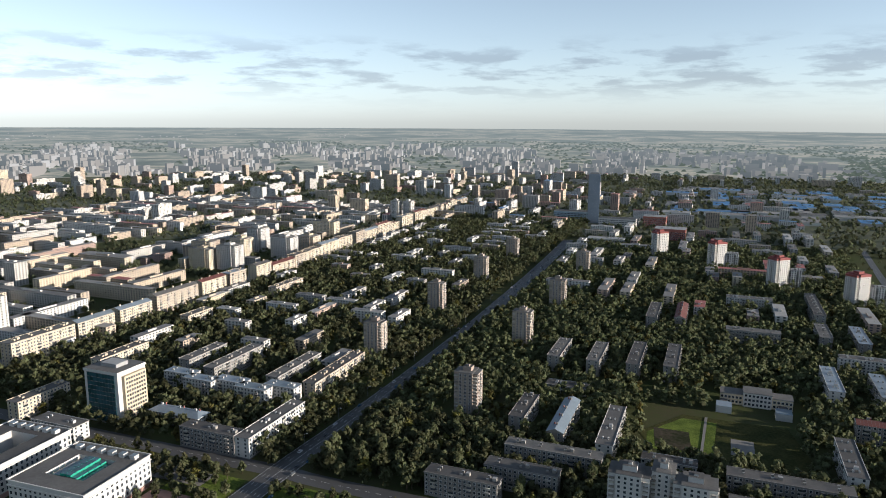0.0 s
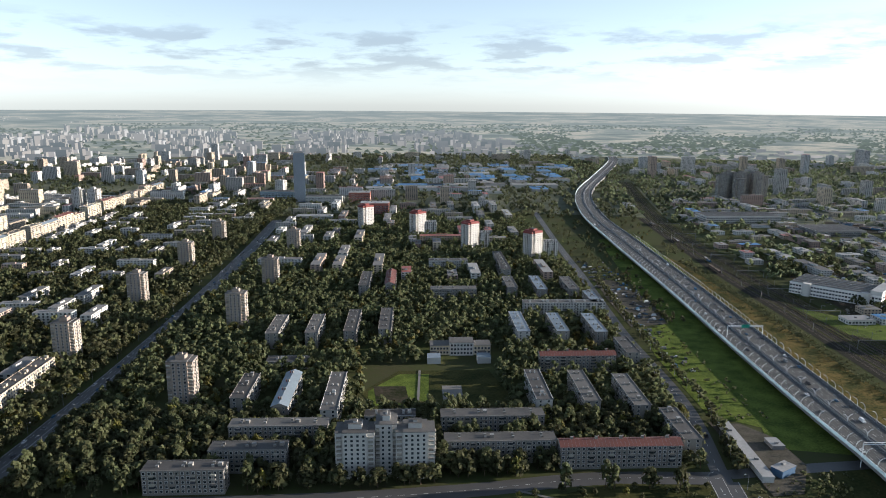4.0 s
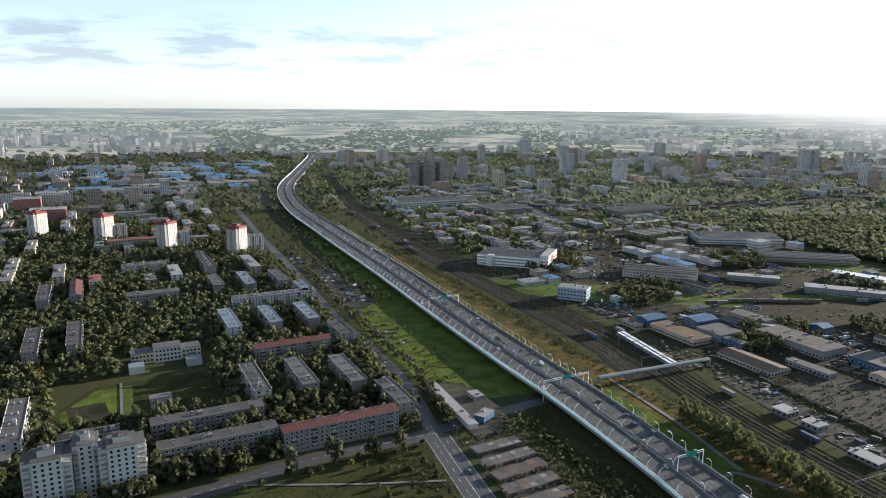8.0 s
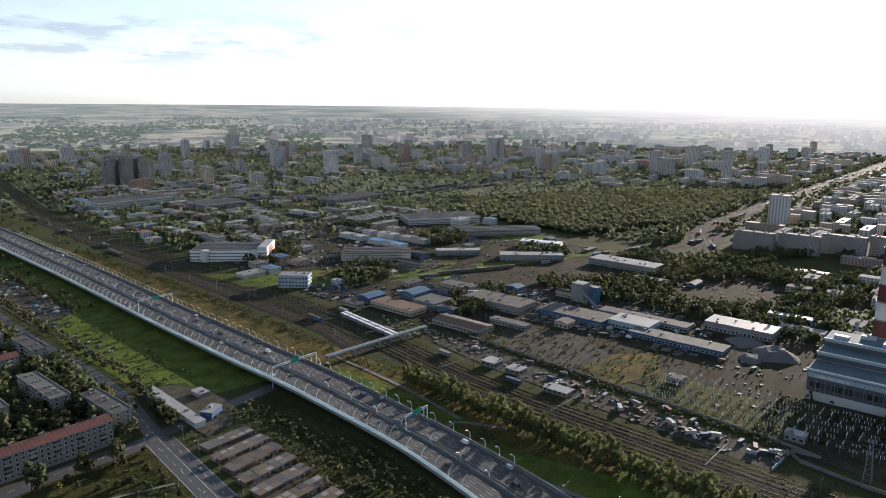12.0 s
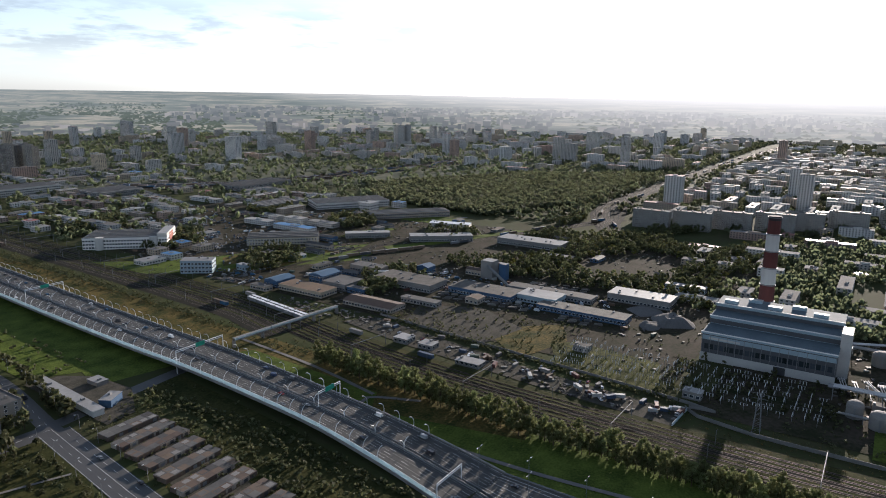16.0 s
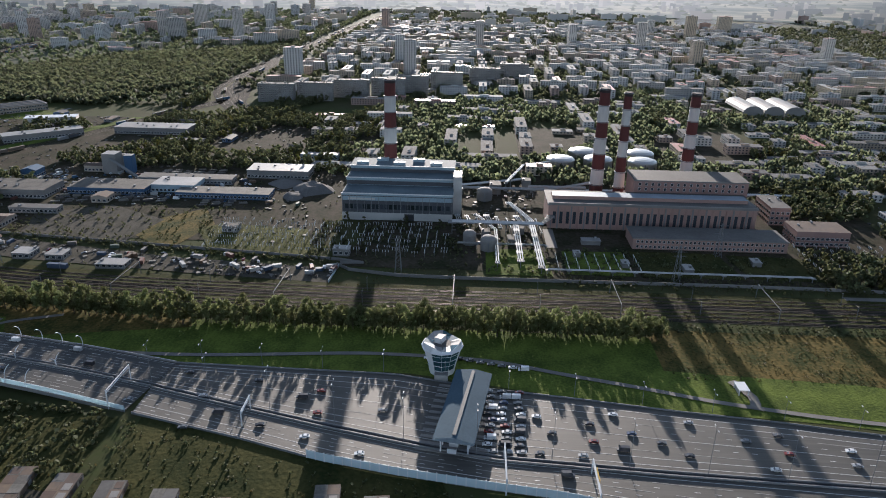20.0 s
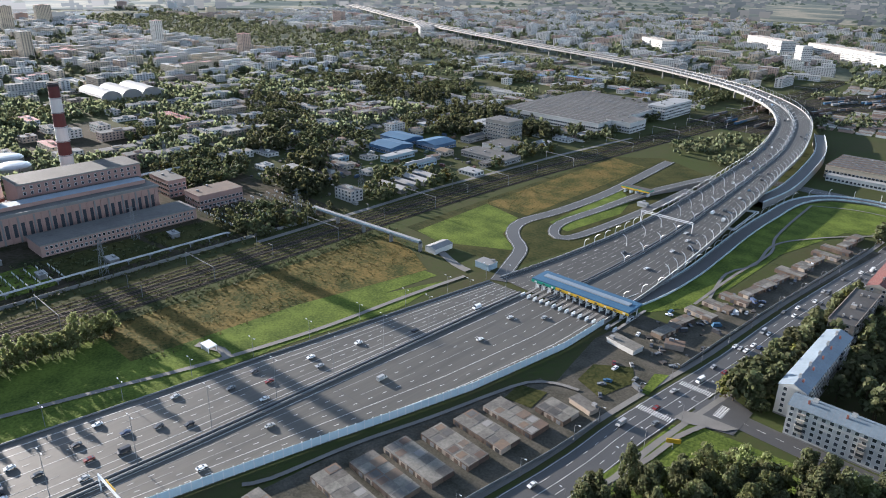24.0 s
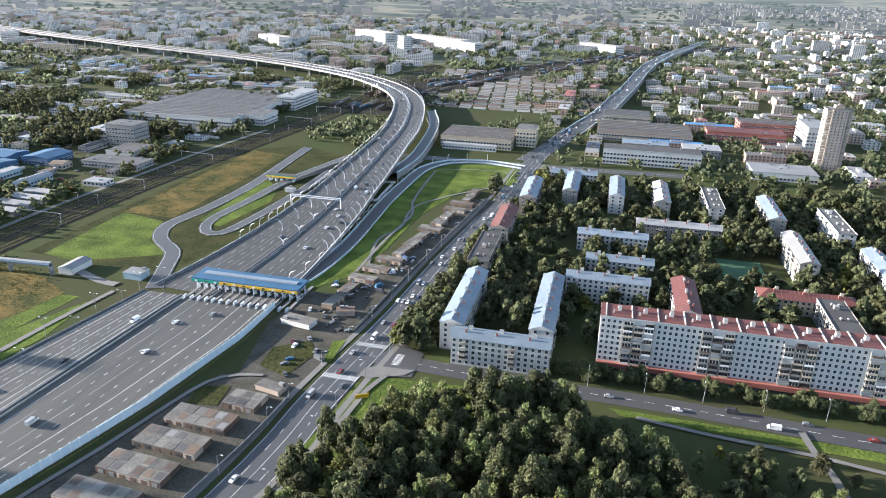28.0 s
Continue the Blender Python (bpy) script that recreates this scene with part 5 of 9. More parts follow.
# glazed office tower and the large white public building
def office():
    root = thing("office_building", -437, 400, 0, 0, "eleven-storey teal glass office with white frame edges", "building")
    keep(-458, 384, -418, 416)
    part("wall", Mesh().box(-17, -14, -0.3, 17, 14, 41, WHITE).box(17, -10, -0.3, 20, 12, 39, CREAM), root)
    part("roof", Mesh().box(-17.6, -14.6, 41, 17.6, 14.6, 43, WHITE, BITUMEN).box(-8, -6, 43, 8, 6, 46, PALEROOF), root)
    g = Mesh()
    for f in range(11):
        for i in range(9):
            g.box(-14 + i * 3.12, -14.5, 1.6 + f * 3.55, -14 + i * 3.12 + 2.9, -14.0, 1.6 + f * 3.55 + 3.2, TEALGLASS)
        for i in range(8):
            g.box(20.0, -8.6 + i * 2.5, 1.6 + f * 3.4, 20.3, -8.6 + i * 2.5 + 1.5, 1.6 + f * 3.4 + 1.8, GLASS)
    part("glass_front", g, root, "teal glass panes", "stuff")


office()


def public_building(x, y, w, d, h, label, glass=False):
    root = thing("public_building", x, y, 0, 3, label, "building")
    keep(x - w / 2, y - d / 2, x + w / 2, y + d / 2)
    a, b, t = w / 2, d / 2, 14
    part("wall", Mesh().box(-a, -b, -0.3, a, -b + t, h, WHITE, BITUMEN).box(-a, b - t, -0.3, a, b, h, WHITE, BITUMEN).box(-a, -b + t, -0.3, -a + t, b - t, h, WHITE, BITUMEN).box(a - t, -b + t, -0.3, a, b - t, h, WHITE, BITUMEN).box(-a + t, -b + t, -0.3, a - t, b - t, 6, CONCRETE, BITUMEN), root)
    part("base", Mesh().box(-a - 0.5, -b - 0.5, -0.3, a + 0.5, b + 0.5, 3.2, PINKBRICK), root, "reddish stone base")
    for z in (h - 3.4, h):
        for x0, y0, x1, y1 in ((-a - 0.7, -b - 0.7, a + 0.7, -b), (-a - 0.7, b, a + 0.7, b + 0.7), (-a - 0.7, -b, -a, b), (a, -b, a + 0.7, b)):
            part("cornice", Mesh().box(x0, y0, z, x1, y1, z + 0.7, WHITE, bottom=True), root, "white projecting cornice")
    win = Mesh()
    for s in (-1, 1):
        windows(win, -a, a, s * b, 3.4, 4, 3.6, s, 1.7, 2.3, fh=3.9)
        windows(win, -b, b, s * a, 3.4, 4, 3.6, s, 1.7, 2.3, axis="y", fh=3.9)
    part("glazing", win, root, kind="stuff")
    for i in range(6):
        part("roof_house", Mesh().box(-a + 6 + i * (w - 14) / 5, b - 9, h, -a + 10 + i * (w - 14) / 5, b - 5, h + 2.6, WHITE, ZINC), root)
    if glass:
        sk = Mesh()
        for i in range(6):
            for j in range(5):
                x0, y0 = -a + t + 2 + i * (w - 2 * t - 4) / 6, -b + t + 1 + j * (d - 2 * t - 2) / 5
                z = h - 3 + min(i, 5 - i) * 1.5
                sk.box(x0, y0, z - 0.3, x0 + (w - 2 * t - 4) / 6 - 0.3, y0 + (d - 2 * t - 2) / 5 - 0.3, z + 1.2, GREEN, TEALGLASS)
        part("skylight", sk, root, "green glazed courtyard roof", "stuff")


public_building(-358, 296, 58, 54, 21, "white classical public building with a green glass courtyard roof", True)
public_building(-432, 300, 52, 60, 22, "white classical public building with dark flat roof")
house(-448, 356, 40, 14, 4, wall=WHITE)

# southern quarter round the crossroads
house(23, -291, 48, 12, 5, "x", "gable", WHITE, ZINC, "five-storey whitewashed brick block with a pale blue metal roof")
house(50, -335, 72, 12, 5, "y", "gable", WHITE, ZINC, "five-storey white block with a blue-grey metal roof")
house(5, -340, 72, 12, 5, "y", "gable", WHITE, ZINC, "five-storey white block with a blue-grey metal roof")
house(-26, -382, 48, 12, 5, "x", "gable", WHITE, ZINC); house(-33, -422, 42, 12, 4, wall=WHITE, roof=ZINC, style="gable")
house(53, -412, 54, 13, 5, "y", "flat", BRICK, BITUMEN); house(50, -476, 54, 13, 5, "y", "gable", BRICK, REDROOF); house(40, -560, 60, 13, 5, "y", "gable", BRICK, ZINC)
house(-69, -368, 50, 13, 5, "y", "gable", WHITE, REDROOF, "five-storey white block with a red metal roof")
house(-28, -470, 48, 13, 4, "x", "gable", WHITE, ZINC); house(-75, -505, 60, 13, 4, "x", "gable", PANEL, PALEROOF)
for i, (x, y, rf) in enumerate(((8, -590, ZINC), (-30, -585, ZINC), (-66, -580, PALEROOF), (-106, -575, BITUMEN), (-148, -560, ZINC), (-190, -540, BITUMEN), (-150, -470, PALEROOF), (-196, -450, ZINC))):
    house(x, y, 60, 12, 5, "y", "gable" if rf is not BITUMEN else "flat", WHITE if i % 2 else PANEL, rf)
house(12, -632, 50, 13, 4, "x", "gable", WHITE, ZINC); house(-140, -400, 54, 14, 3, "x", "hip", CREAM, REDROOF); house(-150, -365, 54, 14, 4, "y"); house(-200, -380, 54, 14, 4, "y")


def long_block():
    """Nine-storey slab with a red roof, grouped loggias and a red shop base."""
    root = thing("apartment_block", -133, -309, 0, 0, "long nine-storey white block with red roof, loggias and shop base", "building")
    a, b, h = 110, 7, 28.5
    keep(-133 - a, -309 - b, -133 + a, -309 + b + 6)
    part("wall", Mesh().box(-a, -b, -0.3, a, b, h, WHITE), root)
    part("base", Mesh().box(-a, b, -0.3, a, b + 1.6, 2.2, DARKSTEEL, BITUMEN).box(-a, b, 2.2, a, b + 2.4, 4.6, REDBRICK, REDBRICK, bottom=True).box(-a, b + 1.5, 0.4, a, b + 1.72, 2.1, GLASS), root, "red shop-front base")
    part("roof", Mesh().box(-a - 0.4, -b - 0.4, h, a + 0.4, b + 0.4, h + 0.5, WHITE, REDROOF), root, "dark red roof")
    for i in range(18):
        x = -a + 4 + i * 12.2
        part("chimney", Mesh().box(x - 0.9, -2, h + 0.4, x + 0.9, 0.2, h + 2.6, WHITE, CONCRETE).box(x + 2.4, 2, h + 0.4, x + 3.2, 3, h + 2.2, WHITE, CONCRETE), root)
        part("roof_seam", Mesh().box(x + 6, -b, h + 0.45, x + 6.5, b, h + 1.0, WHITE), root)
    win = Mesh()
    groups = [(-a + 22 + k * 36) for k in range(6)]
    near = lambda c: any(abs(c - g) < 7.4 for g in groups)
    for s in (-1, 1):
        windows(win, -a, a, s * b, 1.6, 9, 2.6, s, 1.25, 1.5, skip=lambda i, f: (f == 0 and s > 0) or near(-a + (i + 0.5) * 2 * a / int((2 * a - 1.2) / 2.6)))
        windows(win, -b, b, s * a, 1.6, 9, 4.5, s, 1.3, 1.5, axis="y")
    rng = random.Random(4)
    skins = (BALCONY, CONCRETE, BALCONY, CREAM, RUSTROOF, STEEL, BRIGHT)
    plates = {(k, gl): None for k in range(len(skins)) for gl in (0, 1, 2)}
    for k, gl in plates:
        m = Mesh().box(-2.1, 0, 0, 2.1, 1.25, 0.16, CONCRETE, bottom=True).box(-2.1, 1.1, 0.16, 2.1, 1.25, 1.05, skins[k]).box(-2.1, 0, 0.16, -1.98, 1.1, 1.05, skins[k]).box(1.98, 0, 0.16, 2.1, 1.1, 1.05, skins[k])
        if gl:
            m.box(-2.0, 0, 1.05, 2.0, 1.12, 2.6, GLASS, CONCRETE)
            for c in (-2.0, -0.68, 0.64, 1.92):
                m.box(c, 1.12, 1.05, c + 0.09, 1.2, 2.6, FRAME if gl == 1 else RUSTROOF)
        plates[(k, gl)] = m.data("loggia")
    for g in groups:
        back = Mesh()
        bay = part("loggia_bay", Mesh().box(g - 7.25, b + 0.02, 4.6, g - 7.1, b + 0.7, 27.6, CONCRETE).box(g + 7.1, b + 0.02, 4.6, g + 7.25, b + 0.7, 27.6, CONCRETE), root, "patchwork of glazed and open loggias")
        for f in range(1, 9):
            z = 1.6 + f * 2.9
            for c in (-4.8, 0.0, 4.8):
                part("loggia", plates[(rng.randrange(len(skins)), rng.choice((0, 1, 1, 2)))], bay, m=pose(g + c, b + 0.02, z))
                back.box(g + c - 2.1, -b - 1.2, z, g + c + 2.1, -b, z + 1.05, BALCONY, bottom=True)
        part("rear_balcony_stack", back, root, kind="stuff")
    part("glazing", win, root, kind="stuff")


long_block()


# ---- works, sheds and halls ----
def shed(x, y, w, d, h, wall, roof, label, name="industrial_shed", bands=True, pitch=0.0, rz=0, group="works buildings"):
    root = thing(name, x, y, 0, rz, label if len(label.split()) > 3 else label + " among the works", "building", group)
    keep(x - w / 2, y - d / 2, x + w / 2, y + d / 2)
    a, b = w / 2, d / 2
    part("wall", Mesh().box(-a, -b, -0.3, a, b, h, wall), root)
    r = Mesh()
    if pitch:
        if w >= d:
            r.poly([(-a - 0.4, -b - 0.4, h), (a + 0.4, -b - 0.4, h), (a + 0.4, 0, h + pitch), (-a - 0.4, 0, h + pitch)], roof).poly([(a + 0.4, b + 0.4, h), (-a - 0.4, b + 0.4, h), (-a - 0.4, 0, h + pitch), (a + 0.4, 0, h + pitch)], roof)
            for s in (-1, 1):
                r.poly([(s * a, -b, h), (s * a, b, h), (s * a, 0, h + pitch)], wall)
        else:
            r.poly([(-a - 0.4, -b - 0.4, h), (0, -b - 0.4, h + pitch), (0, b + 0.4, h + pitch), (-a - 0.4, b + 0.4, h)], roof).poly([(a + 0.4, b + 0.4, h), (0, b + 0.4, h + pitch), (0, -b - 0.4, h + pitch), (a + 0.4, -b - 0.4, h)], roof)
            for s in (-1, 1):
                r.poly([(-a, s * b, h), (a, s * b, h), (0, s * b, h + pitch)], wall)
        r.box(-a, -b, h - 0.05, a, b, h + 0.02, wall)
    else:
        r.box(-a - 0.3, -b - 0.3, h, a + 0.3, b + 0.3, h + 0.5, wall, roof)
        rng = random.Random(int(x * 3 + y))
        for i in range(int(w * d / 500) + 1):
            px, py = rng.uniform(-a * 0.8, a * 0.8), rng.uniform(-b * 0.8, b * 0.8)
            r.box(px - 1.2, py - 0.8, h + 0.5, px + 1.2, py + 0.8, h + 1.8, STEEL, PALEROOF)
    part("roof", r, root)
    if w * d > 2800:
        n = int(d / 9)
        for i in range(n):
            yy_ = -b + d * (i + 0.5) / n
            part("roof_light", Mesh().box(-a + 1, yy_ - 1.6, h + 0.45, a - 1, yy_ + 1.6, h + 1.5, CONCRETE, BITUMEN), root)
    if bands:
        win = Mesh()
        nf = max(1, int(h / 4.5))
        for s in (-1, 1):
            windows(win, -a, a, s * b, 0.6, nf, 3.4, s, 2.4, 1.9, fh=4.2)
            windows(win, -b, b, s * a, 0.6, nf, 3.4, s, 2.4, 1.9, axis="y", fh=4.2)
        part("glazing", win, root, kind="stuff")
    return root


def power_hall():
    root = thing("power_station", 560, 52, 0, 0, "stepped boiler house in pale blue and dark grey cladding", "building")
    keep(525, 0, 610, 100)
    for nm, x0, x1, z, w in (("turbine_hall", -33, -8, 21, CLADGREY), ("bunker_bay", -8, 12, 27, CLADBLUE), ("boiler_bay", 12, 38, 32, CLADBLUE)):
        m = Mesh().box(x0, -45, -0.3, x1, 45, z, w).box(x0 - 0.5, -45.5, z, x1 + (0.5 if nm == "boiler_bay" else -0.02), 45.5, z + 1.4, CLADBLUE, HALLROOF)
        m.box(x0 - 0.25, -45.2, z - 4.2, x0 - 0.02, 45.2, z - 0.8, CLADBLUE if nm == "turbine_hall" else CLADGREY)
        part(nm, m, root)
    part("base_band", Mesh().box(-33.4, -45.3, -0.2, -33.02, 45.3, 6.5, WHITE), root, "white lower wall band")
    part("lettering", Mesh().box(-33.35, 18, 17.4, -33.3, 40, 19, WHITE), root, "faded white sign band")
    part("stair_tower", Mesh().box(-14, -52, -0.3, 6, -45.02, 33, WHITE, PALEROOF), root, "white stair tower")
    part("gate", Mesh().box(-33.6, -14, -0.2, -33.42, -6, 6, DARKSTEEL), root)
    g = Mesh()
    for i in range(24):
        y = -43 + i * 3.6
        g.box(-33.15, y, 9.5, -33.03, y + 2.9, 13.5, GLASS)
        g.box(11.85, y, 28, 11.95, y + 2.9, 30, GLASS)
    part("glazing", g, root, "long strips of glazing", "stuff")
    for i in range(16):
        y = -44.6 + i * 5.95
        part("cladding_rib", Mesh().box(-33.55, y - 0.15, 6.6, -33.02, y + 0.15, 20.8, STEEL), root)
    for x0, z in ((-33.6, 22.4), (-8.6, 28.4), (11.4, 33.4)):
        part("eaves_strip", Mesh().box(x0 - 0.1, -45.8, z, x0 + 1.2, 45.8, z + 0.5, BRIGHT), root, "white eaves strip")
    for i in range(5):
        part("roof_vent", Mesh().box(16 + (i % 2) * 12, -34 + i * 16, 33.4, 21 + (i % 2) * 12, -24 + i * 16, 36, CLADBLUE, PALEROOF), root)


power_hall()


def old_station():
    root = thing("power_station", 540, -152, 0, 0, "old pinkish brick power station with tall pilastered windows", "building")
    keep(475, -250, 600, -66)
    part("main_hall", Mesh().box(-20, -82, -0.3, 16, 82, 20, PINKBRICK).box(-20.8, -82.8, 20, 16.6, 82.8, 21.2, CONCRETE, BITUMEN), root)
    part("upper_hall", Mesh().box(16.62, -86, -0.3, 48, 8, 31, PINKBRICK).box(16.2, -86.6, 31, 48.6, 8.6, 32, CONCRETE, BITUMEN), root)
    part("monitor", Mesh().box(-8, -78, 21.2, 4, 78, 24, PINKBRICK, ZINC), root, "raised roof monitor")
    part("parapet", Mesh().box(-21, -82, 21.0, -20.2, 82, 22.2, CONCRETE), root)
    for i in range(30):
        y = -78 + i * 5.3
        part("tall_window", Mesh().box(-20.12, y, 4.5, -20.02, y + 2.4, 14.5, GLASS), root, "tall narrow dark window")
        part("pilaster", Mesh().box(-20.7, y - 2.0, -0.2, -20.02, y - 0.9, 19.2, CONCRETE if i % 2 else PINKBRICK), root)
    win = Mesh()
    windows(win, -84, 6, 16.6, 22.2, 2, 5.0, -1, 1.8, 2.2, axis="y", fh=4.2)
    part("glazing", win, root, kind="stuff")
    part("annex", Mesh().box(-60, -92, -0.3, -34, 22, 8.5, PINKBRICK).box(-60.4, -92.4, 8.5, -33.6, 22.4, 9.2, CONCRETE, BITUMEN), root, "low brick annex")
    aw = Mesh()
    windows(aw, -90, 20, -60.02, 0.6, 2, 3.2, -1, 1.6, 1.8, axis="y", fh=4.0)
    part("annex_glazing", aw, root, "", "stuff")


old_station()
shed(560, -262, 34, 16, 15, PINKBRICK, BITUMEN, "brick control house beside the old power station")
shed(508, -276, 24, 40, 12, PINKBRICK, RUSTROOF, "brick workshop with rusty flat roof")


def chimney(x, y, h, r0, r1, bands, label):
    root = thing("smokestack", x, y, 0, 0, label, "chimney", "power station smokestacks")
    keep(x - r0, y - r0, x + r0, y + r0)
    z = 0.0
    for i in range(bands):
        za, zb = h * i / bands, h * (i + 1) / bands
        ra, rb = r0 + (r1 - r0) * za / h, r0 + (r1 - r0) * zb / h
        part("band", Mesh().tube([(0, 0, za), (0, 0, zb)], ra, CHIMRED if (bands - 1 - i) % 2 == 0 else CHIMWHITE, 20, rb, cap=False), root, "red band" if (bands - 1 - i) % 2 == 0 else "white band")
        part("gallery", Mesh().tube([(0, 0, zb - 0.8), (0, 0, zb - 0.3)], rb + 0.7, STEEL, 20), root, "steel service gallery")
    part("rim", Mesh().tube([(0, 0, h - 3), (0, 0, h + 0.4)], r1 + 0.15, SOOT, 20), root, "sooty black rim")


chimney(622, 68, 100, 6.6, 4.9, 7, "tall smokestack in red and white bands")
chimney(604, -121, 99, 6.2, 4.4, 7, "tall smokestack in red and white bands")
chimney(598, -140, 97, 5.0, 3.4, 7, "slender smokestack in red and white bands")
chimney(652, -214, 89, 6.2, 4.4, 7, "tall smokestack in red and white bands")


def tank(x, y, r, h, label):
    root = thing("storage_tank", x, y, 0, 0, label, "tank", "storage tanks")
    keep(x - r, y - r, x + r, y + r)
    skin = SILVER if r > 10 else CONCRETE
    part("shell", Mesh().tube([(0, 0, 0), (0, 0, h)], r, skin, 28, cap=False), root)
    dome = Mesh()
    prev = r
    for i in range(1, 5):
        a = i / 4 * math.pi / 2
        rr, z0, z1 = r * math.cos(a) + 0.05, h + 3.5 * math.sin((i - 1) / 4 * math.pi / 2), h + 3.5 * math.sin(a)
        dome.tube([(0, 0, z0), (0, 0, z1)], prev, skin, 28, rr, cap=i == 4)
        prev = rr
    part("roof", dome, root, "domed silver roof")
    part("ladder", Mesh().box(-r - 0.5, -0.5, 0, -r, 0.5, h, STEEL), root)


for x, y in ((708, -100), (712, -140), (745, -128), (706, -185), (742, -190)):
    tank(x, y, 15, 9, "silver domed oil tank behind the power station")
for x, y, r in ((470, -22, 6), (480, -8, 5), (590, -20, 7)):
    tank(x, y, r, 8, "small silver tank among pipes")


def pipes(pts, n, r, label, mt=SILVER, gap=1.6, legs=True):
    mt = PALEROOF if "duct" in label else mt
    root = thing("pipe_rack", 0, 0, 0, 0, label, "pipes", "pipe racks")
    line = [np.array(p, float) for p in pts]
    for k in range(n):
        part("pipe", Mesh().tube(sides(line, (k - (n - 1) / 2) * gap), r, mt, 7), root)
    if legs:
        for a, b in zip(line, line[1:]):
            c = max(1, int(np.linalg.norm(b - a) / 14))
            for i in range(c + 1):
                p = a + (b - a) * i / c
                w = n * gap / 2
                part("support", Mesh().box(p[0] - w, p[1] - w, p[2] - r - 0.5, p[0] + w, p[1] + w, p[2] - r, STEEL, bottom=True).box(p[0] - 0.25, p[1] - 0.25, -0.2, p[0] + 0.25, p[1] + 0.25, p[2] - r - 0.4, STEEL), root)


pipes([(428, -58, 6), (520, -57, 6), (560, -40, 8)], 3, 0.55, "bundle of silver lagged pipes on supports")
pipes([(436, -28, 5), (500, -28, 5), (530, -12, 7)], 2, 0.5, "silver lagged pipes on supports")
pipes([(500, 6, 11), (500, -64, 11), (516, -72, 12)], 4, 0.5, "elevated pipe bridge between the halls")
pipes([(600, 0, 8), (600, -80, 8), (620, -120, 10)], 3, 0.8, "large silver ducts behind the halls")
pipes([(622, 62, 11), (600, 30, 20)], 1, 1.3, "sloping grey flue duct to the smokestack")
pipes([(428, -62, 4), (428, -240, 4)], 2, 0.35, "low silver pipeline along the fence")
pipes([(604, -60, 9), (604, -112, 9)], 1, 1.6, "wide silver flue duct")

for k in range(9):
    y_ = -64 + k * 8
    pipes([(500 + (k % 3) * 9, y_, 4 + k % 4), (528, y_ + 3, 5 + k % 3)], 1 + k % 3, 0.35, "short silver pipe run on supports")
pipes([(470, -64, 5), (470, 4, 5)], 2, 0.4, "silver lagged pipes on supports")
pipes([(605, -84, 7), (605, -300, 7)], 3, 0.6, "silver lagged pipes on supports")
pipes([(618, 100, 5), (618, 0, 5), (640, -60, 6)], 3, 0.6, "silver lagged pipes on supports")
for x_, y_, w_, d_, h_ in ((486, -40, 10, 6, 4), (506, -46, 6, 9, 5), (494, -20, 7, 6, 6), (612, -30, 14, 10, 9), (634, -60, 10, 8, 7), (628, 20, 12, 16, 8), (650, 60, 16, 10, 7)):
    shed(x_, y_, w_, d_, h_, CONCRETE, PATCHROOF, "small concrete service building between the halls", bands=False)
pipes([(616, -40, 9), (680, -60, 9), (700, -90, 8)], 2, 0.7, "silver lagged pipes on supports")
pipes([(436, -44, 7), (512, -44, 7)], 3, 0.4, "silver lagged pipes on supports")
# footbridges over the railway
def footbridge(x0, y0, x1, y1, z, label):
    root = thing("footbridge", 0, 0, 0, 0, label, "bridge", "footbridges")
    a, b = np.array([x0, y0, z], float), np.array([x1, y1, z], float)
    line = [a + (b - a) * i / 12 for i in range(13)]
    d = Mesh()
    L, R = sides(line, -1.5), sides(line, 1.5)
    up = lambda s, h: [(x, y, q + h) for x, y, q in s]
    d.strip(L, R, CONCRETE).strip(up(R, -0.8), up(L, -0.8), CONCRETE).strip(up(L, -0.8), L, STEEL).strip(R, up(R, -0.8), STEEL)
    part("deck", d, root)
    c = Mesh().strip(L, up(L, 1.3), BARRIER).strip(up(R, 1.3), R, BARRIER).strip(up(L, 1.3), up(R, 1.3), PALEROOF)
    part("cover", c, root, "pale ribbed cover")
    for i in range(0, 13, 3):
        part("pier", Mesh().box(line[i][0] - 0.5, line[i][1] - 1.5, -0.2, line[i][0] + 0.5, line[i][1] + 1.5, z - 0.8, CONCRETE), root)
    return root


footbridge(343, 406, 454, 398, 6.5, "covered pale footbridge across the railway")
footbridge(423, -315, 309, -322, 7, "covered white footbridge across the railway")
shed(302, -334, 10, 18, 4, WHITE, PALEROOF, "small white station hall beside the footbridge", bands=False, pitch=1.5)

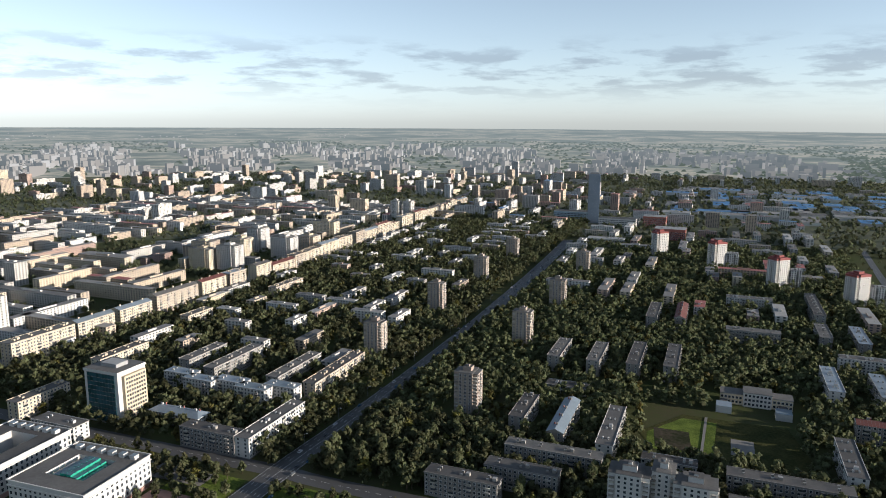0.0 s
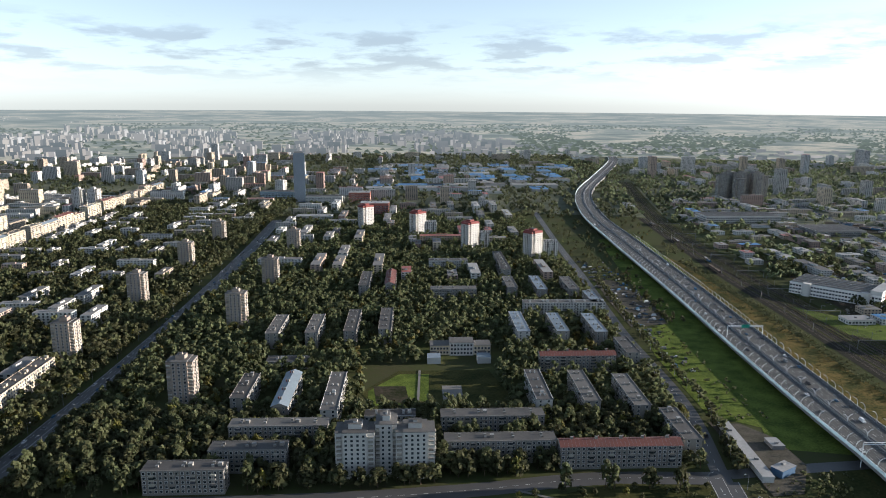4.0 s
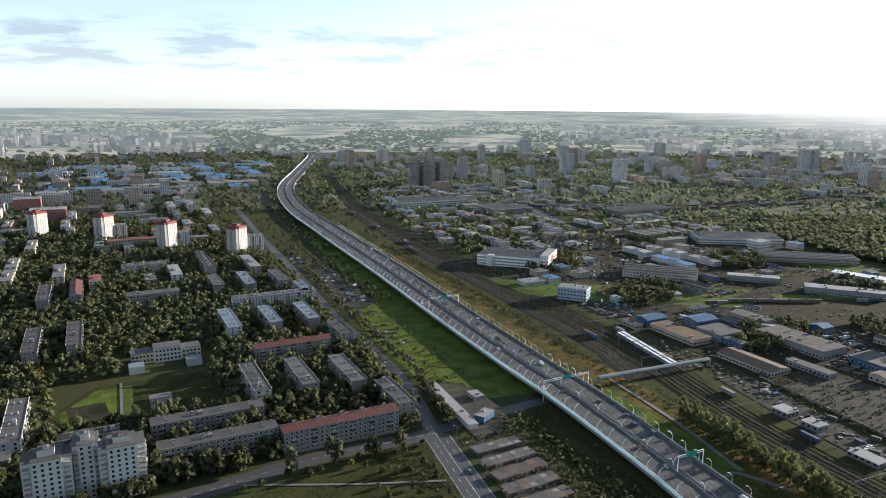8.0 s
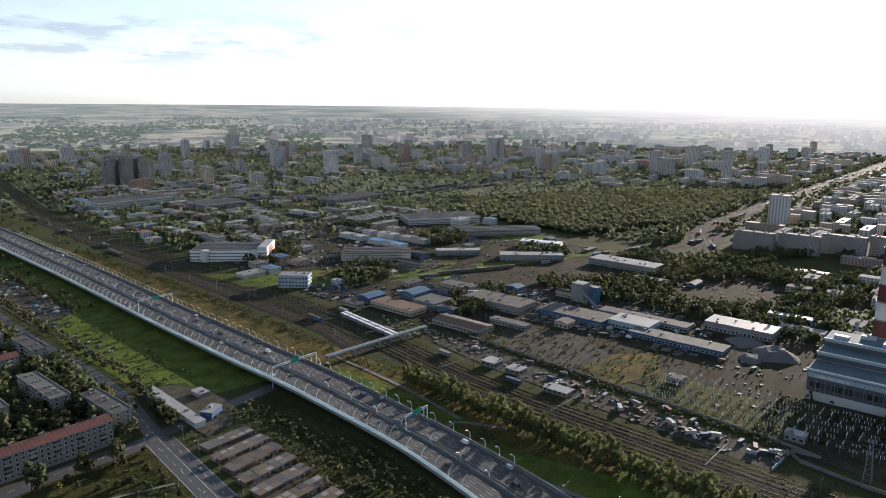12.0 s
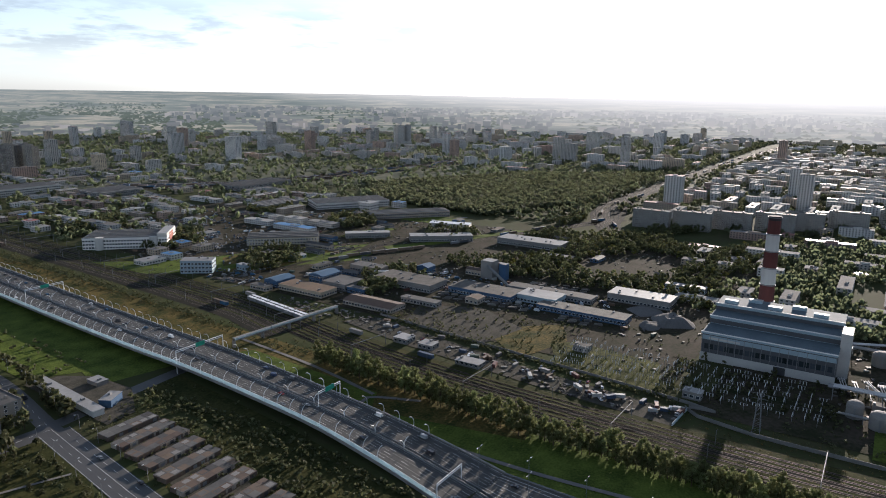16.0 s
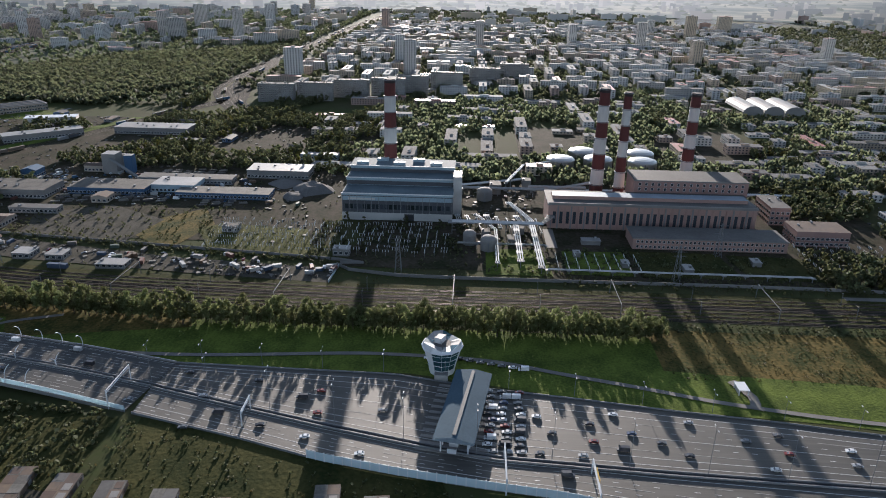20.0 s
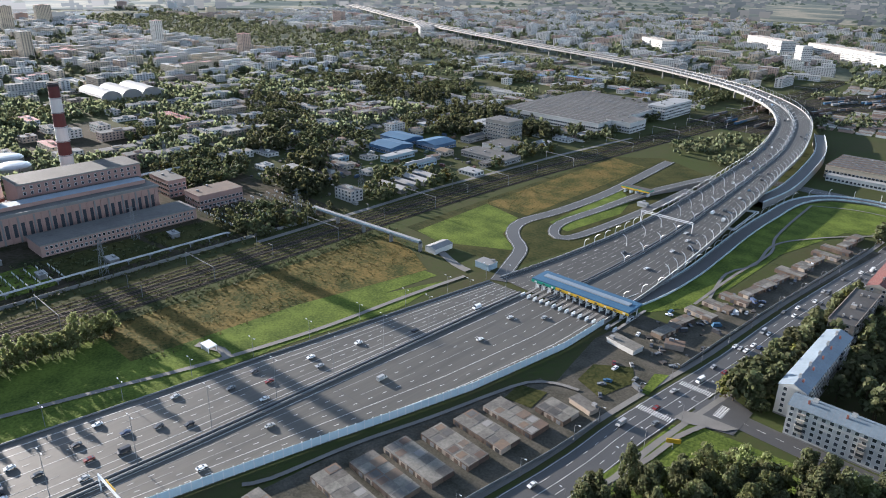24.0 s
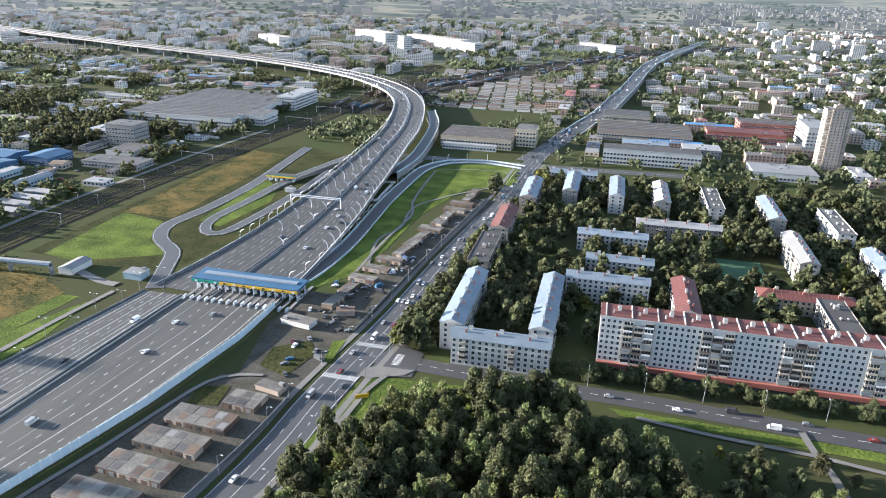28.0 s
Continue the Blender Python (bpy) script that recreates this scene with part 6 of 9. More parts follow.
# workshops by the railway
for x, y, w, d, h, wl_, rf, lb in (
    (495, 512, 26, 18, 7, BLUECLAD, BLUEROOF, "blue clad two-storey workshop"), (491, 469, 23, 57, 6, CREAM, BROWNROOF, "long cream shed with warm brown roof"), (532, 483, 28, 20, 9, BLUECLAD, BLUEROOF, "blue banded workshop with blue roof"), (525, 452, 29, 30, 7, CONCRETE, BITUMEN, "grey works hall with dark roof"), (490, 384, 23, 56, 5, BRICK, RUSTROOF, "long low shed with brown roof"),
    (570, 399, 32, 70, 8, CONCRETE, PATCHROOF, "big grey-brown works hall"), (622, 415, 15, 15, 8, BLUECLAD, BLUEROOF, "small blue clad block"), (430, 305, 12, 13, 4, CONCRETE, PALEROOF, "small grey hut in the storage yard"), (429, 281, 11, 13, 4, CONCRETE, PALEROOF, "small grey hut in the storage yard"), (418, 236, 11, 20, 3, CONCRETE, PALEROOF, "low pale hut in the storage yard"),
    (474, 700, 30, 18, 5, WHITE, PALEROOF, "low white kiosk hall beside the tracks"), (590, 470, 18, 40, 7, BRICK, BITUMEN, "brick store with dark roof"),
    (586, 318, 30, 70, 6.0, BLUECLAD, PATCHROOF, "long blue works hall with patched grey roof"), (596, 262, 26, 40, 7.0, CLADBLUE, PALEROOF, "works hall with a pale sheet roof"), (578, 212, 20, 84, 5.2, BLUECLAD, PATCHROOF, "long blue works hall with patched grey roof"), (618, 262, 16, 90, 5.4, CONCRETE, BITUMEN, "grey store shed with dark roof"), (492, 178, 9, 12, 5, CONCRETE, PATCHROOF, "square concrete switch house"), (648, 180, 26, 60, 8, CONCRETE, PALEROOF, "concrete block store"),
    (452, 84, 8, 12, 5, CONCRETE, PALEROOF, "small concrete switch house"), (820, 380, 30, 90, 8, CONCRETE, PALEROOF, "long shed with bright pale roof"), (840, 880, 80, 44, 9, CONCRETE, PALEROOF, "wide grey warehouse"), (900, 720, 26, 22, 16, WHITE, PALEROOF, "white block beside the woods"),
    (650, 1370, 150, 60, 14, WHITE, PALEROOF, "long white shopping hall"), (760, 1230, 90, 70, 10, CONCRETE, PALEROOF, "grey warehouse"), (1000, 1100, 140, 60, 10, CONCRETE, BITUMEN, "wide grey depot"),
    (500, -850, 150, 200, 12, WHITE, PALEROOF, "vast pale factory hall with ribbed roof"), (415, -800, 34, 40, 13, WHITE, BITUMEN, "three-storey factory office"), (420, -930, 26, 80, 18, WHITE, PALEROOF, "white factory office block"), (540, -510, 34, 34, 7, BLUECLAD, BLUEROOF, "bright blue clad hall"), (560, -545, 40, 30, 7, BLUECLAD, BLUEROOF, "bright blue clad hall with orange trim"), (515, -555, 30, 34, 7, BLUECLAD, BLUEROOF, "bright blue clad hall"),
    (440, -560, 60, 26, 6, CONCRETE, BITUMEN, "long low grey depot"), (455, -600, 30, 36, 8, WHITE, BITUMEN, "white works building"), (486, -640, 34, 26, 24, PANEL, BITUMEN, "grey eight-storey silo-like block"), (520, -650, 30, 30, 14, WHITE, PALEROOF, "white works block"), (415, -500, 20, 14, 4, WHITE, PALEROOF, "small pale hut"), (125, -780, 80, 60, 12, CREAM, RUSTROOF, "salmon brick depot with flat roof"), (72, -790, 22, 30, 20, CREAM, BITUMEN, "salmon brick stair block"), (130, -742, 60, 8, 6, WHITE, PALEROOF, "long low white shed"),
    (-64, -740, 98, 26, 16, WHITE, BITUMEN, "four-storey white works office with ribbon windows"), (-60, -800, 50, 24, 10, BRICK, ZINC, "brick workshop"), (-120, -800, 40, 30, 9, CONCRETE, PALEROOF, "pale workshop"), (-60, -880, 110, 70, 11, BRICK, RUSTROOF, "broad brown-roofed factory hall"), (-40, -960, 60, 50, 14, CREAM, BITUMEN, "cream factory hall"), (-190, -730, 60, 40, 8, WHITE, PALEROOF, "low white works hall"), (-180, -900, 90, 30, 12, REDBRICK, REDROOF, "old red brick factory wing"), (-230, -960, 100, 40, 14, REDBRICK, REDROOF, "old red brick factory hall"), (-255, -900, 24, 60, 26, WHITE, PALEROOF, "white eight-storey block"),
):
    shed(x, y, w, d, h, wl_, rf, lb, pitch=2.2 if rf in (RUSTROOF, BLUEROOF) and h < 10 else 0)
for i in range(4):
    shed(430 + i * 1.5, -410 - i * 16, 30, 10, 4, CONCRETE, PALEROOF, "arched pale store shed", bands=False, pitch=2.5)
tower(-245, -785, 21, 24, 20, BRICK, "tall sand-coloured office tower over low works", group="office tower")
# mixing plant with silos and gravel heaps
silo = thing("mixing_plant", 644, 345, 0, 0, "concrete mixing plant with silos and a sloping conveyor", "plant")
part("tower", Mesh().box(-8, -6, -0.3, 6, 8, 20, CONCRETE, PALEROOF).box(-4, -20, -0.3, 4, -12, 18, BLUECLAD, PALEROOF), silo)
part("conveyor", Mesh().poly([(-8, -2, 16), (-8, 1, 16), (-30, -40, 2), (-30, -43, 2)], STEEL).poly([(-8, 1, 16), (-8, 1, 14.5), (-30, -40, 0.3), (-30, -40, 2)], STEEL).poly([(-8, -2, 14.5), (-8, -2, 16), (-30, -43, 2), (-30, -43, 0.3)], STEEL), silo, "sloping steel conveyor")
for k in range(3):
    part("silo", Mesh().tube([(10, -6 + k * 6, 0), (10, -6 + k * 6, 16)], 2.6, CONCRETE, 12), silo)
for x, y, r, h in ((603, 138, 18, 7), (582, 152, 11, 4), (620, 168, 14, 4)):
    heap = Mesh()
    rr = [1.08, 0.98, 0.85, 0.68, 0.48, 0.25, 0.02]
    zz = [0, 0.16, 0.38, 0.62, 0.83, 0.96, 1.0]
    for i in range(6):
        heap.tube([(0, 0, h * zz[i]), (0, 0, h * zz[i + 1])], r * rr[i], GRAVELHEAP, 18, r * rr[i + 1], cap=False)
    heap.v = [(px_ * (1 + 0.22 * math.sin(3 * math.atan2(py_, px_) + x)), py_ * (1 + 0.2 * math.sin(2 * math.atan2(py_, px_) + y)), pz_ * (1 + 0.22 * math.sin(px_ * 0.4 + y) * math.cos(py_ * 0.35 + x))) for px_, py_, pz_ in heap.v]
    part("gravel_heap", heap, None, "pale grey heap of gravel", m=pose(x, y, 0), category="gravel heap", group="gravel heaps", kind="stuff")
    keep(x - r, y - r, x + r, y + r)
# halls set askew to the tracks
for x, y, w, d, h, rz_, wl_, rf, lb in ((520, 806, 100, 55, 14, -47, BRIGHT, PALEROOF, "white three-storey trading hall with flat pale roof"), (647, 661, 92, 40, 9, -46, CREAM, BITUMEN, "long cream works hall with pilasters"), (480, 622, 34, 18, 14, -53, CLADBLUE, PALEROOF, "blue glass office beside the tracks"), (587, 441, 45, 4, 5, -51, WHITE, STEELWHITE, "narrow white conveyor shed"), (857, 532, 18, 60, 8, 18, WHITE, STEELWHITE, "long shed with bright white roof"), (776, 496, 84, 21, 8, -51, CONCRETE, PALEROOF, "long shed with pale roof"), (930, 790, 130, 60, 10, -32, WHITE, PALEROOF, "wide white warehouse"), (900, 640, 130, 34, 9, -40, BRICK, PALEROOF, "long brick depot"), (735, 590, 60, 16, 7, -46, CONCRETE, PALEROOF, "grey store shed")):
    ob_ = shed(x, y, w, d, h, wl_, rf, lb, rz=rz_, bands=w > 30 and d > 12)
    if w == 100:
        for sx in (-30, 34):
            part("stair_tower", Mesh().tube([(sx, -28, -0.2), (sx, -28, 15.5)], 5, WHITE, 14), ob_, "rounded white stair tower")
        part("corner_block", Mesh().box(38, -27, 14.4, 50, 27, 19, WHITE, PALEROOF).box(50.02, -12, 4, 50.3, 10, 17, REDBRICK), ob_, "white and red corner block")
    if d == 40:
        pl_ = Mesh()
        for i in range(24):
            pl_.box(-45 + i * 3.85, -20.8, -0.2, -43.8 + i * 3.85, -20.02, 8.6, WHITE)
        part("pilaster_row", pl_, ob_, "white pilasters", "stuff")
wr = random.Random(77)
made = 0
for _ in range(900):
    if made > 44:
        break
    x_, y_ = wr.choice(((wr.uniform(468, 650), wr.uniform(250, 620)), (wr.uniform(468, 650), wr.uniform(250, 620)), (wr.uniform(640, 900), wr.uniform(150, 700)), (wr.uniform(420, 620), wr.uniform(-640, -350))))
    w_, d_ = wr.choice(((9, 22), (12, 30), (8, 14), (24, 10), (14, 14), (10, 40)))
    if all(free(x_ + i * w_ / 2, y_ + j * d_ / 2, 2) for i in (-1, 0, 1) for j in (-1, 0, 1)):
        made += 1
        wl_, rf = wr.choice(((CONCRETE, BITUMEN), (BRICK, RUSTROOF), (CREAM, BITUMEN), (CLADBLUE, PALEROOF), (BRICK, BITUMEN), (CONCRETE, RUSTROOF), (BLUECLAD, BITUMEN)))
        shed(x_, y_, w_, d_, wr.uniform(3.2, 6.5), wl_, rf, "small %s with %s" % (wl_.name.replace("_", " ").replace("wall", "walled shed"), rf.name.replace("_", " ")), pitch=wr.choice((0, 1.6)), rz=wr.uniform(-2, 2))
# three-part arched hall and low dome far off
for k in range(3):
    m = Mesh()
    for i in range(8):
        a0, a1 = math.pi * i / 8, math.pi * (i + 1) / 8
        m.poly([(-40, -14 * math.cos(a0), 10 + 9 * math.sin(a0)), (40, -14 * math.cos(a0), 10 + 9 * math.sin(a0)), (40, -14 * math.cos(a1), 10 + 9 * math.sin(a1)), (-40, -14 * math.cos(a1), 10 + 9 * math.sin(a1))], PALEROOF)
        m.poly([(-40, -14 * math.cos(a0), 10 + 9 * math.sin(a0)), (-40, -14 * math.cos(a1), 10 + 9 * math.sin(a1)), (-40, -14 * math.cos(a1), -0.2), (-40, -14 * math.cos(a0), -0.2)], CONCRETE)
    part("arched_hall", m, None, "pale barrel-vaulted hall among trees", m=pose(1030, -400 - k * 29, 0), category="building", group="arched halls")
    keep(985, -420 - k * 29, 1075, -385 - k * 29)


# ---- toll plaza buildings ----
def control_tower():
    root = thing("control_tower", 300, 4, 0, 0, "white and glass control tower widening upward, with faceted crown", "control tower")
    keep(280, -12, 314, 18)
    k = 12
    def rg(r, z, tw=0):
        return [(r * math.cos(2 * math.pi * (i + tw) / k), r * math.sin(2 * math.pi * (i + tw) / k), z) for i in range(k + 1)]
    levels = [(6.6, 0.3), (7.0, 3.6), (7.8, 6.8), (8.7, 10), (9.6, 13.2), (10.3, 15.4)]
    for j, ((ra, za), (rb, zb)) in enumerate(zip(levels, levels[1:])):
        lo, hi = rg(ra, za), rg(rb, zb)
        for i in range(k):
            white = j == 0 or i in (0, 4, 8)
            part("panel" if white else "pane", Mesh().poly([lo[i], lo[i + 1], hi[i + 1], hi[i]], STEELWHITE if white else TEALGLASS), root)
            if j:
                part("mullion", Mesh().tube([lo[i], hi[i]], 0.07, STEELWHITE, 4), root)
        part("ring", Mesh().tube(rg(rb + 0.1, zb)[:-1] + rg(rb + 0.1, zb)[:1], 0.12 if j < 4 else 0.5, STEELWHITE, 4, cap=False), root)
    # folded roof: a low drum whose white facets rise and fall round a dark glazed court
    crown_ = Mesh()
    top = [16.2 + (2.4 if i % 4 in (0, 1) else 0.4) for i in range(k)]
    a, b, c = rg(10.3, 15.4), rg(9.7, 0), rg(4.6, 16.4)
    for i in range(k):
        n = (i + 1) % k
        crown_.poly([a[i], a[i + 1], (b[i + 1][0], b[i + 1][1], top[n]), (b[i][0], b[i][1], top[i])], STEELWHITE)
        crown_.poly([(b[i][0], b[i][1], top[i]), (b[i + 1][0], b[i + 1][1], top[n]), c[i + 1], c[i]], TEALGLASS if i % 4 in (2, 3) else PALEROOF)
    part("crown", crown_, root, "folded white crown with glazed facets")
    part("roof_court", Mesh().prism([(x, y) for x, y, z in rg(4.6, 0)[:-1]], 15.4, 16.38, STEEL, BITUMEN), root)
    part("roof_house", Mesh().prism([(-1.5, 0.5), (3.4, -1.8), (4.6, 1.6), (0.2, 4.0)], 16.3, 19.4, STEELWHITE, PALEROOF), root, "white roof hood")
    part("entrance", Mesh().box(-9.6, -3.4, 0, -5.8, 3.4, 3.2, WHITE, PALEROOF), root)


control_tower()


def big_canopy():
    root = thing("toll_canopy", 258, -8.3, 0, -8.7, "long grey-blue toll canopy with a pale ridge light", "canopy")
    keep(228, -20, 288, 8)
    part("roof", Mesh().poly([(-28, -9, 9), (28, -9, 9), (28, 0, 10.6), (-28, 0, 10.6)], CANOPY).poly([(28, 9, 9), (-28, 9, 9), (-28, 0, 10.6), (28, 0, 10.6)], CANOPY).poly([(-28, 9, 9), (28, 9, 9), (28, 9, 8), (-28, 9, 8)], ZINC).poly([(-28, -9, 8), (28, -9, 8), (28, -9, 9), (-28, -9, 9)], ZINC).poly([(-28, -9, 8), (-28, -9, 9), (-28, 0, 10.6), (-28, 9, 9), (-28, 9, 8)], ZINC).poly([(28, 9, 8), (28, 9, 9), (28, 0, 10.6), (28, -9, 9), (28, -9, 8)], ZINC).poly([(-28, 9, 8), (28, 9, 8), (28, -9, 8), (-28, -9, 8)], STEELWHITE), root, "grey-blue ribbed metal roof")
    part("ridge_light", Mesh().box(-26, -0.8, 10.3, 26, 0.8, 11.0, CONCRETE), root, "pale ridge skylight")
    col = Mesh().box(-0.3, -0.3, 0.3, 0.3, 0.3, 8.0, STEELWHITE).data("column")
    boo = Mesh().box(-0.8, -2, 0.3, 0.8, 2, 3.0, STEELWHITE, PALEROOF).data("booth")
    isl = Mesh().box(-0.9, -17, 0.3, 0.9, 17, 0.62, CONCRETE).data("island")
    for i in range(12):
        x = -25 + i * 4.6
        part("island", isl, root, m=pose(x, 0, 0))
        part("booth", boo, root, m=pose(x, 1, 0))
        part("column", col, root, m=pose(x, -6, 0))
        part("column", col, root, m=pose(x, 6, 0))


big_canopy()


def toll_gate():
    root = thing("toll_gate", 181, -335, 0, 0, "blue-roofed toll gate with yellow and green fascia over many lanes", "toll gate")
    keep(145, -350, 216, -320)
    part("roof", Mesh().box(-34, -8, 7.2, 34, 8, 8.3, BLUEROOF, BLUEROOF, bottom=True).box(-30, -3, 8.3, 30, 1, 8.9, PALEROOF, ZINC), root, "blue sheet roof")
    part("green_fascia", Mesh().box(16, 8.02, 6.0, 34, 8.4, 7.6, GREEN, bottom=True), root, "green sign fascia")
    part("yellow_fascia", Mesh().box(-34, 8.02, 6.0, 15.9, 8.4, 7.6, YELLOW, bottom=True), root, "yellow sign fascia")
    for i in range(11):
        part("lane_sign", Mesh().box(-32 + i * 6.2, 8.42, 6.3, -30.4 + i * 6.2, 8.5, 7.3, DARKSTEEL if i % 2 else STEELWHITE), root)
    col = Mesh().box(-0.25, -0.25, 0.3, 0.25, 0.25, 7.2, STEELWHITE).data("column")
    boo = Mesh().box(-0.8, -2, 0.3, 0.8, 2, 3.0, STEELWHITE, PALEROOF).box(-0.85, -1.6, 1.3, 0.85, 1.6, 2.4, GLASS).data("booth")
    isl = Mesh().box(-0.9, -16, 0.3, 0.9, 22, 0.62, CONCRETE).data("island")
    bar = Mesh().box(-0.35, 18, 0.6, 0.35, 21.5, 2.4, STEELWHITE).data("crash_cushion")
    arm = Mesh().box(0.9, -9.1, 1.2, 4.6, -8.9, 1.35, STEELWHITE).data("barrier_arm")
    for i in range(15):
        x = -32.5 + i * 4.6
        for nm, me, y in (("island", isl, 0), ("booth", boo, 2), ("column", col, -5), ("column", col, 6), ("crash_cushion", bar, 0), ("barrier_arm", arm, 0)):
            part(nm, me, root, m=pose(x, y, 0))


toll_gate()


def gantry(x0, y0, x1, y1, z, label, sign=None):
    root = thing("sign_gantry", 0, 0, 0, 0, label, "gantry", "sign gantries")
    for x, y in ((x0, y0), (x1, y1)):
        part("leg", Mesh().tube([(x, y, 0.2), (x, y, z + 1)], 0.3, STEELWHITE, 6), root)
    part("beam", Mesh().tube([(x0, y0, z), (x1, y1, z)], 0.3, STEELWHITE, 4).tube([(x0, y0, z + 1.2), (x1, y1, z + 1.2)], 0.3, STEELWHITE, 4), root)
    if sign:
        mx, my = (x0 + x1) / 2, (y0 + y1) / 2
        part("sign", Mesh().box(mx - 4, my - 0.5, z - 1, mx + 4, my - 0.3, z + 2.2, sign, bottom=True), root)


gantry(246, 92, 259, 92, 7, "white sign gantry across the carriageway")
gantry(209, -26, 232, -26, 7, "white sign gantry across the carriageway")
gantry(203, -62, 224, -62, 7, "yellow gantry arm over the lanes", YELLOW)
gantry(255, 158, 278, 158, 9, "white sign gantry across the carriageway")
gantry(285, 398, 326, 398, 16, "white sign gantry over the viaduct", GREEN)
gantry(305, 640, 340, 640, 16, "white sign gantry over the viaduct", GREEN)
gantry(292, 270, 312, 270, 15, "green sign gantry over the viaduct", GREEN)
gantry(180, -480, 222, -480, 14, "white sign gantry over the viaduct")
hut = thing("bus_shelter", 291, -146, 0, 0, "small white lattice pavilion beside the path", "pavilion")
for sx in (-3.5, 3.5):
    for sy in (-2.2, 2.2):
        part("post", Mesh().box(sx - 0.2, sy - 0.2, 0, sx + 0.2, sy + 0.2, 3, STEELWHITE), hut)
part("roof", Mesh().box(-4, -2.7, 3, 4, 2.7, 3.4, STEELWHITE, bottom=True), hut)
part("wall", Mesh().box(-3.3, 1.9, 0, 3.3, 2.1, 2.9, WHITE), hut)


shed(219, 420, 7, 78, 4, WHITE, PALEROOF, "long low white shed beside the street", name="shed", rz=-4, bands=False)
shed(231, 392, 14, 8, 5, BLUECLAD, PALEROOF, "blue and white site cabin", name="site_cabin", bands=False, rz=30)
shed(244, 428, 8, 12, 3, CONCRETE, PALEROOF, "grey site hut on the construction yard", name="site_cabin", bands=False)
# small gate and hut inside the loop, kiosk beside the plaza
gate = thing("toll_gate", 268, -560, 0, 0, "small green-roofed toll gate with yellow fascia over the loop road", "toll gate")
part("roof", Mesh().box(-14, -4, 5.4, 14, 4, 6.4, GREEN, BITUMEN, bottom=True), gate)
part("yellow_fascia", Mesh().box(-14, 4.02, 4.4, 14, 4.3, 5.8, YELLOW, bottom=True), gate)
for i in range(5):
    part("booth", Mesh().box(-11.8 + i * 5.6, -2, 0.2, -10.2 + i * 5.6, 2, 3, STEELWHITE, PALEROOF), gate)
    part("column", Mesh().box(-11.3 + i * 5.6, -3.4, 0.2, -10.7 + i * 5.6, -2.8, 5.4, STEELWHITE), gate)
shed(247, -532, 8, 5, 3, WHITE, PALEROOF, "small white hut on the island lawn", bands=False)
shed(258, -334, 12, 9, 4, CLADBLUE, PALEROOF, "small blue and white kiosk beside the plaza", name="kiosk", bands=False)
shed(136, -304, 18, 8, 2.8, WHITE, PATCHROOF, "low white shed with felt roof in the yard", name="shed", bands=False, rz=-10)
shed(121, -240, 13, 6, 2.4, BRICK, PATCHROOF, "low whitewashed shed with patched roof", name="shed", bands=False, rz=-12)
shed(116, -322, 10, 6, 3, BRICK, RUSTROOF, "small brick shed with rusty roof", name="shed", bands=False, rz=20)


# ---- trees ----
def crown(seed, lobes, leaves, size, radius, height, base, material, inner=True):
    """Leaf clumps strewn over a few uneven lobes, open between them."""
    rng = random.Random(seed)
    m = Mesh()
    for k in range(lobes):
        t = (k + 0.5) / lobes
        spread = radius * math.sin(math.pi * min(0.95, 0.22 + 0.75 * t)) * 0.62
        a = k * 2.4 + rng.uniform(-0.4, 0.4)
        c = Vector((math.cos(a) * spread, math.sin(a) * spread, base + height * (0.12 + 0.76 * t)))
        r = radius * rng.uniform(0.42, 0.6) * (1.1 - 0.35 * t)
        if inner:
            n = len(m.v)
            s = r * 0.8
            m.v += [tuple(c + Vector(d) * s) for d in ((1, 0, 0), (-1, 0, 0), (0, 1, 0), (0, -1, 0), (0, 0, 1.1), (0, 0, -1))]
            kx = m.use(material)
            for q in ((0, 2, 4), (2, 1, 4), (1, 3, 4), (3, 0, 4), (2, 0, 5), (1, 2, 5), (3, 1, 5), (0, 3, 5)):
                m.f.append(tuple(n + i for i in q))
                m.m.append(kx)
        for i in range(leaves):
            d = Vector((rng.gauss(0, 1), rng.gauss(0, 1), rng.gauss(0.25, 0.9))).normalized()
            p = c + d * r * rng.uniform(0.75, 1.12)
            w = size * rng.uniform(0.6, 1.25)
            nrm = (d + Vector((rng.uniform(-0.8, 0.8), rng.uniform(-0.8, 0.8), rng.uniform(-0.4, 0.8)))).normalized()
            u = nrm.orthogonal().normalized()
            v = nrm.cross(u)
            ang = rng.uniform(0, 6.28)
            u, v = u * math.cos(ang) + v * math.sin(ang), v * math.cos(ang) - u * math.sin(ang)
            m.poly([tuple(p + u * w), tuple(p + v * w * 0.8), tuple(p - u * w * 0.7), tuple(p - v * w)], material)
    return m


def trunk(h, r):
    m = Mesh().tube([(0, 0, -0.3), (0.05, 0, h * 0.5), (0.15, 0.1, h)], r, BARK, 6, r * 0.45)
    for k in range(4):
        a = k * 1.7
        m.tube([(0.1, 0, h * (0.45 + 0.1 * k)), (math.cos(a) * h * 0.2, math.sin(a) * h * 0.2, h * (0.75 + 0.1 * k))], r * 0.35, BARK, 4, r * 0.12)
    return m


